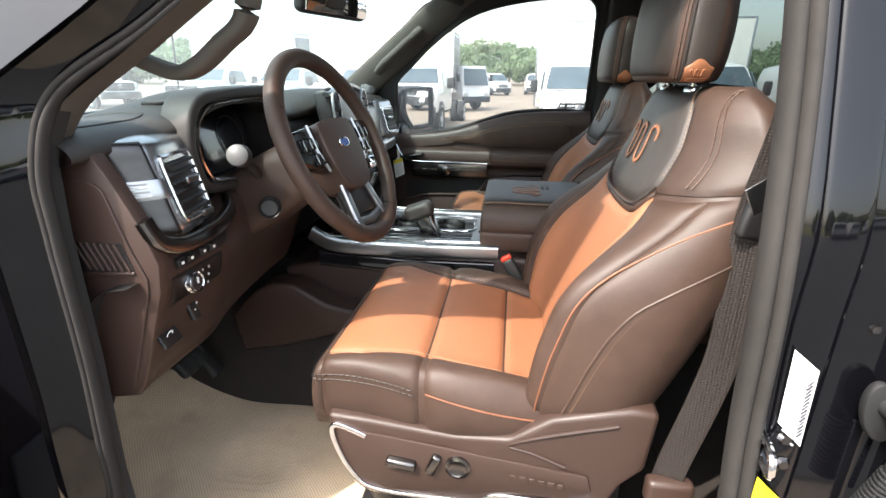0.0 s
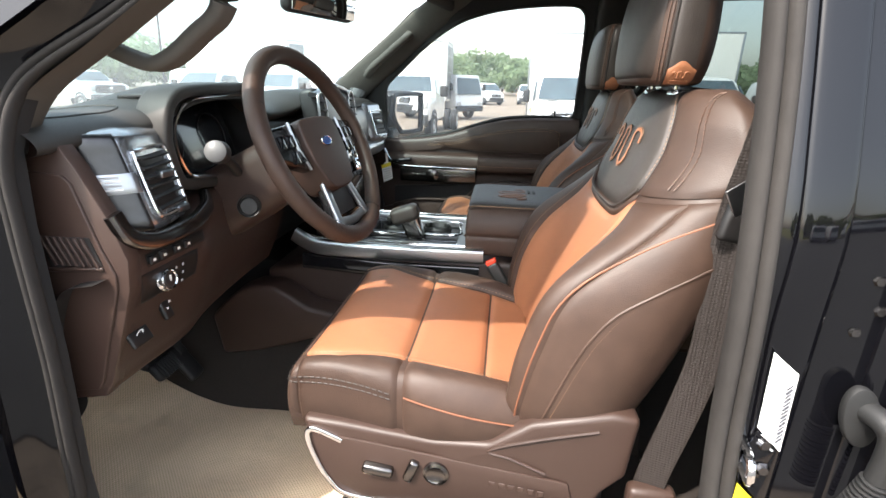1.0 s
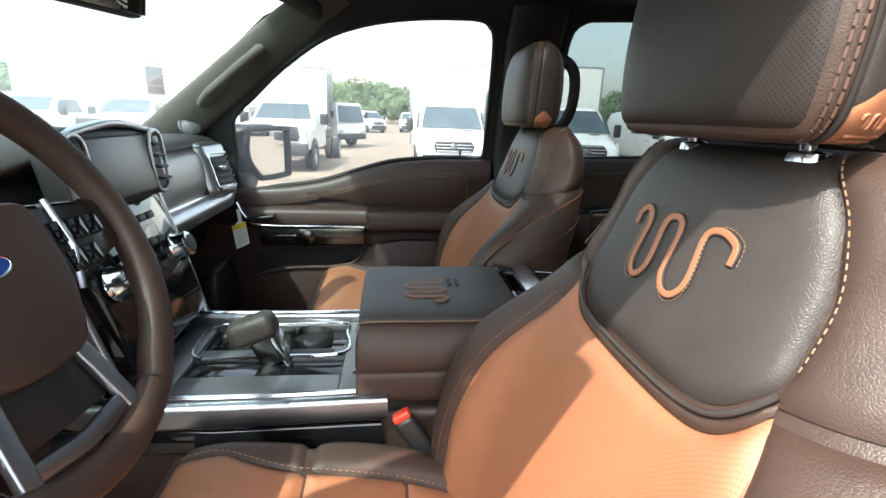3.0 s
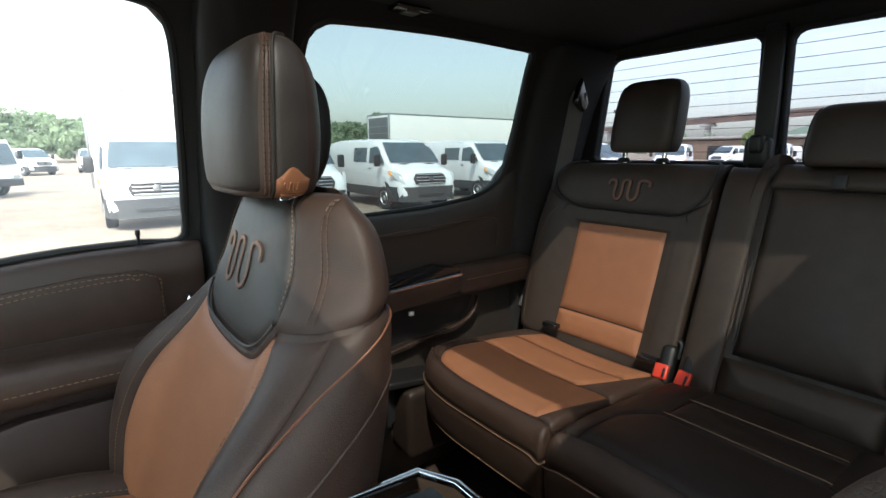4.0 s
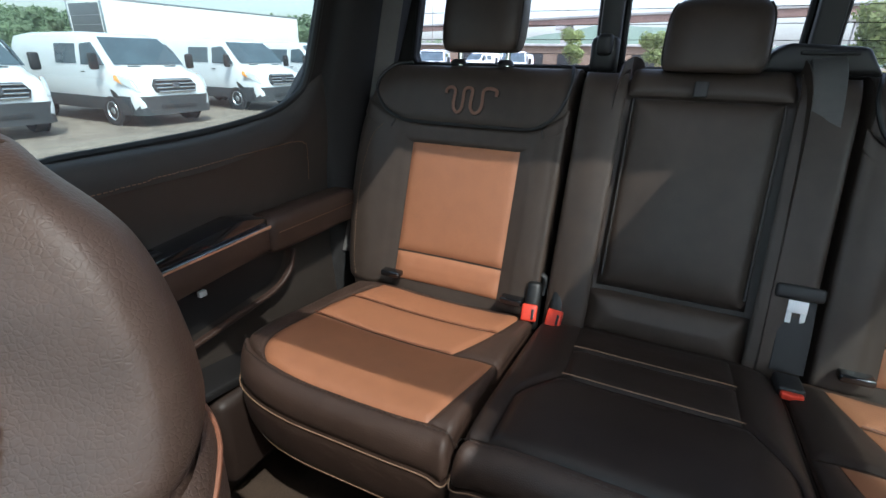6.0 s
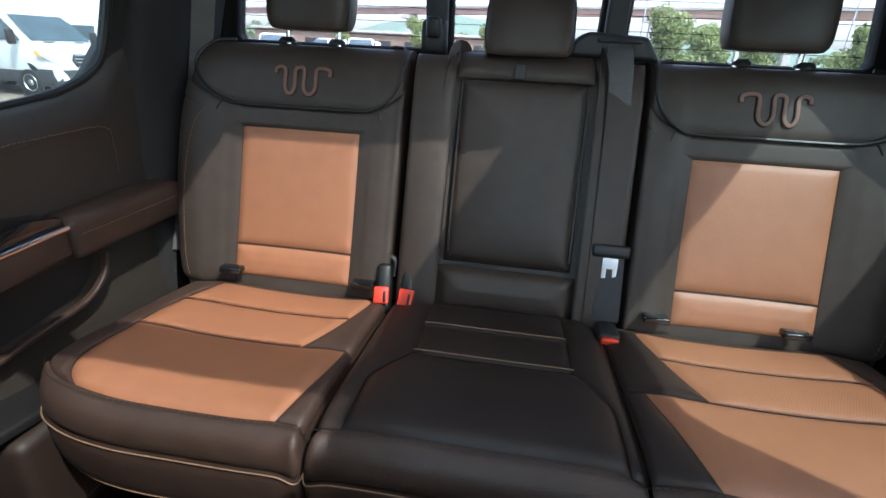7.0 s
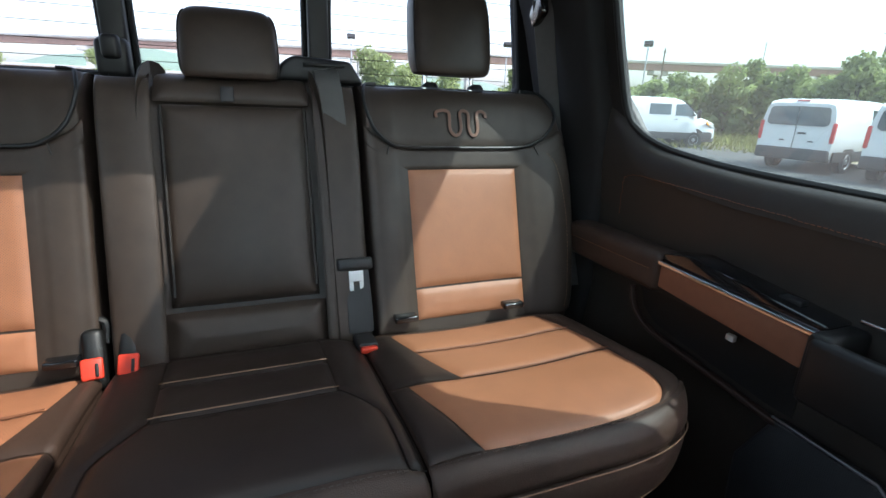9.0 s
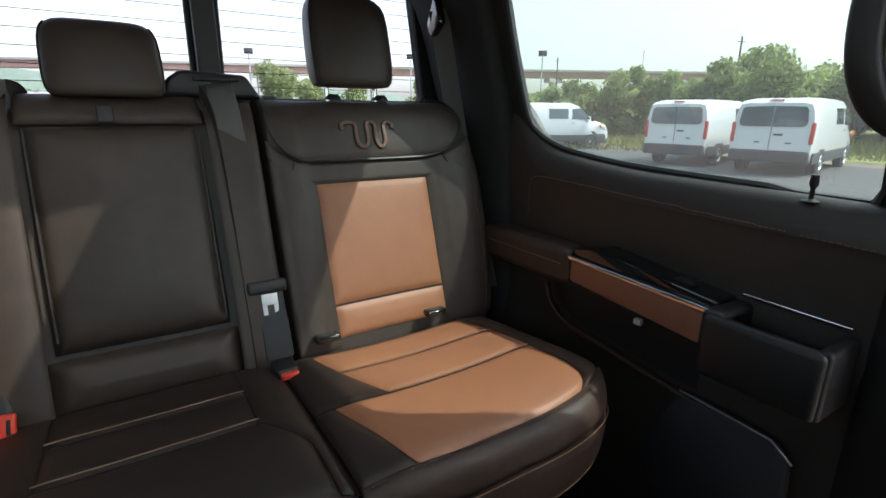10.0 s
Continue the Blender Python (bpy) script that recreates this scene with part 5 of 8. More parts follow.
part("chrome_strip", sweep(crom([(-0.66, 0.79, 1.206), (-0.58, 0.785, 1.210), (-0.475, 0.785, 1.214)], 20), rrect(0.008, 0.008, 0.002), up=(0, 0, 1)), CHROME, fd, "chrome strip")
part("switch_bezel", rbox((0.10, 0.05, 0.014), (-0.66, 0.765, 1.212), 0.005, (0, -8, 0)), PIANO, fd, "gloss black window switch panel")
part("badge", lathe([(0, 0.004), (0.026, 0.003), (0.03, 0.0)], (-0.515, 0.737, 1.152), (0, -1, 0), 28), SMOKE, grip)
for k in range(8):
    part("embossed_bar", rbox((0.010, 0.002, 0.011), (-0.465 + 0.015 * k, 0.7375, 1.153), 0.001), SMOKE, grip)
for k in range(3):
    part("embossed_bar", rbox((0.018, 0.003, 0.006), (-0.595 + 0.024 * k, 0.737, 1.156), 0.001), SMOKE, grip)
part("pocket_opening", prism([(-0.70, 1.085), (-0.33, 1.108), (-0.345, 1.075), (-0.375, 1.050), (-0.44, 1.042), (-0.594, 1.035), (-0.70, 1.008)], lambda a, b, c: (a, 0.812 - c, b), (-0.02, 0.002), 0), BLACKP, fd, "dark map pocket opening")
part("pocket_lip", sweep(crom([(-0.70, 0.785, 1.000), (-0.594, 0.783, 1.030), (-0.44, 0.782, 1.037), (-0.375, 0.782, 1.046), (-0.340, 0.783, 1.072), (-0.318, 0.785, 1.105)], 40), rrect(0.010, 0.016, 0.003), up=(0, -1, 0)), PLASTIC, fd)
part("pocket_wall", prism([(-0.80, 0.97), (-0.594, 1.028), (-0.44, 1.035), (-0.375, 1.044), (-0.340, 1.070), (-0.315, 1.110), (-0.20, 1.13), (0.09, 1.13), (0.09, 0.75), (-0.75, 0.75)], lambda a, b, c: (a, 0.812 - c, b), (0, 0.030), 0.008, 2), PLASTIC, fd)
part("lock_pin", lathe([(0, 0.03), (0.004, 0.029), (0.005, 0.02), (0.003, 0.016), (0.0035, 0.0), (0.010, -0.002)], (0.005, 0.832, 1.412), n=12), BLACKP, fd, "black door lock pin")
part("door_release", rbox((0.012, 0.05, 0.016), (0.075, 0.80, 1.30), 0.004, (0, 25, 0)), CHROME, fd, "chrome door handle lever")


def rear_cols():
    out = []
    for x in (0.235, 0.30, 0.38, 0.47, 0.56, 0.66, 0.76, 0.82, 0.88, 0.94, 0.985, 1.03):
        s = float(np.interp(x, [0.3, 0.66, 0.78, 0.88, 0.945, 0.985, 1.03], [1.413, 1.421, 1.430, 1.446, 1.475, 1.52, 1.56]))
        out.append((x, [(s + 0.006, -0.01), (s + 0.004, 0.014), (s - 0.014, 0.030), (s - 0.05, 0.036), (1.385, 0.032), (1.32, 0.024), (1.255, 0.022), (1.225, 0.024), (1.20, 0.026), (1.165, 0.022), (1.12, 0.018), (1.04, 0.022), (0.95, 0.028), (0.80, 0.03), (0.66, 0.02)]))
    return out


def rear_door(name, sgn, label):
    d, net = door_panel(name, sgn, rear_cols(), label, DARKDOOR)
    Y = lambda y: sgn * y
    part("stitching", stitches(door_line(net, [(0.30, 1.365), (0.446, 1.372), (0.70, 1.384), (0.88, 1.392), (0.938, 1.386), (0.952, 1.36), (0.957, 1.29)], 140, 0.004), 0.006, 0.003, 0.0009), PIPING if sgn < 0 else THREAD, d, "fine contrast stitching")
    part("armrest_pad", join(span(0.762, 1.06, Y(0.745), Y(0.82), 1.180, 1.260, 0.018)), BROWN, d, "brown leather armrest pad")
    part("stitching", stitches([(x, Y(0.7435), 1.228) for x in np.linspace(0.780, 1.05, 34)], 0.006, 0.003, 0.0009), THREAD, d)
    part("switch_tray", prism([(0.46, 1.250), (0.70, 1.276), (0.765, 1.262), (0.765, 1.243), (0.46, 1.230)], lambda a, b, c: (a, Y(0.815 - c), b), (0, 0.058), 0.004, 2), PIANO, d, "gloss black switch tray")
    part("tan_insert", prism([(0.462, 1.230), (0.762, 1.243), (0.762, 1.195), (0.48, 1.172)], lambda a, b, c: (a, Y(0.815 - c), b), (0, 0.062), 0.004, 2), EMBTAN if sgn < 0 else BROWN, d, "leather insert below the chrome strip")
    part("chrome_strip", sweep([(0.462, Y(0.752), 1.233), (0.61, Y(0.752), 1.239), (0.764, Y(0.752), 1.245)], rrect(0.008, 0.009, 0.002), up=(0, 0, 1)), CHROME, d, "chrome strip")
    part("window_switch", rbox((0.035, 0.02, 0.01), (0.53, Y(0.785), 1.258), 0.003), BLACKP, d)
    part("pocket_opening", prism([(0.50, 1.150), (0.80, 1.166), (0.85, 1.166), (0.86, 1.15), (0.84, 1.110), (0.80, 1.085), (0.72, 1.075), (0.58, 1.060), (0.50, 1.05)], lambda a, b, c: (a, Y(0.816 - c), b), (-0.01, 0.002), 0), BLACKP, d, "dark door pocket opening")
    part("pocket_lip", sweep(crom([(0.50, Y(0.79), 1.046), (0.58, Y(0.79), 1.056), (0.72, Y(0.79), 1.071), (0.80, Y(0.79), 1.082), (0.845, Y(0.79), 1.112), (0.862, Y(0.79), 1.155)], 40), rrect(0.010, 0.014, 0.003), up=(0, 1, 0)), PLASTIC, d)
    part("courtesy_light", rbox((0.016, 0.01, 0.012), (0.622, Y(0.80), 1.145), 0.002), WHITEP, d, "small white lamp in the pocket")
    box = part("cup_box", join(span(0.296, 0.316, Y(0.725), Y(0.82), 1.14, 1.243, 0.008), span(0.432, 0.468, Y(0.725), Y(0.82), 1.14, 1.245, 0.010), span(0.300, 0.462, Y(0.718), Y(0.742), 1.14, 1.240, 0.010), span(0.300, 0.462, Y(0.725), Y(0.82), 1.14, 1.19, 0.006)), BLACKP, d, "black open storage box")
    part("chrome_strip", sweep([(0.305, Y(0.800), 1.256), (0.445, Y(0.800), 1.260)], rrect(0.006, 0.006, 0.002), up=(0, 0, 1)), CHROME, d, "chrome strip")
    spk = prism([(0.51, 1.058), (0.365, 1.052), (0.335, 1.03), (0.325, 0.90), (0.335, 0.79), (0.50, 0.79), (0.555, 0.85), (0.56, 0.95)], lambda a, b, c: (a, Y(0.805 - c), b), (0, 0.022), 0.008, 3)
    part("speaker_grille", spk, DSPEAKER, d, "dark perforated speaker grille")
    part("speaker_rim", sweep([(0.512, Y(0.783), 1.060), (0.362, Y(0.783), 1.054), (0.330, Y(0.783), 1.03)], rrect(0.004, 0.004, 0.001), up=(0, 1, 0)), SATIN, d)
    part("lock_pin", lathe([(0, 0.034), (0.005, 0.033), (0.006, 0.02), (0.003, 0.014), (0.0035, 0.0), (0.012, -0.003)], (0.390, Y(0.815), 1.418), n=12), BLACKP, d, "black door lock pin")
    return d


rear_door("door_2", 1, "dark brown rear passenger door panel, closed")
rear_door("door_3", -1, "dark rear driver-side door panel with tan insert, closed")

# open driver door, swung out on its front hinge
od = thing("door_4", "open driver door with brown inner panel and silver speaker grille", "door", kind="structure")
od.matrix_world = pose(-1.035, -0.90, 0, 0, 0, -68)
part("door_shell", prism([(-0.05, 0.58), (1.0, 0.62), (1.06, 1.0), (1.05, 1.40), (-0.04, 1.32)], lambda a, b, c: (a, -c, b), (0.03, 0.12), 0.015, 2), PAINT, od, "glossy black painted door shell")
part("door_card", prism([(0.03, 0.70), (0.98, 0.70), (1.03, 1.0), (1.02, 1.38), (0.04, 1.27)], lambda a, b, c: (a, c - 0.03, b), (0, 0.05), 0.015, 2), PLASTIC, od)
part("speaker_grille", prism([(0.035, 0.76), (0.22, 0.76), (0.25, 0.83), (0.24, 0.95), (0.12, 0.99), (0.055, 0.965)], lambda a, b, c: (a, 0.02 + c, b), (0, 0.012), 0.004, 2), SPEAKER, od, "silver perforated speaker grille")
part("armrest_pad", rbox((0.62, 0.09, 0.07), (0.55, 0.05, 1.17), 0.02), BROWN, od)
part("frame_post", prism([(0.98, 1.38), (1.05, 1.38), (1.02, 1.80), (0.96, 1.80)], lambda a, b, c: (a, -c - 0.01, b), (0.02, 0.06), 0.008, 2), PAINT, od)

# door seals and painted jambs of the doorway
lobe = np.linspace(-0.017, 0.017, 13)
SEAL_SECTION = [(float(a), float(0.007 + 0.009 * abs(math.sin(math.pi * (a / 0.017))) ** 0.6)) for a in lobe] + [(float(a), -float(0.007 + 0.009 * abs(math.sin(math.pi * (a / 0.017))) ** 0.6)) for a in lobe[::-1]]
seal = crom([(x, -(side_y(z) + 0.028), z) for x, z in DOOR_HOLE], 200, True)
flat("trim_door_seal", sweep(seal, SEAL_SECTION, True, up=(0, 1, 0), scales=[float(np.interp(p[0], [-0.83, -0.5, 0.0, 0.06], [0.58, 0.52, 0.95, 1.0])) for p in seal]), SEALRUB, "soft black rubber seal round the doorway", "door seal", kind="structure")
jamb_rows = []
for z in np.linspace(0.60, 1.86, 12):
    y = side_y(z)
    xs = float(np.interp(z, [0.74, 0.95, 1.15, 1.35, 1.60, 1.84], [0.088, 0.094, 0.081, 0.070, 0.068, 0.062]))
    xm = max(0.094, xs + 0.020)
    jamb_rows.append([(xs, -(y + 0.022), z), (xm, -(y + 0.034), z), (xm + 0.004, -(y + 0.030), z), (xm + 0.010, -(y + 0.035), z), (0.140, -(y + 0.036), z), (0.150, -(y + 0.030), z), (0.154, -(y + 0.014), z), (0.168, -(y + 0.010), z), (0.196, -(y + 0.008), z), (0.206, -(y + 0.012), z), (0.214, -(y + 0.030), z), (0.25, -(y + 0.034), z)])
flat("wall_b_pillar", patch(Net(jamb_rows), lambda s, t: (s * 11, t * 11), 44, 40, 0, 0.01, flip=True), PAINT, "glossy black painted centre pillar jamb", "pillar", kind="structure")
flat("wall_rear_door_skin", prism([(0.265, 0.60), (1.30, 0.60), (1.32, 1.40), (0.262, 1.40)], lambda a, b, c: (a, -0.90 - c, b), (0.0, 0.05), 0.012, 2), PAINT, "glossy black painted rear door skin", "door", kind="structure")
jamb = thing("sticker", "white certification label on the black door pillar", "label")
JY = -0.8765
part("label_sheet", prism([(0.103, 1.264), (0.134, 1.239), (0.138, 1.135), (0.107, 1.166)], lambda a, b, c: (a, JY - c, b), (0, 0.001), 0), WHITEP, jamb, smooth=False)
for k in range(12):
    z = 1.242 - 0.0088 * k
    part("print_bar", rbox((0.013 + 0.005 * (k % 3), 0.0008, 0.0022), (0.116 + 0.0004 * k, JY - 0.0016, z - 0.002), 0, (0, 38, 0)), GREYINK, jamb, smooth=False)
for k in range(14):
    part("code_bar", rbox((0.0016 + 0.0008 * (k % 2), 0.0008, 0.009), (0.1285 + 0.0003 * k, JY - 0.0016, 1.222 - 0.0054 * k), 0, (0, 38, 0)), INK, jamb, smooth=False)
st2 = thing("sticker", "yellow and white warning label low on the pillar", "label")
part("label_sheet", prism([(0.102, 1.084), (0.140, 1.048), (0.140, 0.97), (0.100, 0.99)], lambda a, b, c: (a, JY - c, b), (0, 0.001), 0), YELLOW, st2, smooth=False)
part("print_panel", prism([(0.112, 1.052), (0.138, 1.030), (0.138, 0.97), (0.110, 0.98)], lambda a, b, c: (a, JY - 0.0014 - c, b), (0, 0.0008), 0), WHITEP, st2, smooth=False)
sk = thing("door_striker", "chrome door striker bolted to the pillar", "striker")
part("plate", rbox((0.032, 0.004, 0.062), (0.118, -0.872, 1.125), 0.0015, (0, 14, 0)), PAINT, sk)
part("loop", tube([(0.100, -0.870, 1.142), (0.093, -0.905, 1.140), (0.092, -0.912, 1.128), (0.096, -0.905, 1.112), (0.104, -0.870, 1.110)], 0.005, 8, smooth_to=24), CHROME, sk)
for x, z in ((0.121, 1.142), (0.126, 1.106)):
    part("bolt", lathe([(0, 0.006), (0.006, 0.006), (0.008, 0.002), (0.010, 0.0)], (x, -0.873, z), (0, -1, 0), 6), SMOKE, sk)
bt = thing("rubber_boot", "ribbed black rubber cable boot on the pillar", "cable boot")
part("flange", prism([(0.205 + 0.020 * math.cos(q) - 0.007 * math.sin(q), 1.195 + 0.038 * math.sin(q)) for q in np.linspace(0, 2 * math.pi, 24, endpoint=False)], lambda a, b, c: (a, -0.874 - c, b), (0, 0.012), 0.004, 2), RUBBER, bt)
part("elbow", tube([(0.208, -0.880, 1.205), (0.214, -0.902, 1.203), (0.219, -0.911, 1.190), (0.220, -0.912, 1.165), (0.219, -0.911, 1.138)], 0.0125, 14, smooth_to=24), RUBBER, bt)
for k in range(13):
    part("rib", lathe([(0.009, -0.0032), (0.0145, -0.0008), (0.0145, 0.0008), (0.009, 0.0032)], (0.2185 - 0.0009 * k, -0.910 + 0.0012 * k, 1.134 - 0.0062 * k), (0.14, -0.1, 1), 18), RUBBER, bt)
hg = thing("hinge_plate", "black painted rear door hinge with bright bolts", "hinge")
part("leaf", rbox((0.036, 0.016, 0.09), (0.196, -0.850, 1.318), 0.005), PAINT, hg)
for dx, dz in ((0.0, 0.03), (0.010, -0.004), (-0.008, -0.030)):
    part("bolt", lathe([(0, 0.007), (0.005, 0.007), (0.008, 0.0)], (0.194 + dx, -0.858, 1.318 + dz), (0, -1, 0), 6), SMOKE, hg)

# ---- dashboard ----
dash = thing("dashboard", "brown and black dashboard with silver vent pods and chrome trim", "dashboard")


def hood(y):
    return math.exp(-((y + 0.42) / 0.17) ** 4)


def pod(y):
    return math.exp(-((y - 0.06) / 0.15) ** 4)


ys = np.linspace(-0.835, 0.80, 38)
rows = []
for y in ys:
    h, p = hood(y), pod(y)
    e = 0.008 * max(0, (abs(y) - 0.70) / 0.13)
    rows.append([(-1.33, y, 1.415), (-1.12, y, 1.452), (-0.98, y, 1.470 + 0.02 * h + 0.016 * p - e), (-0.88, y, 1.478 + 0.040 * h + 0.030 * p - e), (-0.825 + 0.02 * h + 0.03 * p, y, 1.474 + 0.043 * h + 0.036 * p - e), (-0.795 + 0.025 * h + 0.05 * p, y, 1.460 + 0.043 * h + 0.034 * p - e), (-0.790 + 0.02 * h + 0.05 * p, y, 1.442 + 0.05 * h + 0.034 * p - e), (-0.83, y, 1.425 + 0.072 * h)])
dtop = Net(rows)
part("top_pad", patch(dtop, lambda s, t: (s * 7, t * 37), 40, 150, 0, 0.01, flip=True), DASHTOP, dash, "soft dark dashboard top")
part("seam_line", tube(seam(dtop, [2.0, 3.0, 3.6, 3.8, 3.6, 3.0, 2.0], [4.8, 4.9, 4.7, 3.0, 1.6, 0.9, 0.8], 80, 0.0, True), 0.0018, 5), DTHREAD, dash)
rows = []
for y in ys:
    rows.append([(-0.87, y, 1.455), (-0.80, y, 1.440), (-0.775, y, 1.415), (-0.765, y, 1.36), (-0.765, y, 1.312), (-0.745, y, 1.298), (-0.738, y, 1.278), (-0.750, y, 1.258), (-0.80, y, 1.245), (-0.83, y, 1.20), (-0.87, y, 1.10), (-0.93, y, 1.04), (-1.10, y, 1.02)])
face = Net(rows)
part("lower_face", patch(face, lambda s, t: (7 + s * 5, t * 37), 30, 60, 0, 0.01, flip=True), BLACKP, dash)
part("fascia_panel", patch(face, lambda s, t: (0.3 + s * 3.9, 22.5 + t * 11.5), 16, 40, 0, 0.01, lift=0.004), FASCIA, dash, "brushed grey passenger fascia")
part("fascia_backing", patch(face, lambda s, t: (0.2 + s * 6.9, 13.8 + t * 23.2), 16, 60, 0, 0.01, flip=True), BLACKP, dash)
part("padded_roll", patch(face, lambda s, t: (4.3 + s * 3.2, 21.5 + t * 14.5), 16, 40, 0.003, 0.008, lift=0.006, puff=0.006), SATIN, dash, "satin silver roll along the dashboard")
part("chrome_line", tube(seam(face, [4.18] * 4, [22.6, 26, 30.5, 33.5], 40, 0.006, False), 0.005, 8), CHROME, dash, "chrome line")


def vent_pod(sgn, dx, dy, label):
    """A silver sided vertical air vent at a dashboard end; sgn is its side, dx and dy move it."""
    plan = [(-0.819, 0.779), (-0.797, 0.767), (-0.774, 0.748), (-0.762, 0.730), (-0.761, 0.710), (-0.767, 0.678), (-0.774, 0.648), (-0.782, 0.620), (-0.802, 0.608)]
    rows = []
    for z, k in ((1.458, 0.03), (1.454, 0.010), (1.446, 0.0), (1.42, 0), (1.395, 0), (1.37, 0), (1.34, 0), (1.32, 0), (1.308, 0.006), (1.300, 0.022)):
        rows.append([(x + dx + 0.27 * (1.45 - z) - k, sgn * (y + dy - k * (0.5 if y > 0.7 else -0.5)), z) for x, y in plan])
    net = Net(rows)
    fl = sgn > 0
    v = part("vent_pod", patch(net, lambda s, t: (s * 8, t * 9), 40, 40, 0, 0.01, flip=not fl), SATIN if sgn > 0 else POD, dash, label)
    part("side_band", patch(net, lambda s, t: (0.75 + 1.9 * s + 0.25 * t, 1.5 + 6.2 * t), 16, 30, 0.001, 0.004, lift=0.0025, flip=not fl), BAND, v, "brushed silver side band")
    part("band_split", patch(net, lambda s, t: (0.75 + 2.3 * s, 3.95 + 1.15 * t), 12, 6, 0.001, 0.003, lift=0.0045, flip=not fl), SATIN, v, "bright cross band with flag marks")
    for k in range(4):
        part("flag_bar", sweep(seam(net, [1.1, 2.0], [4.15 + 0.24 * k] * 2, 8, 0.0056, not fl), rrect(0.0008, 0.003, 0.0003), up=(0, 0, 1)), WHITEP if k % 2 else GREYINK, v)
    part("vent_backing", patch(net, lambda s, t: (3.45 + 3.15 * s, 2.9 + 3.7 * t), 20, 20, 0.010, 0.008, lift=0.002, flip=not fl), BLACKP, v)
    loop = [(3.45, 2.95), (3.9, 2.8), (5.3, 2.75), (6.4, 2.8), (6.68, 3.0), (6.72, 4.6), (6.65, 6.2), (6.3, 6.65), (5.2, 6.72), (4.0, 6.66), (3.5, 6.3), (3.4, 4.6)]
    nrm = (not fl)
    q = crom(loop, 70, True)
    part("chrome_ring", tube(net(q[:, 0], q[:, 1]) + net.normal(q[:, 0], q[:, 1]) * (-0.003 if nrm else 0.003), 0.0034, 7, True), CHROME, v, "chrome vent ring")
    for k in range(6):
        a, b = [Vector(net(np.array([u]), np.array([3.2 + 0.56 * k]))[0]) for u in (3.6, 6.5)]
        part("louvre", sweep([a + Vector((0.001, 0, 0)), b + Vector((0.001, 0, 0))], rrect(0.018, 0.004, 0.0015), up=(0.3, 0, 1)), BLACKP, v)
    a = Vector(net(np.array([5.3]), np.array([4.4]))[0])
    part("vent_knob", rbox((0.02, 0.032, 0.011), a + Vector((0.006, 0, 0)), 0.003), SATIN, v)
    a = Vector(net(np.array([5.9]), np.array([6.7]))[0])
    part("vent_wheel", rbox((0.014, 0.03, 0.012), a + Vector((0.003, 0, 0)), 0.004), SATIN, v)
    return v


vent_pod(-1, 0.0, 0.0, "silver sided driver air vent")
part("pod_hook", sweep(crom([(-0.733, -0.799, 1.350), (-0.723, -0.788, 1.315), (-0.714, -0.752, 1.299), (-0.711, -0.70, 1.299), (-0.716, -0.65, 1.302), (-0.735, -0.585, 1.310), (-0.760, -0.545, 1.322)], 50), rrect(0.026, 0.018, 0.007), up=(1, 0, 0.25)), SMOKE, dash, "dark polished trim that hooks under the vent")
vent_pod(1, 0.012, -0.010, "silver sided passenger air vent")

# instrument cluster
cl = part("instrument_display", rbox((0.02, 0.30, 0.16), (-0.870, -0.420, 1.418), 0.008, (0, -14, 0)), SCREEN, dash, "dark instrument screen in a chrome-lined hood")
part("hood_liner", join(rbox((0.08, 0.33, 0.010), (-0.836, -0.42, 1.500), 0.004, (0, -4, 0)), rbox((0.10, 0.022, 0.16), (-0.842, -0.580, 1.415), 0.006), rbox((0.10, 0.012, 0.16), (-0.842, -0.257, 1.415), 0.004), rbox((0.10, 0.33, 0.012), (-0.840, -0.42, 1.335), 0.004, (0, 10, 0))), BLACKP, cl)
BEZEL = [(-0.285, 1.503), (-0.385, 1.503), (-0.500, 1.500), (-0.552, 1.494), (-0.585, 1.474), (-0.602, 1.448), (-0.603, 1.415), (-0.588, 1.380), (-0.566, 1.362), (-0.502, 1.353), (-0.44, 1.348)]
part("chrome_bezel", sweep(crom([(-0.762, y, z) for y, z in BEZEL], 70), ring(0.0030, 6)), CHROME, cl, "chrome bezel line")
part("hood_surround", sweep(crom([(-0.792, y - 0.013 * (y < -0.54), z + (0.012 if z > 1.47 else (0.0 if z > 1.40 else -0.012))) for y, z in BEZEL], 70), rrect(0.022, 0.062, 0.008), up=(1, 0, 0)), DASHTOP, cl, "soft brown hood round the instruments")
for y, r in ((-0.50, 0.045), (-0.345, 0.045)):
    part("gauge", lathe([(r, 0.0), (r + 0.0015, 0.001), (r + 0.003, 0.0)], (-0.857, y, 1.415), (1, 0, 0.25), 30), SWITCHP, cl)

# driver-side end panel and lower trim
endp = [(-1.02, 1.452), (-0.83, 1.456), (-0.790, 1.446), (-0.770, 1.415), (-0.736, 1.345), (-0.717, 1.285), (-0.723, 1.240), (-0.750, 1.165), (-0.785, 1.075), (-0.80, 1.052), (-0.92, 1.03), (-1.0, 1.10)]
ep = part("end_panel", prism(endp, lambda a, b, c: (a, -0.800 - c, b), (-0.02, 0.006), 0.003, 2), PLASTIC, dash, "brown plastic dashboard end panel")
part("raised_panel", prism([(-0.846, 1.408), (-0.790, 1.404), (-0.778, 1.394), (-0.752, 1.300), (-0.737, 1.262), (-0.740, 1.238), (-0.768, 1.160), (-0.797, 1.078), (-0.806, 1.066), (-0.846, 1.060)], lambda a, b, c: (a, -0.806 - c, b), (-0.004, 0.004), 0.002, 2), PLASTIC, ep, smooth=False)
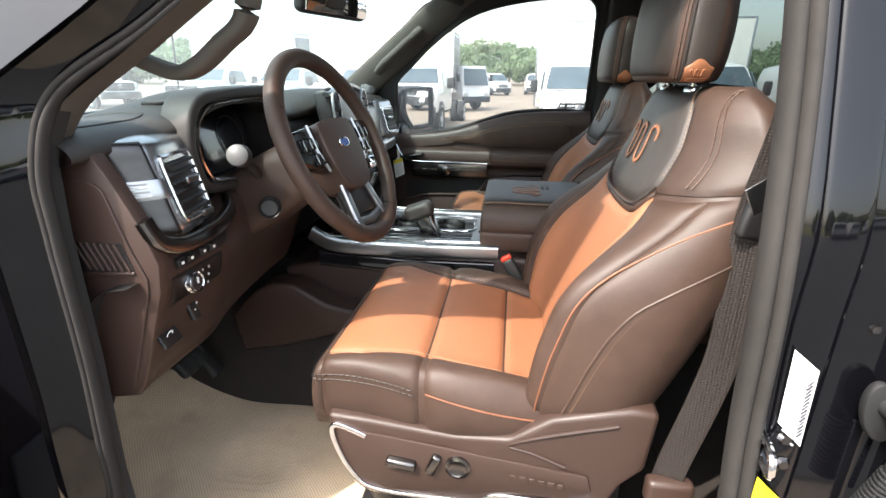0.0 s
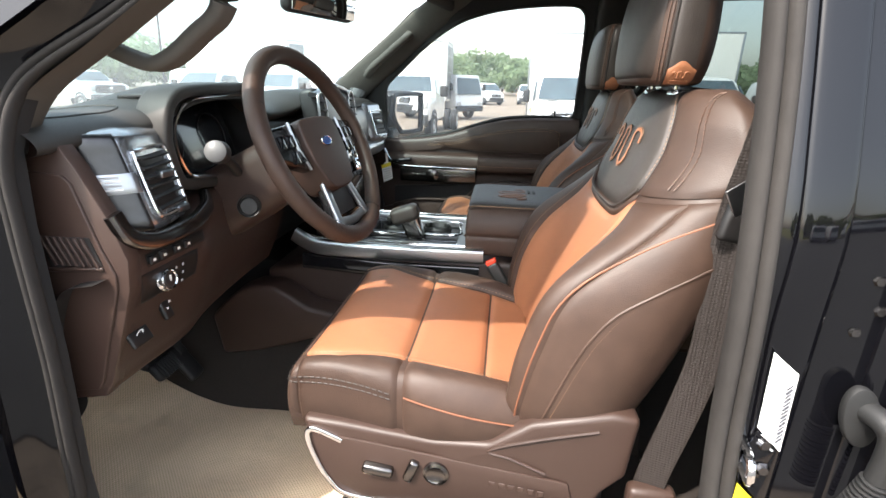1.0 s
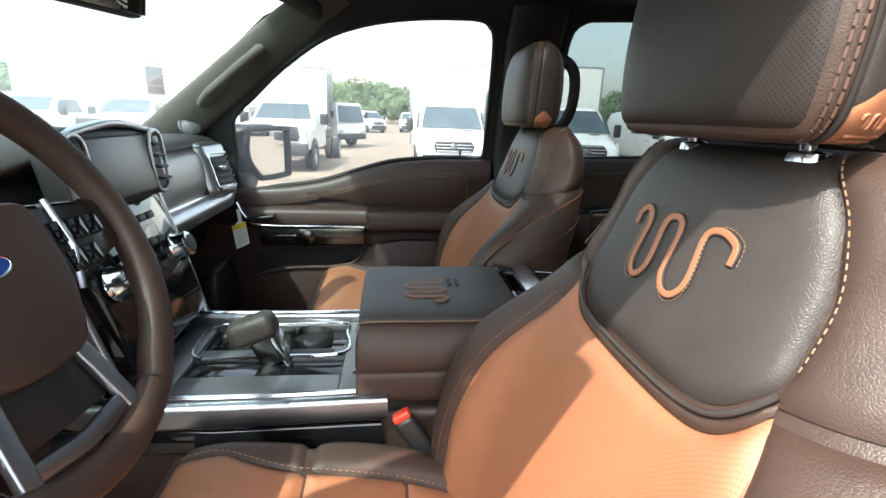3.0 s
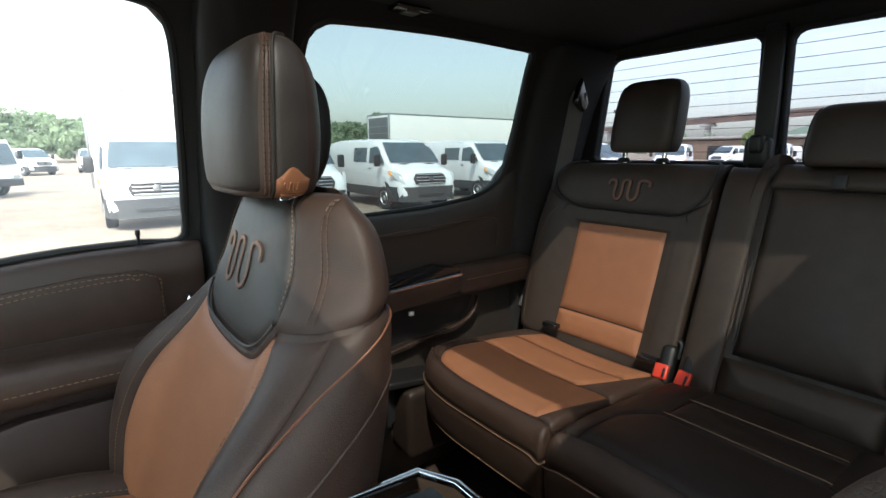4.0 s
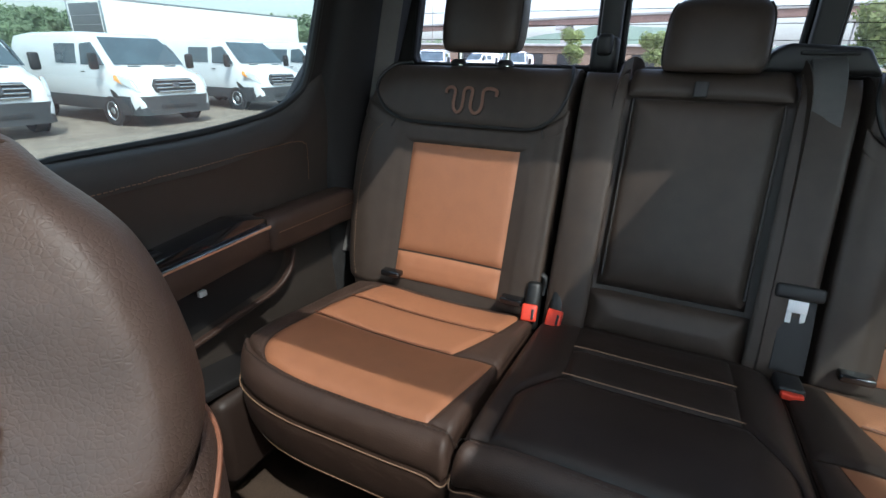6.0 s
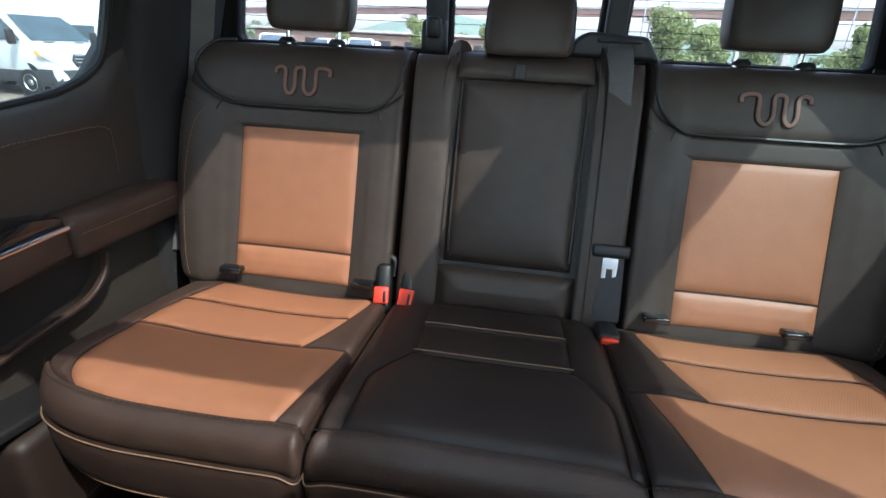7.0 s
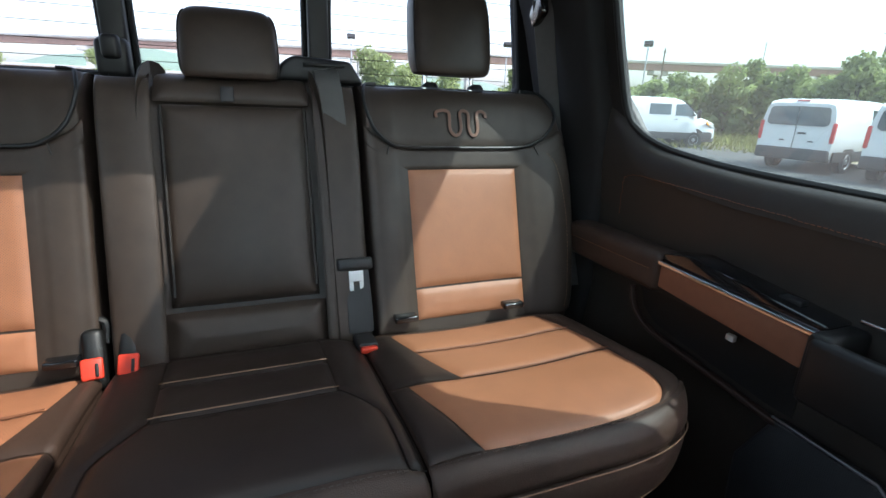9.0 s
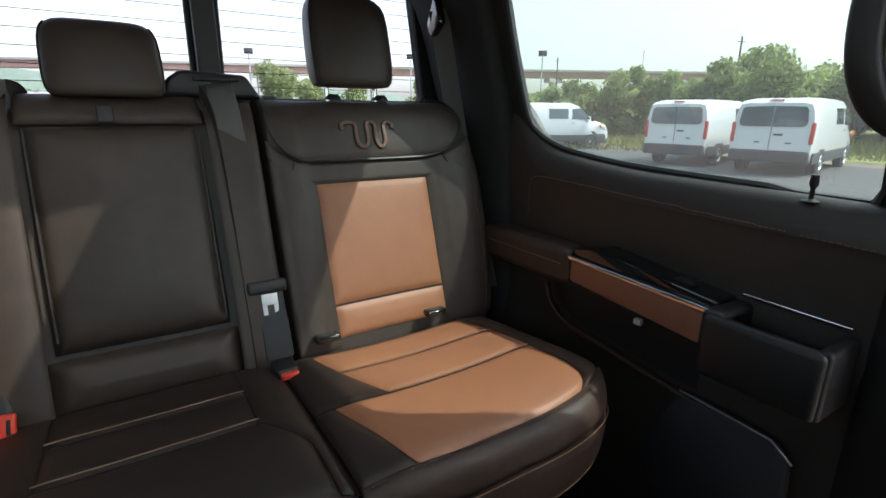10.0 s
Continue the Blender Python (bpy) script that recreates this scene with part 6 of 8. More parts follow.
part("vent_recess", prism([(-0.840, 1.316), (-0.766, 1.318), (-0.753, 1.277), (-0.836, 1.270)], lambda a, b, c: (a, -0.8095 - c, b), (0, 0.002), 0), BLACKP, ep)
part("vent_sill", rbox((0.088, 0.006, 0.007), (-0.796, -0.811, 1.2695), 0.003, (0, -4, 0)), PLASTIC, ep)
for k in range(7):
    part("slat", rbox((0.0045, 0.005, 0.046), (-0.832 + 0.0108 * k, -0.8125, 1.296), 0.001, (0, -24, 0)), PLASTIC, ep)
rows = []
for y, o, z0 in ((-0.80, 0.0, 1.298), (-0.72, 0.0, 1.298), (-0.62, 0.0, 1.296), (-0.52, -0.022, 1.325), (-0.42, -0.035, 1.335), (-0.30, -0.045, 1.335), (-0.17, -0.05, 1.33)):
    rows.append([(-0.785 + o, y, z0 + 0.004), (-0.740 + o, y, z0 - 0.004), (-0.727 + o, y, 1.272), (-0.730 + o, y, 1.225), (-0.752 + o, y, 1.16), (-0.782 + o, y, 1.085), (-0.815 + o, y, 1.052), (-1.0, y, 1.035)])
low = Net(rows)
lp = part("lower_trim", patch(low, lambda s, t: (s * 7, t * 6), 40, 50, 0, 0.01, flip=True), PLASTIC, dash, "brown plastic lower dashboard trim")


def on_low(y, v, lift):
    t = np.interp(y, [-0.80, -0.72, -0.62, -0.52, -0.42, -0.30, -0.17], range(7))
    return Vector(seam(low, [v, v + 0.01], [t, t], 2, lift, False)[0])


part("switch_row", patch(low, lambda s, t: (1.80 + 0.55 * s, 0.55 + 1.5 * t), 10, 24, 0.002, 0.006, lift=0.003), SWITCHP, lp, "dark recessed switch row")
part("switch_plate", patch(low, lambda s, t: (2.50 + 0.86 * s, 0.36 + 1.42 * t), 16, 24, 0.002, 0.006, lift=0.003), SWITCHP, lp, "gloss black switch plate")
kp = on_low(-0.728, 2.95, 0.005)
part("light_knob", lathe([(0.0125, 0.007), (0.0145, 0.009), (0.0165, 0.008), (0.0175, 0.002), (0.019, 0.0)], kp, (0.97, -0.08, 0.15), 32), CHROME, lp, "silver ringed headlamp knob")
part("knob_face", lathe([(0, 0.009), (0.011, 0.009), (0.0135, 0.006)], kp, (0.97, -0.08, 0.15), 24), BLACKP, lp)
part("knob_pointer", rbox((0.002, 0.003, 0.010), kp + Vector((0.0095, -0.001, 0.004)), 0), WHITEP, lp)
for y in (-0.748, -0.728, -0.695, -0.670):
    part("button", rbox((0.007, 0.015, 0.013), on_low(y, 2.1, 0.004), 0.002), BLACKP, lp)
    part("button_mark", rbox((0.0012, 0.005, 0.004), on_low(y, 2.1, 0.0082), 0), WHITEP, lp)
for k in range(6):
    part("button_mark", rbox((0.0012, 0.004, 0.004), on_low(-0.703 + 0.017 * (k % 2), 2.75 + 0.25 * (k // 2), 0.005), 0), GREYINK, lp)
brk = part("brake_switch", rbox((0.007, 0.042, 0.040), on_low(-0.768, 4.10, 0.002), 0.005, (0, -28, 0)), SWITCHP, lp, "gloss black parking brake switch")
part("switch_mark", lathe([(0.005, 0), (0.0065, 0.0008), (0.008, 0)], on_low(-0.768, 4.08, 0.0062), (0.9, 0, -0.3), 16), WHITEP, brk)
part("button_panel", rbox((0.010, 0.020, 0.045), on_low(-0.718, 3.82, 0.002), 0.004, (0, -20, 0)), SWITCHP, lp)
for k in range(3):
    part("button_mark", rbox((0.0012, 0.003, 0.003), on_low(-0.718, 3.62 + 0.2 * k, 0.009), 0), WHITEP, lp)

# steering column, stalk and wheel
col = thing("steering_wheel", "brown leather steering wheel with silver lower spoke and blue badge", "steering wheel")
C, N = Vector((-0.5760, -0.4520, 1.4068)), Vector((math.cos(radians(24.5)) * math.cos(radians(-6.5)), math.cos(radians(24.5)) * math.sin(radians(-6.5)), math.sin(radians(24.5))))
SD = Vector((0, 0, 1)).cross(N).normalized()
UPW = N.cross(SD)


def wh(a, b, c=0.0):
    """A place on the wheel: a along +y, b up, c towards the driver."""
    return C + SD * a + UPW * b + N * c


rim = [wh(0.178 * math.sin(a), 0.180 * math.cos(a) - (0.006 if math.cos(a) < -0.8 else 0), 0.018) for a in np.linspace(0, 2 * math.pi, 72, endpoint=False)]
part("rim", sweep(rim, rrect(0.034, 0.030, 0.013, 4), True, up=N), BROWN, col, "brown leather wheel rim")
for a in (-62, 62, 150, -150):
    part("rim_seam", sweep([wh((0.178 + 0.0165 * math.cos(q)) * math.sin(radians(a)), (0.18 + 0.0165 * math.cos(q)) * math.cos(radians(a)), 0.018 + 0.0155 * math.sin(q)) for q in np.linspace(0, 2 * math.pi, 16, endpoint=False)], ring(0.0009, 4), True), DTHREAD, col)
hubo = [(-0.086, 0.062), (-0.058, 0.078), (0.058, 0.078), (0.086, 0.062), (0.090, 0.0), (0.070, -0.060), (0.040, -0.086), (-0.040, -0.086), (-0.070, -0.060), (-0.090, 0.0)]
hub = part("hub", prism([(p[0] * 0.80, p[1] * 0.86 - 0.014) for p in crom(hubo, 40, True)], lambda a, b, c: wh(a, b, c), (-0.03, 0.030), 0.014, 4), PLASTIC, col, "brown padded wheel hub")
part("badge", prism([(0.018 * math.cos(a), 0.004 + 0.0085 * math.sin(a)) for a in np.linspace(0, 2 * math.pi, 32, endpoint=False)], lambda a, b, c: wh(a, b, c), (0.029, 0.0325), 0), BLUE, hub, "oval blue badge")
part("badge_ring", tube([wh(0.0185 * math.cos(a), 0.004 + 0.009 * math.sin(a), 0.0318) for a in np.linspace(0, 2 * math.pi, 36, endpoint=False)], 0.0014, 6, True), CHROME, hub)
for sg in (-1, 1):
    sp = part("spoke", prism([(sg * 0.072, 0.050), (sg * 0.165, 0.042), (sg * 0.166, -0.010), (sg * 0.070, -0.042)], lambda a, b, c: wh(a, b, c), (-0.006, 0.020), 0.006, 3), SMOKE, col, "dark grey spoke with buttons")
    part("spoke_trim", sweep([wh(sg * 0.094, 0.050, 0.022), wh(sg * 0.096, 0.0, 0.022), wh(sg * 0.080, -0.040, 0.020)], ring(0.0032, 6)), SATIN, sp)
    for k in range(5):
        part("button", prism([(sg * (0.092 + 0.022 * (k % 3) - 0.009), 0.028 - 0.03 * (k // 3)), (sg * (0.092 + 0.022 * (k % 3) + 0.009), 0.028 - 0.03 * (k // 3)), (sg * (0.092 + 0.022 * (k % 3) + 0.009), 0.005 - 0.03 * (k // 3)), (sg * (0.092 + 0.022 * (k % 3) - 0.009), 0.005 - 0.03 * (k // 3))], lambda a, b, c: wh(a, b, c), (0.018, 0.024), 0.002, 2), PIANO, sp)
    part("lower_spoke", sweep([wh(sg * 0.045, -0.072, 0.010), wh(sg * 0.052, -0.11, 0.013), wh(sg * 0.060, -0.158, 0.016)], rrect(0.018, 0.010, 0.003), up=N), SATIN, col, "satin silver lower spoke")
part("spoke_bridge", sweep([wh(-0.062, -0.150, 0.014), wh(0, -0.158, 0.014), wh(0.062, -0.150, 0.014)], rrect(0.018, 0.010, 0.003), up=N), SATIN, col, "satin silver lower spoke")
part("spoke_infill", prism([(-0.045, -0.075), (0.045, -0.075), (0.052, -0.140), (-0.052, -0.140)], lambda a, b, c: wh(a, b, c), (-0.01, 0.008), 0.004, 2), BLACKP, col)
part("column_shroud", sweep([C - N * 0.03, C - N * 0.08 + Vector((0, 0, -0.01)), C - N * 0.16 + Vector((0, 0, -0.02)), C - N * 0.26 + Vector((0, 0, -0.03))], rrect(0.13, 0.13, 0.04, 4), up=(0, 0, 1), scales=[0.75, 0.95, 1.05, 1.1]), PLASTIC, col, "brown plastic column shroud")
sb = part("ignition_button", lathe([(0, 0.004), (0.015, 0.004), (0.018, 0.001), (0.021, 0.004), (0.023, 0)], (-0.690, -0.517, 1.298), (0.45, -0.85, 0.1), 28), BLACKP, col, "round black start button")
part("stalk", join(tube([(-0.714, -0.50, 1.360), (-0.716, -0.525, 1.385), (-0.713, -0.562, 1.408)], 0.010, 10, smooth_to=12), lathe([(0, 0.03), (0.012, 0.03), (0.020, 0.022), (0.021, 0.004), (0.012, -0.004)], (-0.713, -0.556, 1.405), (0.25, -1, 0.25), 24)), BLACKP, col, "black multifunction stalk")
part("stalk_cap", lathe([(0, 0.033), (0.011, 0.032), (0.019, 0.026)], (-0.713, -0.556, 1.405), (0.25, -1, 0.25), 24), GREYP, col, "grey stalk end cap")

# centre screen and stack
cs = thing("centre_screen", "large central display in a dark frame between air vents", "display")
part("screen_frame", rbox((0.05, 0.30, 0.135), (-0.725, 0.055, 1.448), 0.014, (0, -10, 0)), BLACKP, cs)
# silver-grey in place of screen glass: the sky's reflection is put into the colour
part("display", rbox((0.008, 0.185, 0.105), (-0.700, 0.055, 1.449), 0.004, (0, -10, 0)), SILVER, cs, "switched-off display, silver-grey colour standing in for reflected sky")
for y in (-0.075, 0.180):
    for k in range(4):
        part("louvre", rbox((0.02, 0.034, 0.005), (-0.702 + 0.004 * k, y, 1.482 - 0.022 * k), 0.002, (0, 10, 0)), BLACKP, cs)
    part("vent_frame", sweep(crom([(-0.700, y - 0.023, 1.495), (-0.700, y + 0.023, 1.495), (-0.692, y + 0.023, 1.40), (-0.692, y - 0.023, 1.40)], 32, True), rrect(0.008, 0.006, 0.002), True, up=(1, 0, 0)), SATIN, cs)
part("brow_trim", sweep(crom([(-0.715, -0.105, 1.500), (-0.712, 0.055, 1.522), (-0.715, 0.215, 1.500)], 24), rrect(0.02, 0.012, 0.004), up=(0, 0, 1)), SATIN, cs, "silver brow above the display")
stack = thing("control_stack", "black climate control stack with round silver knobs", "controls")
part("panel", prism([(-0.78, 1.39), (-0.715, 1.385), (-0.665, 1.24), (-0.635, 1.13), (-0.72, 1.09)], lambda a, b, c: (a, c, b), (-0.11, 0.20), 0.010, 2), PIANO, stack)
for y in (-0.07, 0.16):
    part("knob", lathe([(0, 0.03), (0.020, 0.03), (0.025, 0.026), (0.026, 0.006), (0.030, 0.0)], (-0.672, y, 1.275), (0.94, 0, 0.34), 28), CHROME, stack, "chrome ringed knob")
    part("knob_face", lathe([(0, 0.0315), (0.018, 0.0312)], (-0.672, y, 1.275), (0.94, 0, 0.34), 24), BLACKP, stack)
for k in range(5):
    for j in range(3):
        part("button", rbox((0.010, 0.026, 0.014), (-0.695 + 0.016 * j, -0.02 + 0.032 * k, 1.352 - 0.045 * j), 0.003, (0, -20, 0)), BLACKP, stack)
part("silver_edge", sweep(crom([(-0.735, -0.135, 1.385), (-0.70, -0.140, 1.28), (-0.665, -0.150, 1.19), (-0.635, -0.160, 1.118)], 30), rrect(0.012, 0.02, 0.004), up=(1, 0, 0)), SATIN, stack, "satin silver side edge")
part("silver_edge", sweep(crom([(-0.735, 0.225, 1.385), (-0.70, 0.220, 1.28), (-0.665, 0.200, 1.19), (-0.635, 0.172, 1.118)], 30), rrect(0.012, 0.02, 0.004), up=(1, 0, 0)), SATIN, stack, "satin silver side edge")

# ---- centre console ----
con = thing("centre_console", "dark console with silver tray frame and cup holders", "console")
part("console_body", prism([(-0.86, 1.02), (-0.72, 1.05), (-0.60, 1.085), (-0.02, 1.085), (0.20, 1.18), (0.225, 1.10), (0.21, 0.64), (-0.80, 0.64)], lambda a, b, c: (a, c, b), (-0.158, 0.158), 0.015, 3), PLASTIC, con, "dark brown console body")
for sg in (-1, 1):
    part("kick_panel", prism([(-0.99, 0.90), (-0.95, 0.945), (-0.905, 0.983), (-0.860, 1.003), (-0.800, 1.005), (-0.752, 0.978), (-0.705, 0.948), (-0.645, 0.938), (-0.58, 0.935), (-0.58, 0.875), (-0.66, 0.868), (-0.75, 0.835), (-0.86, 0.80), (-0.97, 0.78)], lambda a, b, c: (a, sg * (0.16 + c), b), (0.0, 0.085), 0.012, 3), PLASTIC, con, "brown moulded kick panel")
    part("side_rail", sweep(crom([(-0.76, sg * 0.172, 1.135), (-0.70, sg * 0.176, 1.106), (-0.62, sg * 0.176, 1.100), (-0.45, sg * 0.174, 1.100), (-0.24, sg * 0.170, 1.103)], 50), rrect(0.022, 0.040, 0.008), up=(0, 0, 1)), SATIN, con, "satin silver side rail")
    part("chrome_edge", sweep(crom([(-0.74, sg * 0.166, 1.140), (-0.68, sg * 0.168, 1.128), (-0.45, sg * 0.166, 1.124), (-0.29, sg * 0.163, 1.126)], 40), ring(0.004, 6)), CHROME, con, "chrome edge")
    part("lower_rail", sweep([(-0.74, sg * 0.170, 1.060), (-0.50, sg * 0.168, 1.048), (-0.25, sg * 0.162, 1.048)], rrect(0.014, 0.045, 0.006), up=(0, 0, 1)), PIANO, con)
for x0, x1, y0, y1, z1 in ((-0.60, -0.322, -0.155, -0.060, 1.100), (-0.60, -0.322, 0.010, 0.045, 1.098), (-0.60, -0.322, 0.145, 0.158, 1.104), (-0.322, -0.287, -0.155, 0.158, 1.104), (-0.66, -0.60, -0.155, 0.158, 1.100)):
    part("tray_plate", span(x0, x1, y0, y1, 1.086, z1, 0.004), SILVER, con, "grey metallic tray plate")
part("tray_floor", span(-0.62, -0.30, -0.06, 0.15, 1.086, 1.0885, 0.001), PIANO, con)
part("tray_frame", sweep(crom([(-0.60, 0.012, 1.100), (-0.60, 0.148, 1.102), (-0.46, 0.150, 1.102), (-0.335, 0.150, 1.104), (-0.325, 0.10, 1.104), (-0.325, 0.012, 1.104), (-0.46, 0.010, 1.100)], 80, True), ring(0.0035, 6), True), CHROME, con, "thin chrome tray frame")
for x, y in ((-0.40, 0.098), (-0.53, 0.098)):
    part("cup_holder", lathe([(0.0, 0.002), (0.036, 0.002), (0.040, 0.012), (0.042, 0.016), (0.045, 0.012), (0.046, 0.0)], (x, y, 1.089), n=36), BLACKP, con, "black cup holder ring")
    for k in range(3):
        a = 2.1 * k + 0.4
        part("cup_finger", rbox((0.010, 0.014, 0.012), (x + 0.036 * math.cos(a), y + 0.036 * math.sin(a), 1.102), 0.003, (0, 0, math.degrees(a))), RUBBER, con)
part("slot", span(-0.47, -0.345, 0.016, 0.036, 1.099, 1.1005, 0.0005), BLACKP, con)
sh = part("gear_lever", rbox((0.088, 0.050, 0.050), (-0.484, -0.010, 1.166), 0.018, (0, -20, 0), 5), DARKF, con, "dark leather gear lever")
part("lever_stem", sweep([(-0.455, 0.005, 1.09), (-0.470, 0.006, 1.125), (-0.482, 0.008, 1.150)], rrect(0.024, 0.045, 0.008), up=(1, 0, 0)), SMOKE, sh)
part("lever_trim", sweep([(-0.425, 0.010, 1.092), (-0.448, 0.010, 1.140), (-0.458, 0.010, 1.168)], rrect(0.05, 0.010, 0.003), up=(1, 0, 0.3)), CHROME, sh, "chrome lever trim")
part("lever_button", rbox((0.014, 0.022, 0.018), (-0.530, -0.010, 1.150), 0.005), BLACKP, sh)
part("stitching", stitches([(-0.49 + 0.0375 * math.cos(a) - 0.004, 0.010 - 0.012, 1.160 + 0.026 * math.sin(a)) for a in np.linspace(0.2, 2.9, 30)], 0.004, 0.003, 0.0007), THREAD, sh)

lid = thing("console_armrest", "dark leather console armrest lid with wavy brown emblem", "armrest")
lid_top = Net([[(x, y, z) for y, z in ((-0.165, 1.105), (-0.166, 1.155), (-0.160, 1.195), (-0.140, 1.226), (-0.105, 1.238), (0.0, 1.241), (0.105, 1.241), (0.140, 1.236), (0.156, 1.215), (0.160, 1.17), (0.158, 1.105))] for x in (-0.292, -0.288, -0.27, -0.15, -0.03, -0.012, -0.008)])
for j, (dz, sy) in enumerate(((0.045, 0.93), (0.012, 0.985), (0.0, 1.0), (0, 1), (0, 1), (0.006, 0.99), (0.05, 0.95))):
    lid_top.p[j, :, 1] *= sy
    lid_top.p[j, 2:9, 2] -= dz
part("lid_core", patch(lid_top, lambda s, t: (s * 10, t * 6), 40, 30, 0, 0.01, lift=-0.004, flip=True), BROWN, lid)
part("lid_top", patch(lid_top, lambda s, t: (3.3 + 4.6 * s, 0.9 + 4.4 * t), 36, 30, 0.004, 0.010, flip=True, puff=0.002), DARKF, lid, "smooth dark leather lid top")
part("lid_side", patch(lid_top, lambda s, t: (1.05 + 2.2 * s, 0.2 + 5.6 * t), 20, 30, 0.004, 0.010, flip=True, puff=0.002), BROWN, lid)
part("box_side", patch(lid_top, lambda s, t: (0.05 + 0.95 * s, 0.1 + 5.8 * t), 12, 30, 0.003, 0.008, flip=True), BROWN, lid)
part("stitching", tube(seam(lid_top, [3.25] * 6, [0.8, 1.5, 2.5, 3.5, 4.5, 5.3], 40, 0.001, True), 0.0012, 5), THREAD, lid)
emb = crom([(-0.172 + 0.036 * b, -0.014 - 0.060 * a, 1.2432) for a, b in [(-1.0, 0.25), (-1.0, 0.75), (-0.72, 1.0), (-0.5, 0.7), (-0.5, -0.6), (-0.28, -1.0), (-0.05, -0.6), (-0.05, 0.7), (0.12, 1.0), (0.30, 0.7), (0.30, -0.6), (0.48, -1.0), (0.66, -0.6), (0.66, 0.6), (0.82, 1.0), (1.0, 0.75), (1.0, 0.35)]], 110)
part("emblem", sweep(emb, rrect(0.008, 0.003, 0.001), up=(0, 0, 1)), EMB, lid, "brown wavy inlaid emblem")
part("stitching", stitches(np.asarray(emb) + np.array([0.0, 0.0072, 0.0004]), 0.0024, 0.0016, 0.0005), THREAD, lid)
for k in range(2):
    part("embossed_mark", span(-0.128 + 0.014 * k, -0.120 + 0.014 * k, 0.0, 0.042, 1.243, 1.2448, 0.0005), DTHREAD, lid)

rcon = thing("rear_console", "gloss black rear console with chrome frame and cup holders", "console")
part("body", prism([(0.0, 1.13), (0.02, 1.21), (0.195, 1.195), (0.222, 1.16), (0.222, 0.70), (0.0, 0.70)], lambda a, b, c: (a, c, b), (-0.150, 0.158), 0.010, 2), PIANO, rcon)
part("hinge_strip", rbox((0.038, 0.30, 0.014), (0.050, 0.010, 1.226), 0.005, (0, -21, 0)), BRIGHT, rcon, "wide chrome hinge strip")
for y in (-0.03, 0.145):
    part("hinge_block", rbox((0.045, 0.045, 0.02), (0.012, y, 1.226), 0.006, (0, 8, 0)), PIANO, rcon)
part("chrome_frame", sweep([(0.078, -0.150, 1.218), (0.078, 0.158, 1.218), (0.20, 0.160, 1.208), (0.228, 0.118, 1.204), (0.228, -0.110, 1.204), (0.20, -0.150, 1.208)], rrect(0.010, 0.010, 0.003), True, up=(0, 0, 1)), CHROME, rcon, "chrome frame")
part("recess", rbox((0.15, 0.26, 0.004), (0.128, 0.004, 1.2075), 0.001, (0, 4.5, 0)), BLACKP, rcon)
for y in (0.085, -0.075):
    part("cup_holder", lathe([(0.0, 0.002), (0.036, 0.002), (0.040, 0.008), (0.043, 0.006), (0.044, 0.0)], (0.135, y, 1.207), n=32), PIANO, rcon)
    part("cup_finger", rbox((0.012, 0.012, 0.014), (0.118, y + 0.012, 1.214), 0.003), SILVER, rcon)

# ---- loose and small things ----
mirror_in = thing("rear_view_mirror", "black frameless rear-view mirror", "mirror")
part("housing", rbox((0.04, 0.27, 0.075), (-0.722, 0.010, 1.735), 0.018, (0, 10, -20)), BLACKP, mirror_in)
part("mirror_face", rbox((0.004, 0.25, 0.058), (-0.7015, 0.0025, 1.7315), 0.0015, (0, 10, -20)), MIRROR, mirror_in)
part("mount", tube([(-0.74, 0.01, 1.745), (-0.80, 0.01, 1.79)], 0.014, 10), BLACKP, mirror_in)
tw = thing("tweeter", "round silver tweeter grille on the windscreen pillar", "speaker")
part("grille", lathe([(0, 0.008), (0.02, 0.007), (0.026, 0.002)], (-0.852, 0.762, 1.502), (0.45, -0.85, 0.25), 28), SPEAKER, tw)
part("ring", lathe([(0.025, 0.0), (0.028, 0.006), (0.033, 0.0)], (-0.852, 0.762, 1.502), (0.45, -0.85, 0.25), 28), SILVER, tw)
wm = thing("wing_mirror", "black passenger wing mirror with bright glass", "mirror")
part("shell", rbox((0.11, 0.245, 0.205), (-0.735, 1.045, 1.402), 0.045, (0, 0, -25), 5), BLACKP, wm)
WN, WD = Vector((math.cos(radians(-25)), math.sin(radians(-25)), 0)), Vector((-math.sin(radians(-25)), math.cos(radians(-25)), 0))


def wing(a, b, c):
    """A place on the wing mirror: a across, b up, c out of its face."""
    return Vector((-0.684, 1.022, 1.402)) + WD * a + Vector((0, 0, b)) + WN * c


glass_o = [(-0.108, -0.010), (-0.104, 0.060), (-0.085, 0.080), (0.085, 0.082), (0.103, 0.062), (0.104, -0.060), (0.085, -0.080), (-0.030, -0.082), (-0.062, -0.070)]
part("rim", sweep(crom([wing(a * 1.07, b * 1.07, 0.004) for a, b in glass_o], 70, True), rrect(0.020, 0.022, 0.007), True, up=WN), RUBBER, wm)
part("mirror_face", prism(glass_o, wing, (-0.004, 0.002), 0), MIRROR, wm)
part("mount", rbox((0.07, 0.14, 0.06), (-0.75, 0.92, 1.310), 0.02), BLACKP, wm)
tag = thing("paper_tag", "white and yellow warning tag hanging from the glove box", "tag")
TAGF = lambda a, b, c: (a, 0.735 + 0.25 * (a + 0.72) - c, b)
part("strap", prism([(-0.726, 1.244), (-0.716, 1.244), (-0.712, 1.205), (-0.702, 1.198), (-0.735, 1.192), (-0.722, 1.208)], TAGF, (0, 0.001), 0), WHITEP, tag, smooth=False)
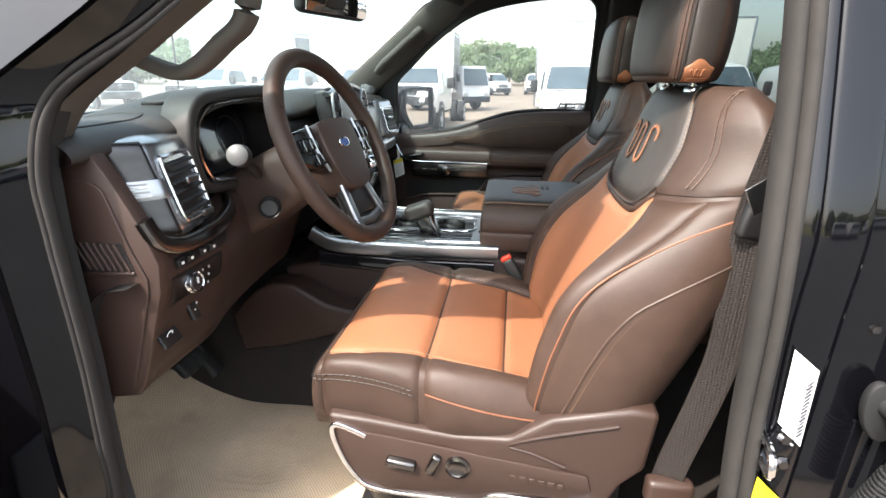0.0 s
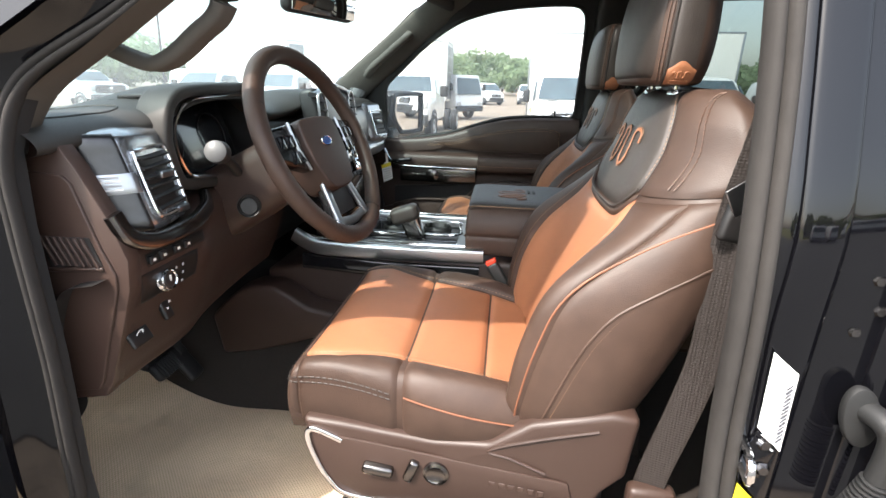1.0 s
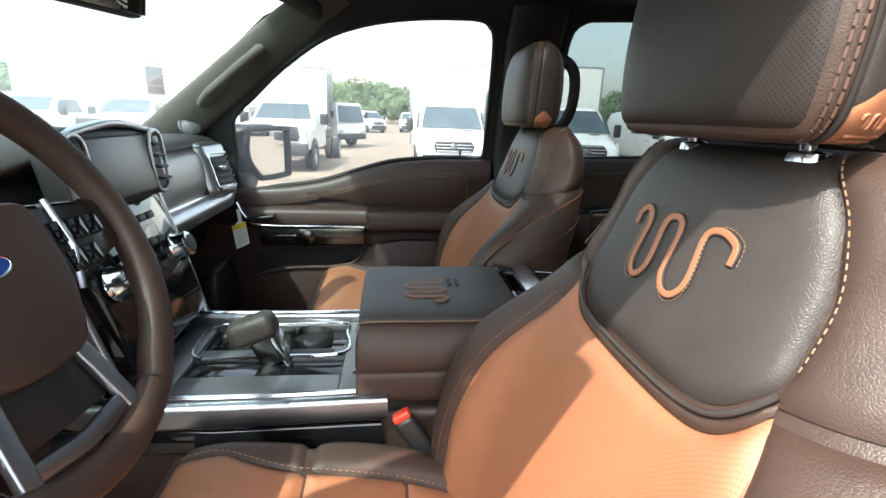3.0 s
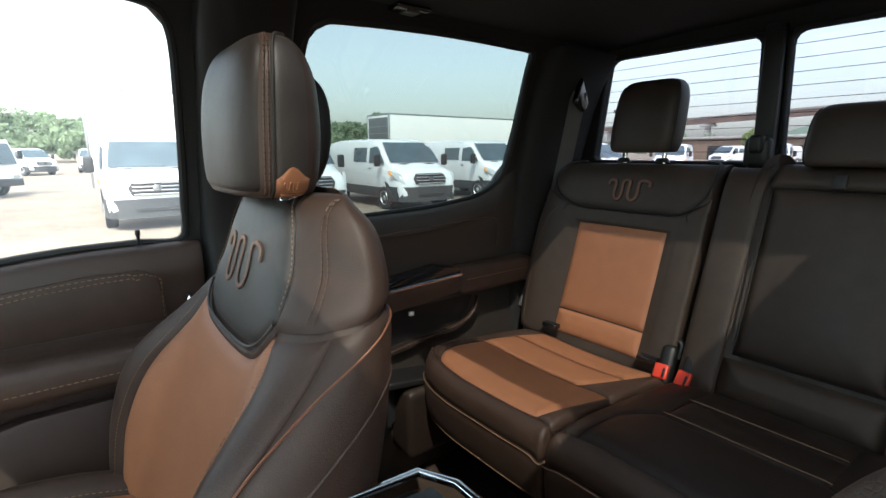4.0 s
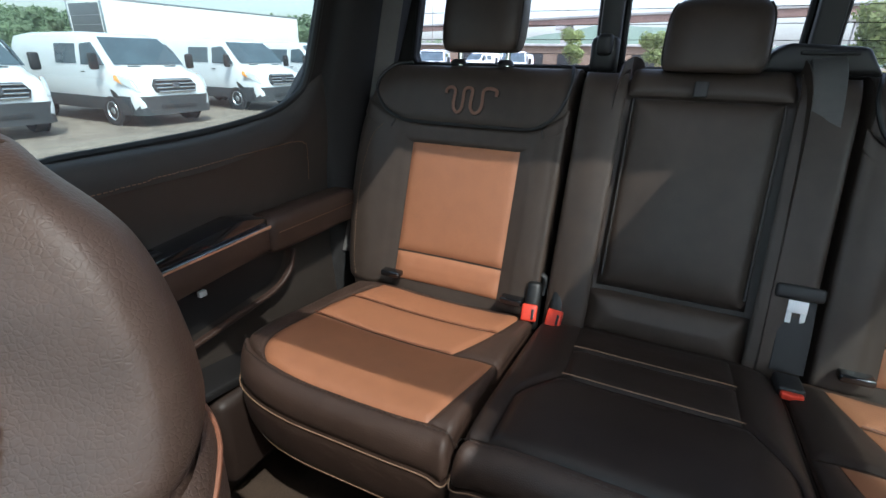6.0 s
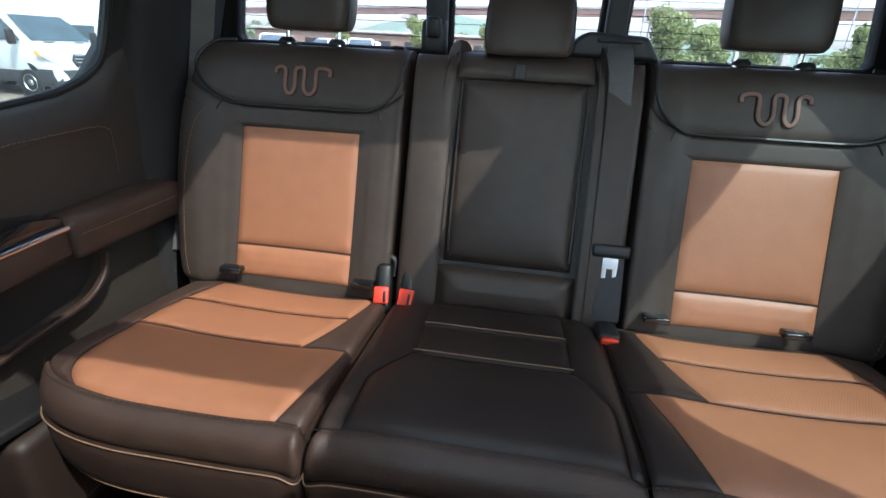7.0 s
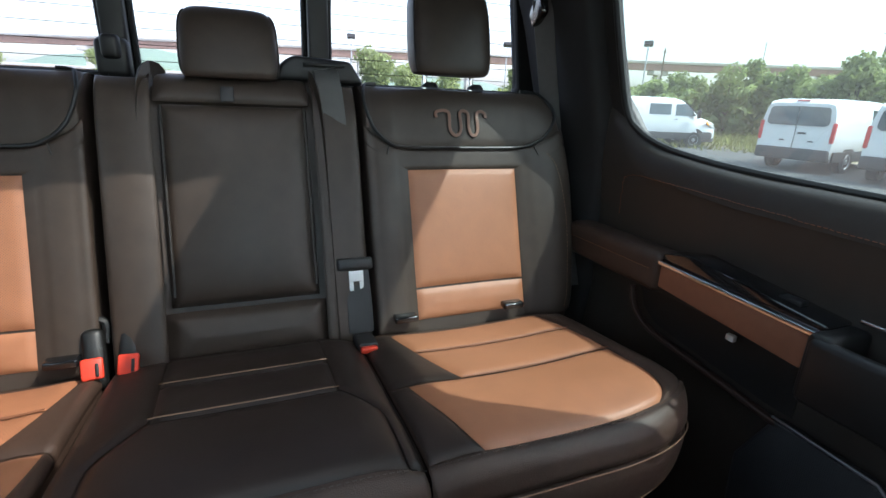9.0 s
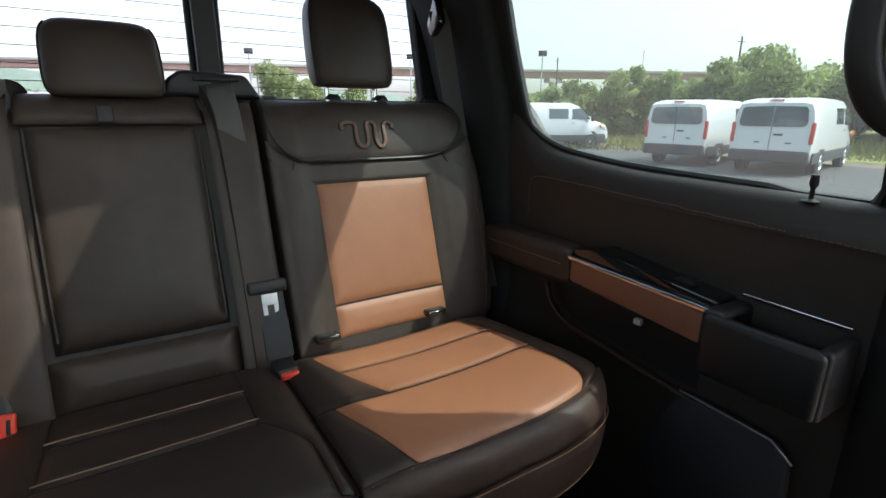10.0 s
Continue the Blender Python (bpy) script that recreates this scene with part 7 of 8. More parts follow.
part("card", prism([(-0.742, 1.190), (-0.702, 1.204), (-0.694, 1.130), (-0.733, 1.112)], TAGF, (0, 0.0012), 0), WHITEP, tag, smooth=False)
part("yellow_band", prism([(-0.742, 1.190), (-0.702, 1.204), (-0.7003, 1.188), (-0.7403, 1.174)], TAGF, (0.0012, 0.002), 0), YELLOW, tag, smooth=False)
for k in range(5):
    part("print_bar", prism([(-0.735 + 0.0012 * k, 1.168 - 0.0095 * k), (-0.704 + 0.0012 * k, 1.178 - 0.0095 * k), (-0.7038 + 0.0012 * k, 1.176 - 0.0095 * k), (-0.7348 + 0.0012 * k, 1.166 - 0.0095 * k)], TAGF, (0.0012, 0.0018), 0), GREYINK, tag, smooth=False)
kick = thing("trim_kick_panel", "dark kick panel with a bright top edge in the passenger footwell", "trim", kind="structure")
part("panel", prism([(0.58, 1.08), (0.73, 1.09), (0.80, 0.98), (0.79, 0.90), (0.55, 0.90)], lambda a, b, c: (-0.80 + c, a, b), (0, 0.05), 0.01, 2), BLACKP, kick)
part("edge", sweep([(-0.752, 0.73, 1.092), (-0.75, 0.80, 0.985)], ring(0.004, 6)), SILVER, kick)

fm = thing("floor_paper", "tan woven protective paper on the driver floor", "floor cover")
rows = []
for x, z in ((-1.30, 0.80), (-1.22, 0.715), (-1.12, 0.660), (-0.98, 0.634), (-0.80, 0.630), (-0.62, 0.632), (-0.48, 0.632)):
    rows.append([(x + 0.05 * max(0, (y + 0.55) / 0.4), y, z + 0.006 * math.sin(x * 23 + y * 17) + 0.004 * math.sin(y * 41 - x * 9)) for y in (-0.80, -0.72, -0.62, -0.52, -0.42, -0.32, -0.235)])
part("sheet", patch(Net(rows), lambda s, t: (s * 6, t * 6), 60, 60, 0, 0.01, flip=True), MATPAPER, fm)
pb = thing("brake_pedal", "black ribbed brake pedal", "pedal")
part("pad", rbox((0.024, 0.072, 0.050), (-0.985, -0.46, 0.870), 0.012, (0, -40, 0)), RUBBER, pb)
for k in range(8):
    part("rib", rbox((0.005, 0.005, 0.044), (-0.969, -0.488 + 0.008 * k, 0.880), 0.002, (0, -40, 0)), RUBBER, pb)
part("arm", sweep([(-0.99, -0.47, 0.875), (-1.08, -0.50, 0.92), (-1.17, -0.52, 1.06)], rrect(0.02, 0.035, 0.005), up=(0, 1, 0)), BLACKP, pb)
pa = thing("accelerator_pedal", "black plastic accelerator pedal pad", "pedal")
part("pad", rbox((0.022, 0.055, 0.11), (-1.03, -0.33, 0.80), 0.010, (0, -38, 0)), RUBBER, pa)
part("arm", sweep([(-1.04, -0.32, 0.82), (-1.12, -0.32, 0.92)], rrect(0.02, 0.03, 0.005), up=(0, 1, 0)), BLACKP, pa)
rm = thing("carpet_mat", "brown carpet mat on the rear passenger floor", "mat")
part("sheet", span(0.30, 0.78, 0.25, 0.80, 0.640, 0.655, 0.006), CARPETMAT, rm)
part("binding", sweep([(0.30, 0.25, 0.652), (0.78, 0.25, 0.652), (0.78, 0.80, 0.652), (0.30, 0.80, 0.652)], ring(0.006, 6), True), BROWN, rm)
ub = thing("under_seat_box", "brown plastic cover beside the rear cushion, darkened for its shade", "cover")
part("cover", rbox((0.30, 0.13, 0.20), (0.70, 0.775, 0.86), 0.02), UNDERSHADE, ub)
part("ledge", rbox((0.20, 0.10, 0.02), (0.60, 0.775, 0.975), 0.006, (0, 8, 0)), BLACKP, ub)

# seat belts
def belt(name, path, width, label, mat_=None, up=(1, 0, 0), thick=0.0025):
    b = thing(name, label, "seat belt", "seat belts")
    part("webbing", sweep(crom(path, 40), rrect(width, thick, 0.001, 1), up=up), mat_ or BELT, b)
    return b


b1 = belt("seat_belt", [(0.120, -0.765, 1.70), (0.112, -0.750, 1.50), (0.106, -0.725, 1.375), (0.108, -0.722, 1.26), (0.108, -0.72, 1.16), (0.093, -0.72, 1.065), (0.070, -0.72, 0.955), (0.062, -0.722, 0.90)], 0.047, "brown seat belt hanging behind the driver seat", BROWNBELT, up=(0.35, 1, 0))
part("tongue", rbox((0.045, 0.016, 0.06), (0.108, -0.726, 1.372), 0.007, (0, 12, 15)), BLACKP, b1, "black belt tongue")
part("tongue_plate", rbox((0.040, 0.003, 0.03), (0.100, -0.735, 1.402), 0.001, (0, 60, 15)), SATIN, b1)
part("anchor", rbox((0.075, 0.03, 0.05), (0.068, -0.726, 0.900), 0.010), PLASTIC, b1, "brown plastic belt anchor cover")
for sgn in (1, -1):
    bb = belt("seat_belt", [(1.150, sgn * 0.668, 1.760), (1.152, sgn * 0.690, 1.66), (1.150, sgn * 0.735, 1.45), (1.140, sgn * 0.752, 1.38)], 0.046, "dark grey rear seat belt on the side pillar", up=(0.8, sgn * 0.6, 0))
    part("guide", prism([(1.125, 1.73), (1.15, 1.80), (1.185, 1.73), (1.165, 1.70)], lambda a, b, c: (a, sgn * (0.675 - c), b), (0, 0.02), 0.005, 2), SMOKE, bb, "belt guide")
    part("lower_webbing", sweep(crom([(1.135, sgn * 0.755, 1.36), (1.10, sgn * 0.770, 1.20), (1.06, sgn * 0.775, 1.08)], 20), rrect(0.046, 0.0025, 0.001, 1), up=(0.8, sgn * 0.6, 0)), BELT, bb)
    part("button", lathe([(0, 0.006), (0.006, 0.005), (0.008, 0)], (1.118, sgn * 0.758, 1.285), (-1, 0, 0), 14), SMOKE, bb)
cb = belt("seat_belt", [(1.215, -0.178, 1.590), (1.175, -0.180, 1.572), (1.145, -0.182, 1.535), (1.118, -0.186, 1.46), (1.080, -0.193, 1.34), (1.040, -0.203, 1.215)], 0.050, "grey middle seat belt with silver tongue", up=(1, 0, 0))
cb.children[0].data.materials[0] = BELT
part("tongue", rbox((0.014, 0.075, 0.026), (1.030, -0.205, 1.200), 0.008, (0, 17, 0)), BLACKP, cb, "black tongue grip")
part("tongue_plate", join(rbox((0.003, 0.030, 0.022), (1.022, -0.206, 1.176), 0.001, (0, 17, 0)), rbox((0.003, 0.009, 0.022), (1.018, -0.2165, 1.157), 0.001, (0, 17, 0)), rbox((0.003, 0.009, 0.022), (1.018, -0.1955, 1.157), 0.001, (0, 17, 0)), rbox((0.003, 0.030, 0.008), (1.015, -0.206, 1.146), 0.001, (0, 17, 0))), STEEL, cb, "bright steel tongue plate")
part("lower_webbing", sweep(crom([(1.030, -0.207, 1.19), (1.005, -0.209, 1.12), (0.985, -0.209, 1.065)], 16), rrect(0.052, 0.0025, 0.001, 1), up=(1, 0, 0.3)), BLACKP, cb)
part("top_cover", prism([(-0.265, 1.553), (-0.235, 1.600), (-0.115, 1.606), (-0.090, 1.588), (-0.078, 1.556)], lambda a, b, c: (1.19 + c, a, b), (0, 0.085), 0.010, 3), BLACKP, cb, "black plastic belt outlet cover")
part("slot", rbox((0.02, 0.085, 0.007), (1.192, -0.178, 1.590), 0.002), RUBBER, cb)
for y, rz in ((0.252, 8), (0.200, -6)):
    k = thing("belt_buckle", "black seat belt buckle with red button", "buckle", "rear buckles")
    part("stalk", rbox((0.030, 0.034, 0.105), (0.985, y, 1.082), 0.012, (0, 26, rz)), SWITCHP, k)
    part("button", rbox((0.012, 0.032, 0.036), (0.955, y - 0.002, 1.080), 0.004, (0, 32, rz)), RED, k, "red release button")
    part("slot", rbox((0.012, 0.005, 0.022), (0.952, y - 0.010, 1.079), 0.001, (0, 32, rz)), SWITCHP, k)
    part("loop", tube([(1.01, y - 0.014, 1.10), (1.02, y - 0.014, 1.135), (1.02, y + 0.014, 1.135), (1.01, y + 0.014, 1.10)], 0.007, 8, smooth_to=16), SWITCHP, k)
k3 = thing("belt_buckle", "recessed seat belt buckle with red button edge", "buckle", "rear buckles")
part("stalk", rbox((0.06, 0.040, 0.02), (0.935, -0.205, 1.068), 0.006, (0, 6, 0)), BLACKP, k3)
part("button", rbox((0.012, 0.032, 0.012), (0.902, -0.205, 1.070), 0.003), RED, k3, "red release button")
for y in (0.595, 0.295, -0.300, -0.555):
    a = thing("anchor_cover", "small black child seat anchor cover at the seat bight", "anchor", "anchor covers")
    part("cover", rbox((0.025, 0.05, 0.014), (0.975, y, 1.090), 0.004), PIANO, a)
gh = thing("grab_handle", "black moulded grab handle on the centre pillar", "grab handle", "pillar grab handles")
part("grip", sweep(crom([(0.200, 0.745, 1.735), (0.268, 0.715, 1.745), (0.325, 0.700, 1.715), (0.343, 0.700, 1.655), (0.335, 0.708, 1.57), (0.300, 0.735, 1.520), (0.210, 0.77, 1.515)], 50), rrect(0.034, 0.026, 0.011), up=(0, 1, 0)), BLACKP, gh)
for z in (1.735, 1.515):
    part("end_cap", rbox((0.05, 0.03, 0.045), (0.205, side_y(z) - 0.012, z), 0.010), BLACKP, gh)
gh2 = thing("grab_handle", "black moulded grab handle on the centre pillar", "grab handle", "pillar grab handles")
part("grip", sweep(crom([(0.200, -0.745, 1.735), (0.258, -0.715, 1.745), (0.313, -0.700, 1.715), (0.331, -0.700, 1.655), (0.324, -0.708, 1.57), (0.290, -0.735, 1.520), (0.210, -0.77, 1.515)], 50), rrect(0.034, 0.026, 0.011), up=(0, 1, 0)), BLACKP, gh2)
for z in (1.735, 1.515):
    part("end_cap", rbox((0.05, 0.03, 0.045), (0.205, -side_y(z) + 0.012, z), 0.010), BLACKP, gh2)
dl = thing("dome_light", "small silver-edged dome lamp on the headliner", "lamp")
part("housing", rbox((0.085, 0.045, 0.012), (0.53, 0.645, ceil_z(0.53, 0.645) - 0.004), 0.005), SMOKE, dl)
part("lens", rbox((0.035, 0.03, 0.006), (0.53, 0.645, ceil_z(0.53, 0.645) - 0.011), 0.002), SILVER, dl)

# ---- outside ----
GROUND = -0.12
GRAVEL = mat("gravel", (0.22, 0.175, 0.135), 0.9, var=0.35, scale=5, bump=1.0, grain=45, stain=0.3)
ASPHALT = mat("grey_asphalt", (0.075, 0.073, 0.070), 0.9, var=0.2, scale=5, bump=0.6, grain=80)
GRASS = mat("dry_grass", (0.20, 0.20, 0.055), 0.95, var=0.4, scale=3, bump=0.8, grain=30)
WHITE = mat("white_paint", (0.70, 0.71, 0.72), 0.25, var=0.04, scale=4, coat=0.4)
BOXWHITE = mat("white_box_panel", (0.80, 0.79, 0.76), 0.5, var=0.04, scale=3)
TYRE = mat("tyre_rubber", (0.022, 0.022, 0.023), 0.8, var=0.2, scale=30)
RIM = mat("wheel_steel", (0.45, 0.46, 0.47), 0.35, metal=0.8, var=0.1, scale=20)
VGLASS = mat("vehicle_glass", (0.06, 0.085, 0.10), 0.05, var=0.3, scale=2, coat=0.5)
LAMP = mat("headlamp_lens", (0.55, 0.56, 0.56), 0.12, metal=0.3, var=0.1, scale=20)
AMBER = mat("amber_lens", (0.75, 0.28, 0.05), 0.2, var=0.1)
TAIL = mat("red_lens", (0.55, 0.03, 0.03), 0.2, var=0.1)
BUMPER = mat("grey_bumper", (0.040, 0.042, 0.045), 0.6, var=0.1, scale=20)
CHASSIS = mat("black_chassis", (0.02, 0.02, 0.021), 0.7, var=0.2, scale=20)


def leaves(name, base, scale):
    """Leaves that let part of the light through."""
    m = mat(name, base, 0.7, var=0.4, scale=scale)
    n, l = m.node_tree.nodes, m.node_tree.links
    b = n["Principled BSDF"]
    tl = n.new("ShaderNodeBsdfTranslucent")
    l.new(b.inputs["Base Color"].links[0].from_socket, tl.inputs[0])
    mx = n.new("ShaderNodeMixShader")
    mx.inputs[0].default_value = 0.58
    l.new(b.outputs[0], mx.inputs[1])
    l.new(tl.outputs[0], mx.inputs[2])
    l.new(mx.outputs[0], n["Material Output"].inputs[0])
    return m


# leaf and hill colours paler than real foliage: distance haze is put into them
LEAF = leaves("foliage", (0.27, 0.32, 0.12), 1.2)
FARLEAF = leaves("haze_paled_foliage", (0.24, 0.31, 0.18), 0.6)
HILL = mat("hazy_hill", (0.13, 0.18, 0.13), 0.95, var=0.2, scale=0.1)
BARK = mat("bark", (0.10, 0.075, 0.055), 0.9, var=0.3, scale=12)
RUST = mat("weathered_steel", (0.26, 0.17, 0.14), 0.8, var=0.2, scale=1.5)
CONCRETE = mat("concrete", (0.38, 0.37, 0.35), 0.85, var=0.15, scale=1)
BROWNWALL = mat("brown_cladding", (0.20, 0.14, 0.10), 0.8, var=0.2, scale=1)

flat("ground", ([(-900, -900, GROUND), (900, -900, GROUND), (900, 900, GROUND), (-900, 900, GROUND)], [(0, 1, 2, 3)]), GRAVEL, "pale dusty gravel lot", "ground", kind="structure")
# unseen near part is added up to the pickup to darken its paint's reflections
flat("road", ([(-60, -17.6, GROUND + 0.012), (60, -22.0, GROUND + 0.012), (60, -2.4, GROUND + 0.012), (-60, -2.0, GROUND + 0.012)], [(0, 1, 2, 3)]), ASPHALT, "grey asphalt strip along the lot", "road", kind="structure")
flat("grass_verge", ([(-120, -17.2, GROUND + 0.02), (-120, -200, GROUND + 0.02), (160, -200, GROUND + 0.02), (160, -27, GROUND + 0.02)], [(0, 1, 2, 3)]), GRASS, "dry yellow-green grass verge", "grass", kind="structure")


def loft(sections, cap=True):
    pts = [p for s in sections for p in s]
    m = len(sections[0])
    faces = [(k * m + j, k * m + (j + 1) % m, (k + 1) * m + (j + 1) % m, (k + 1) * m + j) for k in range(len(sections) - 1) for j in range(m)]
    if cap:
        faces += [tuple(range(m - 1, -1, -1)), tuple((len(sections) - 1) * m + j for j in range(m))]
    bm = bmesh.new()
    vs = [bm.verts.new(p) for p in pts]
    for f in faces:
        bm.faces.new([vs[i] for i in f])
    bmesh.ops.recalc_face_normals(bm, faces=bm.faces)
    return bm


def wheel(v, x, y, r, w, name="wheel"):
    s = 1 if y > 0 else -1
    t = part(name, lathe([(r * 0.60, -w / 2), (r * 0.93, -w / 2), (r, -w * 0.34), (r, w * 0.34), (r * 0.93, w / 2), (r * 0.60, w / 2)], (x, y, r), (0, 1, 0), 28), TYRE, v, "black tyre")
    part("rim", lathe([(0, 0.02), (r * 0.18, 0.02), (r * 0.30, -0.04), (r * 0.50, -0.03), (r * 0.60, 0.02), (r * 0.63, 0.0)], (x, y + s * (w / 2 - 0.01), r), (0, s, 0), 24), RIM, t, "pale steel rim")
    for k in range(6):
        a = k * math.pi / 3
        part("rim_hole", lathe([(0, 0.004), (r * 0.08, 0.003)], (x + r * 0.42 * math.cos(a), y + s * (w / 2 - 0.030), r + r * 0.42 * math.sin(a)), (0, s, 0), 8), CHASSIS, t)


def arch(v, x, y, r):
    s = 1 if y > 0 else -1
    part("wheel_arch", lathe([(0, 0.001), (r, 0.0)], (x, y, r * 0.92), (0, s, 0), 28), CHASSIS, v)


def van_section(x, top, w, bottom=0.36, ws=1.0):
    h = top - bottom
    pr = [(0.92, 0.0), (0.98, 0.06), (1.0, 0.30), (0.995, 0.50), (0.96, 0.72), (0.905, 0.90), (0.85, 0.97), (0.66, 1.0)]
    half = [(w * ws * a, bottom + h * b) for a, b in pr]
    return [(x, y, z) for y, z in half] + [(x, -y, z) for y, z in reversed(half)]


def van_side(z):
    """Half width of a van's side at height z."""
    return float(np.interp(z, [0.88, 1.23, 1.61, 1.93, 2.05], [1.02, 1.015, 0.979, 0.923, 0.867]))


def van(cargo="van"):
    """A white low-roof van, or its cab with a box body. Heads along +x, front bumper at x = 0."""
    v = thing("cargo_van" if cargo == "van" else "box_van", "white low-roof cargo van parked on the lot" if cargo == "van" else "white box van parked on the lot", "van", "parked vans")
    end = -5.45 if cargo == "van" else -2.35
    secs = [(0.02, 0.72, 0.78), (-0.05, 0.98, 0.90), (-0.18, 1.12, 0.97), (-0.45, 1.23, 1.0), (-0.80, 1.34, 1.01), (-1.08, 1.56, 1.02), (-1.38, 1.82, 1.02), (-1.62, 1.99, 1.02), (-1.95, 2.08, 1.02), (-2.4, 2.10, 1.02), (-3.6, 2.10, 1.02), (-4.8, 2.09, 1.02), (-5.3, 2.05, 1.0), (-5.45, 1.95, 0.98)]
    body = [van_section(x, t, w) for x, t, w in secs if x >= end - 0.001]
    part("body", loft(body), WHITE, v)
    part("windscreen", patch(Net([[(x + 0.015, y * w, z) for y in (-1, -0.5, 0, 0.5, 1)] for x, z, w in ((-0.84, 1.375, 0.86), (-1.10, 1.60, 0.83), (-1.36, 1.825, 0.78), (-1.56, 1.975, 0.74))]), lambda s, t: (s * 4, t * 3), 8, 6, 0, 0.01, lift=0.012), VGLASS, v, "dark windscreen")
    for s in (1, -1):
        part("side_window", prism([(-1.02, 1.36), (-1.95, 1.36), (-1.95, 1.82), (-1.52, 1.86), (-1.30, 1.68)], lambda a, b, c: (a, s * (van_side(b) + c), b), (-0.03, 0.012), 0), VGLASS, v, "dark cab window", smooth=False)
        if cargo == "van":
            part("side_window", prism([(-2.15, 1.38), (-3.10, 1.38), (-3.10, 1.83), (-2.15, 1.83)], lambda a, b, c: (a, s * (van_side(b) + c), b), (-0.03, 0.012), 0), VGLASS, v, "dark side window", smooth=False)
            part("rub_strip", rbox((5.1, 0.03, 0.30), (-2.75, s * 1.010, 0.50), 0.012), BUMPER, v, "grey lower side cladding")
            part("tail_lamp", rbox((0.10, 0.10, 0.56), (-5.43, s * 0.945, 1.16), 0.03), TAIL, v, "red tail lamp")
            part("rear_window", prism([(s * 0.02, 1.33), (s * 0.70, 1.33), (s * 0.79, 1.38), (s * 0.81, 1.46), (s * 0.77, 1.78), (s * 0.71, 1.85), (s * 0.02, 1.87)], lambda a, b, c: (-5.452 - c + 0.10 * max(0, b - 1.85), a, b), (0, 0.03), 0), VGLASS, v, "dark rear window", smooth=False)
        part("headlamp", prism([(-0.02, 0.80), (-0.42, 0.98), (-0.50, 1.16), (-0.18, 1.05)], lambda a, b, c: (a, s * (0.80 + c + (-a) * 0.36), b), (0, 0.085), 0.01, 1), LAMP, v, "clear headlamp")
        part("indicator", prism([(-0.40, 0.97), (-0.56, 1.05), (-0.56, 1.16), (-0.48, 1.15)], lambda a, b, c: (a, s * (0.80 + c + (-a) * 0.36), b), (0, 0.09), 0.005, 1), AMBER, v, "amber indicator")
        part("mirror", rbox((0.12, 0.20, 0.36), (-1.02, s * 1.20, 1.45), 0.05), BLACKP, v, "black door mirror")
        part("door_handle", rbox((0.16, 0.03, 0.03), (-1.90, s * 1.03, 1.20), 0.01), BUMPER, v)
        arch(v, -0.98, s * 1.012, 0.44)
        arch(v, -4.30, s * (1.012 if cargo == "van" else 0.9), 0.44)
        wheel(v, -0.98, s * 0.91, 0.35, 0.24)
        wheel(v, -4.30, s * 0.91, 0.35, 0.24)
    part("front_bumper", loft([[(x, y, z) for y, z in ((-w, 0.28), (-w, 0.70), (w, 0.70), (w, 0.28))] for x, w in ((-0.62, 1.02), (-0.30, 1.0), (-0.06, 0.90), (0.06, 0.72))]), BUMPER, v, "grey plastic front bumper")
    part("lower_intake", rbox((0.03, 0.90, 0.10), (0.06, 0, 0.46), 0.01), CHASSIS, v)
    part("grille", prism([(-0.50, 0.78), (0.50, 0.78), (0.56, 0.93), (0.46, 1.08), (-0.46, 1.08), (-0.56, 0.93)], lambda a, b, c: (0.055 - (b - 0.75) * 0.33 + c, a, b), (-0.03, 0.02), 0.01, 1), CHASSIS, v)
    for k in range(4):
        part("grille_bar", rbox((0.03, 1.0 - 0.06 * abs(k - 1.5), 0.035), (0.085 - 0.028 * k, 0, 0.80 + 0.082 * k), 0.01), CHROME, v, "bright grille bar")
    part("badge", lathe([(0, 0.012), (0.07, 0.008), (0.09, 0)], (0.062, 0, 0.93), (1, 0, 0.3), 20), SMOKE, v)
    for y in (-0.45, 0.45):
        part("wiper_cover", rbox((0.05, 0.30, 0.02), (-0.74, y, 1.345), 0.008), BLACKP, v)
    if cargo == "van":
        part("rear_bumper", rbox((0.28, 1.94, 0.34), (-5.40, 0, 0.52), 0.06), BUMPER, v, "grey rear bumper")
        part("door_gap", rbox((0.012, 0.012, 1.25), (-5.462, 0, 1.25), 0), BUMPER, v)
        part("rear_handle", rbox((0.03, 0.22, 0.05), (-5.465, -0.18, 1.12), 0.01), CHASSIS, v)
        part("brake_lamp", rbox((0.05, 0.34, 0.035), (-5.38, 0, 2.03), 0.01), TAIL, v)
        for y in (0.30, -0.45):
            part("badge", rbox((0.01, 0.14, 0.035), (-5.468, y, 0.90), 0.003), BUMPER, v)
    else:
        part("box_body", rbox((4.6, 2.35, 2.45), (-4.75, 0, 2.05), 0.03), BOXWHITE, v, "tall white box body")
        for s in (1, -1):
            part("box_trim", rbox((0.06, 0.06, 2.42), (-2.46, s * 1.16, 2.05), 0.01), SATIN, v)
        part("box_trim", rbox((4.6, 2.37, 0.07), (-4.75, 0, 3.26), 0.01), SATIN, v)
        part("chassis_frame", rbox((4.6, 0.9, 0.22), (-4.6, 0, 0.70), 0.02), CHASSIS, v)
    return v


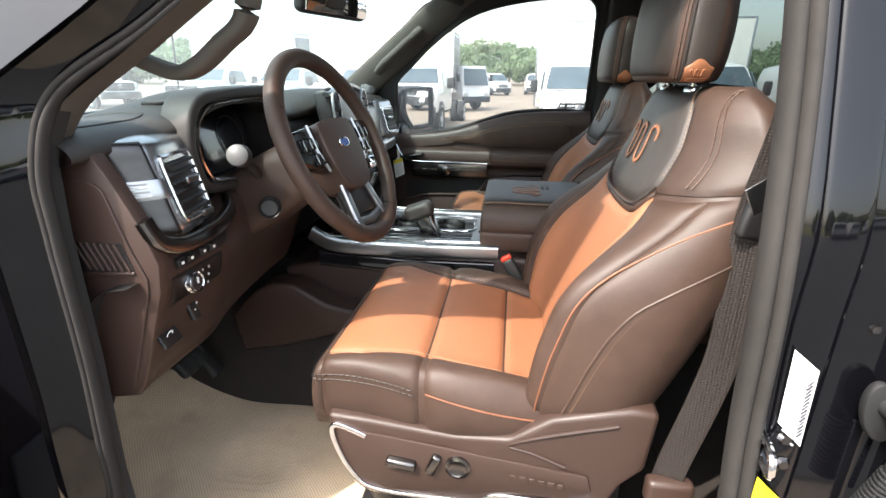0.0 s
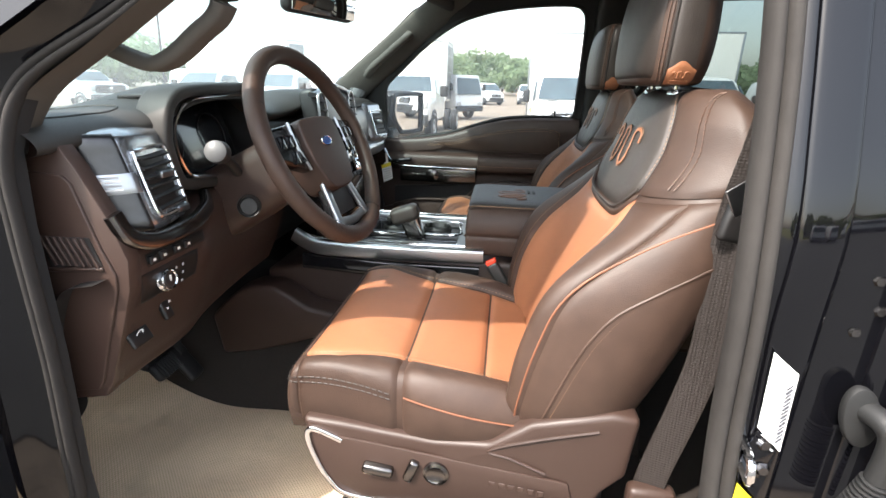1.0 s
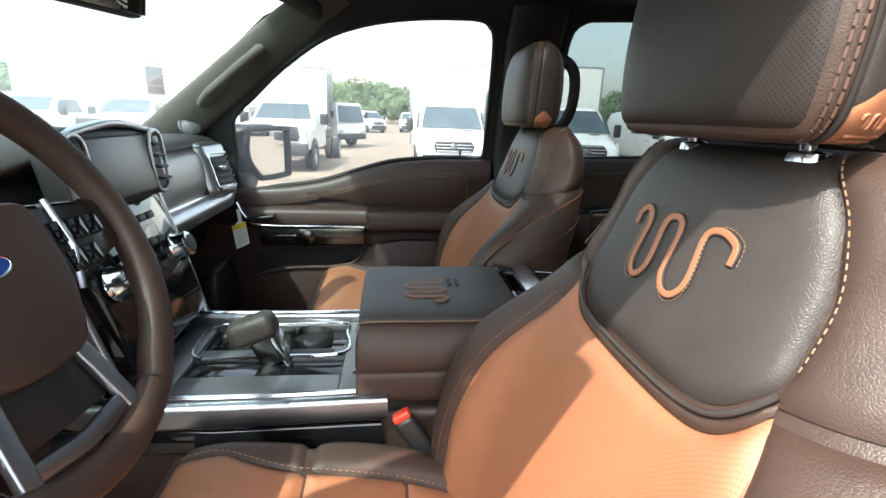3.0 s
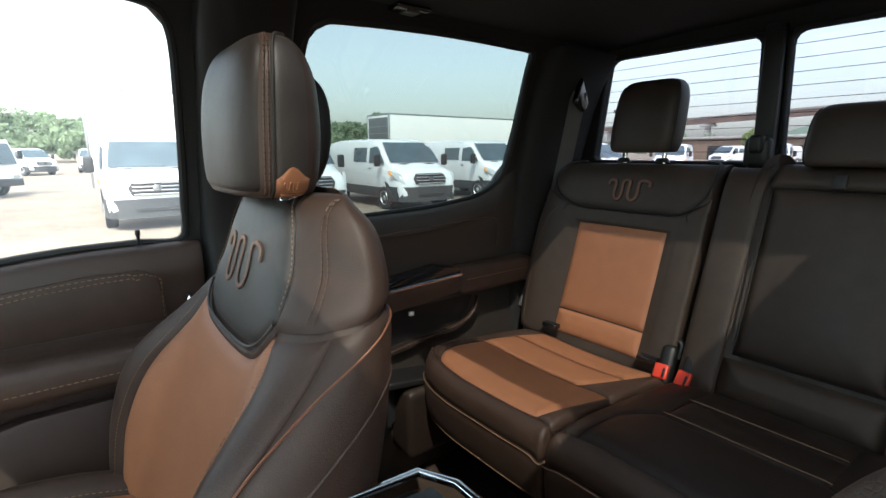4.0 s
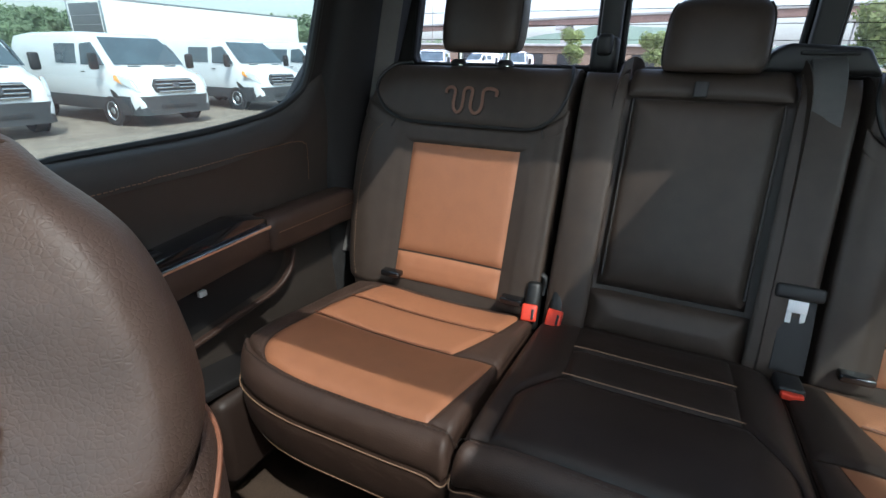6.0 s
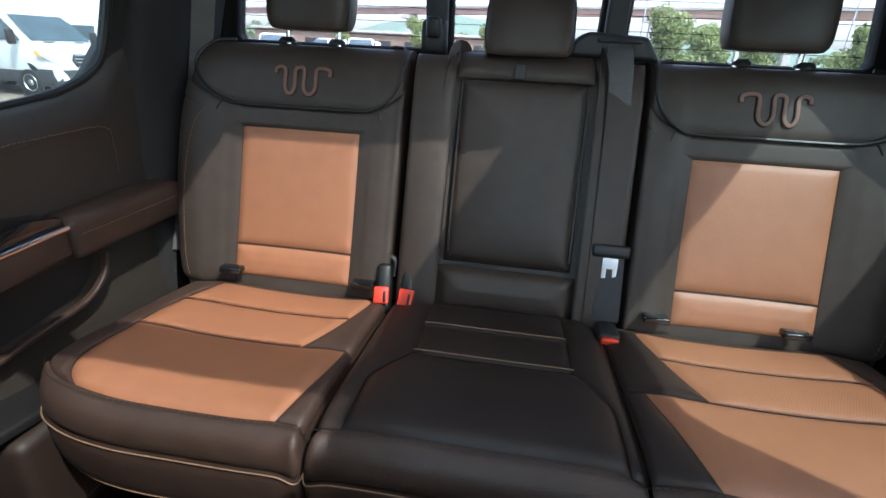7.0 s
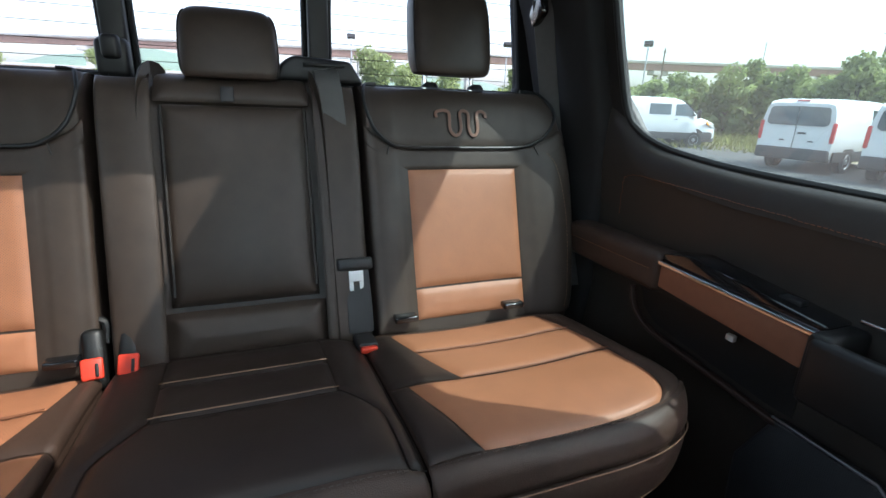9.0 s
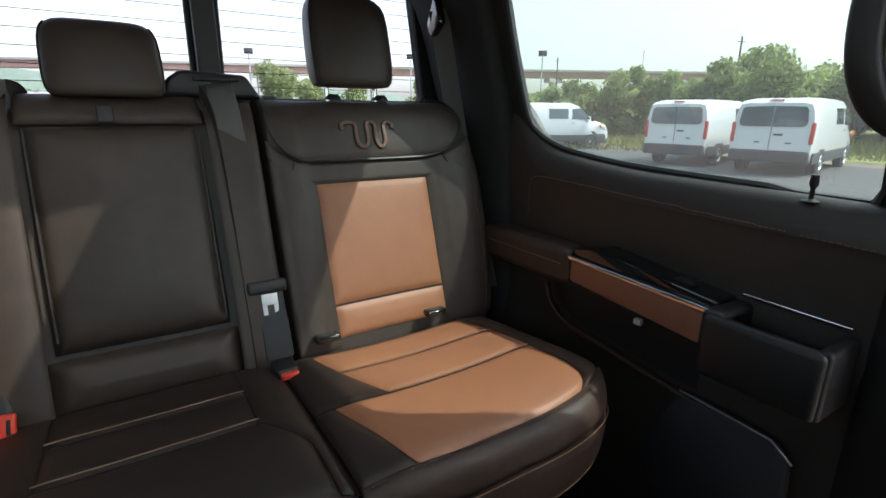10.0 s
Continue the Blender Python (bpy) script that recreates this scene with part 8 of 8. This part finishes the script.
def work_truck(box):
    """A white heavy pickup cab with a bare chassis or a bed. Heads along +x, bumper at x = 0."""
    v = thing("chassis_truck" if box else "pickup_truck", "white chassis cab truck with bare dual rear wheels" if box else "white pickup truck parked on the lot", "truck", "parked trucks")

    def sec(x, top, w, bottom=0.62):
        h = top - bottom
        half = [(w * a, bottom + h * b) for a, b in ((0.94, 0), (1.0, 0.12), (1.0, 0.62), (0.97, 0.88), (0.90, 0.97), (0.70, 1.0))]
        return [(x, y, z) for y, z in half] + [(x, -y, z) for y, z in reversed(half)]

    part("body", loft([sec(-0.02, 1.22, 0.95), sec(-0.10, 1.34, 1.0), sec(-0.5, 1.40, 1.01), (sec(-1.35, 1.44, 1.01))]), WHITE, v, "white bonnet and wings")
    cab = [[(x, y, z) for y, z in [(1.0, 0.62), (1.01, 0.9), (1.0, 1.36), (wt, zt - 0.06), (wt - 0.1, zt), (-wt + 0.1, zt), (-wt, zt - 0.06), (-1.0, 1.36), (-1.01, 0.9), (-1.0, 0.62)]] for x, zt, wt in ((-1.34, 1.46, 0.98), (-1.70, 1.80, 0.86), (-1.95, 1.97, 0.80), (-2.3, 2.02, 0.79), (-2.9, 2.0, 0.79), (-3.05, 1.94, 0.80))]
    part("cab", loft(cab), WHITE, v, "white cab")
    part("windscreen", patch(Net([[(x, y * w, z) for y in (-1, 0, 1)] for x, z, w in ((-1.36, 1.475, 0.86), (-1.66, 1.765, 0.76), (-1.88, 1.935, 0.70))]), lambda s, t: (s * 2, t * 2), 6, 6, 0, 0.01, lift=0.022), VGLASS, v, "pale reflecting windscreen")
    for s in (1, -1):
        part("side_window", prism([(-1.62, 1.42), (-2.85, 1.42), (-2.85, 1.86), (-2.05, 1.88), (-1.80, 1.72)], lambda a, b, c: (a, s * (1.0 - 0.345 * (b - 1.36) + c), b), (-0.03, 0.014), 0), VGLASS, v, "dark side window", smooth=False)
        part("mirror", rbox((0.14, 0.26, 0.34), (-1.55, s * 1.22, 1.50), 0.05), BLACKP, v, "black tow mirror")
        part("headlamp", rbox((0.10, 0.30, 0.26), (-0.04, s * 0.82, 1.12), 0.04), LAMP, v, "clear headlamp")
        part("wheel_flare", lathe([(0.42, 0.0), (0.53, 0.0), (0.53, 0.03), (0.42, 0.03)], (-0.95, s * 1.005, 0.42), (0, s, 0), 32), BUMPER, v, "dark wheel flare")
        arch(v, -0.95, s * 1.008, 0.46)
        wheel(v, -0.95, s * 0.90, 0.40, 0.26)
        wheel(v, -5.0, s * 0.82, 0.40, 0.24)
        if box:
            wheel(v, -5.0, s * 1.10, 0.40, 0.24)
    part("grille", rbox((0.08, 1.42, 0.40), (0.015, 0, 1.10), 0.04), CHASSIS, v, "wide black grille")
    for k in range(3):
        part("grille_bar", rbox((0.05, 1.40, 0.055), (0.05, 0, 0.99 + 0.11 * k), 0.015), BUMPER, v)
    for s in (1, -1):
        part("grille_post", rbox((0.06, 0.07, 0.40), (0.045, s * 0.70, 1.10), 0.02), BUMPER, v)
        part("tow_opening", rbox((0.03, 0.18, 0.09), (0.155, s * 0.55, 0.60), 0.02), CHASSIS, v)
    part("badge", lathe([(0, 0.015), (0.10, 0.010), (0.13, 0)], (0.045, 0, 1.12), (1, 0, 0), 24), CHROME, v)
    part("front_bumper", rbox((0.28, 2.0, 0.34), (0.02, 0, 0.66), 0.06), BUMPER, v, "dark front bumper")
    part("plate", rbox((0.01, 0.32, 0.16), (0.165, 0.0, 0.70), 0.004), SILVER, v)
    if box:
        part("chassis_frame", rbox((3.6, 0.86, 0.22), (-4.6, 0, 0.66), 0.02), CHASSIS, v)
        part("tank", rbox((0.9, 0.5, 0.35), (-3.7, 0.45, 0.60), 0.05), CHASSIS, v)
        part("hose_loop", tube([(-4.2, 0.3, 0.78), (-4.4, 0.4, 1.0), (-4.7, 0.4, 1.0), (-4.9, 0.3, 0.78)], 0.03, 6, smooth_to=16), CHASSIS, v)
    else:
        part("bed", rbox((2.6, 2.0, 0.75), (-4.45, 0, 1.05), 0.06), WHITE, v, "white pickup bed")
    return v


def cabover(length=6.5, top=3.5):
    """A cab-over lorry, with a tall box if length is given. Heads along +x."""
    v = thing("cabover_lorry", "white cab-over lorry with tall box body", "lorry", "parked lorries")
    part("cab", loft([[(x, y, z) for y, z in ((1.0, 0.55), (1.02, 1.2), (0.98, 1.6), (0.86, 2.25), (-0.86, 2.25), (-0.98, 1.6), (-1.02, 1.2), (-1.0, 0.55))] for x in (-1.75, -0.35)] + [[(-0.02 - 0.22 * max(0, z - 1.2), y * 0.97, z - (0.03 if z > 2 else 0)) for y, z in ((1.0, 0.55), (1.02, 1.2), (0.98, 1.6), (0.86, 2.25), (-0.86, 2.25), (-0.98, 1.6), (-1.02, 1.2), (-1.0, 0.55))]]), WHITE, v, "white cab")
    part("windscreen", patch(Net([[(x, y * w, z) for y in (-1, 0, 1)] for x, z, w in ((-0.03, 1.28, 0.88), (-0.12, 1.70, 0.84), (-0.21, 2.10, 0.78))]), lambda s, t: (s * 2, t * 2), 4, 4, 0, 0.01, lift=0.02), VGLASS, v, "dark windscreen")
    for s in (1, -1):
        part("side_window", prism([(-0.42, 1.30), (-1.45, 1.30), (-1.45, 2.05), (-0.55, 2.05)], lambda a, b, c: (a, s * (1.015 - 0.16 * max(0, b - 1.2) + c), b), (-0.02, 0.015), 0), VGLASS, v, "dark side window", smooth=False)
        part("mirror", rbox((0.10, 0.18, 0.36), (-0.15, s * 1.20, 1.65), 0.04), BLACKP, v)
        part("headlamp", rbox((0.06, 0.30, 0.16), (-0.01, s * 0.75, 0.82), 0.03), LAMP, v)
        wheel(v, -1.0, s * 0.88, 0.39, 0.24)
        if length:
            wheel(v, -4.6, s * 0.85, 0.39, 0.26)
    part("front_bumper", rbox((0.16, 1.96, 0.30), (0.0, 0, 0.56), 0.05), BUMPER, v)
    part("chassis_frame", rbox((max(length, 3.0), 0.85, 0.22), (-1.6 - max(length, 3.0) / 2, 0, 0.70), 0.02), CHASSIS, v)
    if length:
        part("box_body", rbox((length, 2.4, top - 0.95), (-1.9 - length / 2, 0, (top + 0.95) / 2), 0.03), BOXWHITE, v, "tall white box body")
        part("roof_rail", rbox((length + 0.02, 2.42, 0.08), (-1.9 - length / 2, 0, top - 0.04), 0.01), SATIN, v)
        for s in (1, -1):
            part("corner_post", rbox((0.07, 0.07, top - 0.95), (-1.9 - length, s * 1.18, (top + 0.95) / 2), 0.01), SATIN, v)
        part("roller_door", rbox((0.02, 2.1, top - 1.25), (-1.9 - length - 0.005, 0, (top + 0.85) / 2), 0.004), SILVER, v, "grey roller door")
        for k in range(6):
            part("door_rib", rbox((0.02, 2.1, 0.02), (-1.9 - length - 0.016, 0, 1.2 + k * (top - 1.5) / 6), 0), SATIN, v)
    return v


def park(x, y, deg):
    return pose(x, y, GROUND, 0, 0, deg)


v0 = van()
v0.matrix_world = park(8.35, 11.25, -93)
for x, y, a in ((12.5, 11.7, -93), (16.6, 12.2, -93), (20.8, 12.6, -93), (-1.3, 49.0, -60), (1.8, 52.5, -95)):
    copy_thing(v0, park(x, y, a))
for x, y, a in ((10.75, -20.35, -80), (7.85, -20.3, -80), (16.9, -19.7, -112), (31.0, 16.0, -160), (35.0, 11.5, -165), (52.0, 22.0, 170), (60.0, 20.0, 175)):
    copy_thing(v0, park(x, y, a))
b0 = van("box")
b0.matrix_world = park(1.50, 12.35, -92)
copy_thing(b0, park(5.0, 11.75, -92))
w0 = work_truck(True)
w0.matrix_world = park(-3.55, 13.6, -92)
w1 = work_truck(False)
w1.matrix_world = park(-9.6, 16.4, -95)
copy_thing(w1, park(-6.6, 17.2, -95))
copy_thing(w1, park(-20.6, 22.5, -20))
copy_thing(w1, park(-13.2, 17.0, -95))
c0 = cabover(0)
c0.matrix_world = park(-2.2, 25.6, -42)
tagged(c0, "white cab-over lorry with bare chassis")
c1 = cabover(7.2, 3.75)
c1.matrix_world = park(-12.3, 24.6, 180)
copy_thing(c1, park(-20.0, 27.5, 165))
c2 = cabover(12.0, 3.75)
c2.matrix_world = park(28.0, 24.0, 0)


# trees and far woods
def leaf_cloud(rng, blobs, n, size):
    """n small leaf quads spread over blobs (x, y, z, r)."""
    pts, faces = [], []
    for _ in range(n):
        bx, by, bz, br = blobs[rng.integers(len(blobs))]
        d = rng.normal(size=3)
        d /= np.linalg.norm(d)
        p = np.array([bx, by, bz]) + d * br * (0.55 + 0.5 * rng.random()) * np.array([1, 1, 0.85])
        a = rng.normal(size=3)
        a -= a.dot(d) * d * 0.6
        a /= np.linalg.norm(a)
        b = np.cross(a, d + 0.5 * rng.normal(size=3))
        b /= np.linalg.norm(b) + 1e-9
        s = size * (0.6 + 0.8 * rng.random())
        o = len(pts)
        pts += [p - a * s, p + b * s * 0.55, p + a * s, p - b * s * 0.55]
        faces.append((o, o + 1, o + 2, o + 3))
    return pts, faces


def tree(x, y, h, seed, wide=0.32, leaves=2600):
    rng = np.random.default_rng(seed)
    t = thing("tree", "leafy green roadside tree", "tree", "trees beyond the lot")
    base = np.array([x, y, GROUND])
    trunk = [base, base + [0.05 * h * rng.normal() * 0.3, 0.02 * h, h * 0.25], base + [0.03 * h, 0.0, h * 0.55]]
    limbs = [tube(crom(trunk, 10), 0.02 * h, 7)]
    blobs = []
    for k in range(9):
        a, f = rng.random() * 6.28, 0.30 + 0.6 * rng.random()
        r = wide * h * (1.05 - 0.75 * f) * rng.random() ** 0.5 * 1.3
        tip = base + [r * math.cos(a), r * math.sin(a), h * f]
        limbs.append(tube(crom([trunk[1], (trunk[1] + tip) / 2 + [0, 0, 0.04 * h], tip], 6), 0.007 * h, 5))
        blobs.append((*tip, h * (0.13 + 0.10 * rng.random())))
    part("trunk", join(*limbs), BARK, t)
    part("crown", leaf_cloud(rng, blobs, leaves, 0.035 * h), LEAF, t, smooth=False)
    return t


def at_az(az, d):
    return math.cos(radians(az)) * d, math.sin(radians(az)) * d


for k, (az, d, h) in enumerate(((-13.6, 40, 5.0), (-17.5, 36, 3.9), (-22, 60, 4.8), (-30, 44, 4.6), (4, 70, 5.2), (-47, 41, 4.3), (-51, 38, 4.2), (-56, 37, 4.6), (-61, 36, 4.8), (-66, 34, 5.0), (-71, 33, 5.4), (-76, 31, 5.6), (-82, 30, 5.5), (-53.5, 46, 5.4), (-64, 44, 6.2), (-73.5, 41, 6.6), (12, 80, 5.5), (20, 85, 5.0))):
    tree(*at_az(az, d), h, 100 + k, 0.40 if az < -44 else 0.34, 2400)

rng = np.random.default_rng(5)


def woods(name, label, az0, az1, d0, d1, rise, n, leaf, per, material):
    """A belt of trees as leaf clumps; rise(az) is the height of its top line in metres."""
    blobs = []
    for _ in range(n):
        az, d = az0 + (az1 - az0) * rng.random(), d0 + (d1 - d0) * rng.random()
        x, y = at_az(az, d)
        top = rise(az) * (0.55 + 0.45 * (d - d0) / (d1 - d0)) * (0.9 + 0.15 * rng.random())
        r = top * (0.16 + 0.16 * rng.random())
        blobs.append((x, y, GROUND + max(r * 0.6, (top - r) * (0.15 + 0.85 * rng.random() ** 0.5)), r))
    return flat(name, leaf_cloud(rng, blobs, n * per, leaf), material, label, "woods", kind="stuff", smooth=False)


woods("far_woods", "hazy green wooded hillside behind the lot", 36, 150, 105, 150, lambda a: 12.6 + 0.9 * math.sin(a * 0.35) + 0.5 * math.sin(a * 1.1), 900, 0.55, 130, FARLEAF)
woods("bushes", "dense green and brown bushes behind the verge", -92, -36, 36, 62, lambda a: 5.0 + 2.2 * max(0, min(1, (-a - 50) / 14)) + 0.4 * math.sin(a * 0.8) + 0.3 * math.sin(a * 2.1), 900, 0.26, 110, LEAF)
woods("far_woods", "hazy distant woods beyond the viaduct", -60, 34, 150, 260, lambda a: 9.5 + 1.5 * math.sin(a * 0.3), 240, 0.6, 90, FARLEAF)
gp, gf = [], []
for _ in range(5000):
    a, d = -84 + 50 * rng.random(), 23.5 + 9 * rng.random()
    x, y = at_az(a, d)
    h, w = 0.25 + 0.5 * rng.random() * (d > 26), 0.03
    t = rng.random() * 6.28
    o = len(gp)
    gp += [(x - w * math.cos(t), y - w * math.sin(t), GROUND), (x + w * math.cos(t), y + w * math.sin(t), GROUND), (x + 0.12 * rng.normal(), y + 0.12 * rng.normal(), GROUND + h)]
    gf.append((o, o + 1, o + 2))
flat("tall_grass", (gp, gf), GRASS, "uneven tufts of dry verge grass", "grass", kind="stuff", smooth=False)
hill = [[(*at_az(a, d), GROUND + z * (0.6 + 0.25 * math.sin(a * 0.21) + 0.22 * math.sin(a * 0.083 + 1.2) + 0.05 * math.sin(a * 0.9))) for a in np.linspace(-100, 20, 61)] for d, z in ((300, 0), (340, 14), (400, 23), (470, 25))]
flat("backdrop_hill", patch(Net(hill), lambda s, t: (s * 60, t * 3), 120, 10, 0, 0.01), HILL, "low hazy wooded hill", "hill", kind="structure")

# viaduct
via = thing("viaduct", "long rust-brown steel viaduct on pale piers", "bridge")
deck = crom([(270, 190, 13.6), (243, 146, 13.6), (190, 30, 13.8), (160, -60, 14.0), (130, -128, 14.0), (80, -220, 14.0)], 60)
part("girder", sweep(deck, rrect(3.0, 2.0, 0.1, 1), up=(0, 0, 1)), RUST, via, "rust-brown girder")
part("parapet", sweep(np.asarray(deck) + np.array([0, 0, 1.45]), rrect(3.6, 0.8, 0.1, 1), up=(0, 0, 1)), CONCRETE, via)
for k in range(2, 58, 5):
    x, y, z = deck[k]
    part("pier", join(rbox((2.0, 2.0, z), (x, y, z / 2 - 1), 0.1), rbox((3.0, 6.0, 1.4), (x, y, z - 1.8), 0.1)), CONCRETE, via)
hall = thing("low_building", "long low brown shed below the viaduct", "building")
part("wall", rbox((14, 60, 3.6), (98, 20, GROUND + 1.8), 0.05), BROWNWALL, hall)
part("roof", rbox((15, 61, 0.4), (98, 20, GROUND + 3.8), 0.05), CONCRETE, hall)
for k in range(9):
    part("bay_door", rbox((0.2, 3.6, 2.4), (90.95, -5 + 6.2 * k, GROUND + 1.2), 0.02), CHASSIS if k % 3 else SATIN, hall)
for az, d, h in ((-11.3, 72, 8.8), (-28.3, 74, 8.9), (-42.8, 70, 8.9), (33, 120, 10)):
    x, y = at_az(az, d)
    lp_ = thing("street_lamp", "tall floodlight pole with a square head", "lamp", "lot lamps")
    part("pole", tube([(x, y, GROUND), (x, y, h)], 0.09, 8), SATIN, lp_)
    part("head", rbox((0.6, 1.1, 0.55), (x, y, h + 0.2), 0.05, (0, 20, az)), CHASSIS, lp_)
for az, d, h in ((-44.5, 80, 9.6), (-61.8, 60, 9.0), (-53.2, 160, 19.0), (27, 200, 19.0)):
    x, y = at_az(az, d)
    up_ = thing("utility_pole", "weathered utility pole with a crossarm", "pole", "utility poles")
    part("pole", tube([(x, y, GROUND), (x + 0.012 * h, y, h)], 0.09, 8), BARK, up_)
    part("crossarm", rbox((0.08, 1.3, 0.08), (x + 0.011 * h, y, h - 0.5), 0.02, (0, 0, az + 55)), BARK, up_)
# antenna of the pickup
an = thing("aerial", "thin black rod aerial on the wing", "aerial")
part("rod", tube([(-1.66, 0.62, 1.38), (-1.62, 0.62, 2.25)], 0.004, 6), CHASSIS, an)


# the pickup's own wheels, sills and cargo bed
for x, y in ((-1.95, 0.80), (-1.95, -0.80), (2.05, 0.80), (2.05, -0.80)):
    w = thing("truck_wheel", "black road tyre on a grey alloy wheel under the pickup", "wheel", "pickup wheels")
    sg = 1 if y > 0 else -1
    part("tyre", lathe([(0.25, -0.13), (0.36, -0.135), (0.405, -0.11), (0.415, 0.0), (0.405, 0.11), (0.36, 0.135), (0.25, 0.13)], (x, y, GROUND + 0.415), (0, 1, 0), 40), TYRE, w)
    part("rim", lathe([(0.0, 0.06), (0.08, 0.07), (0.20, 0.05), (0.25, 0.12), (0.26, 0.12)], (x, y, GROUND + 0.415), (0, sg, 0), 40), RIM, w)
for sg in (1, -1):
    flat("body_sill", span(-1.45, 1.40, sg * 0.80, sg * 0.905, 0.24, 0.59, 0.03), PAINT, "glossy black rocker panel below the doors", "body side", kind="structure")
flat("underbody", span(-2.60, 3.20, -0.62, 0.62, 0.26, 0.55, 0.03), CHASSIS, "black ladder frame under the pickup", "underbody", kind="structure")
bed = thing("cargo_bed", "black painted open cargo bed of the pickup", "cargo bed", kind="structure")
for y in (0.88, -0.88):
    part("bed_side", span(1.45, 3.25, y - 0.06, y + 0.06, 0.55, 1.28, 0.03), PAINT, bed)
part("bed_floor", span(1.45, 3.25, -0.82, 0.82, 0.55, 0.66, 0.01), BLACKP, bed)
part("tailgate", span(3.18, 3.26, -0.82, 0.82, 0.60, 1.28, 0.02), PAINT, bed)
part("bed_front", span(1.45, 1.50, -0.82, 0.82, 0.60, 1.28, 0.01), PAINT, bed)
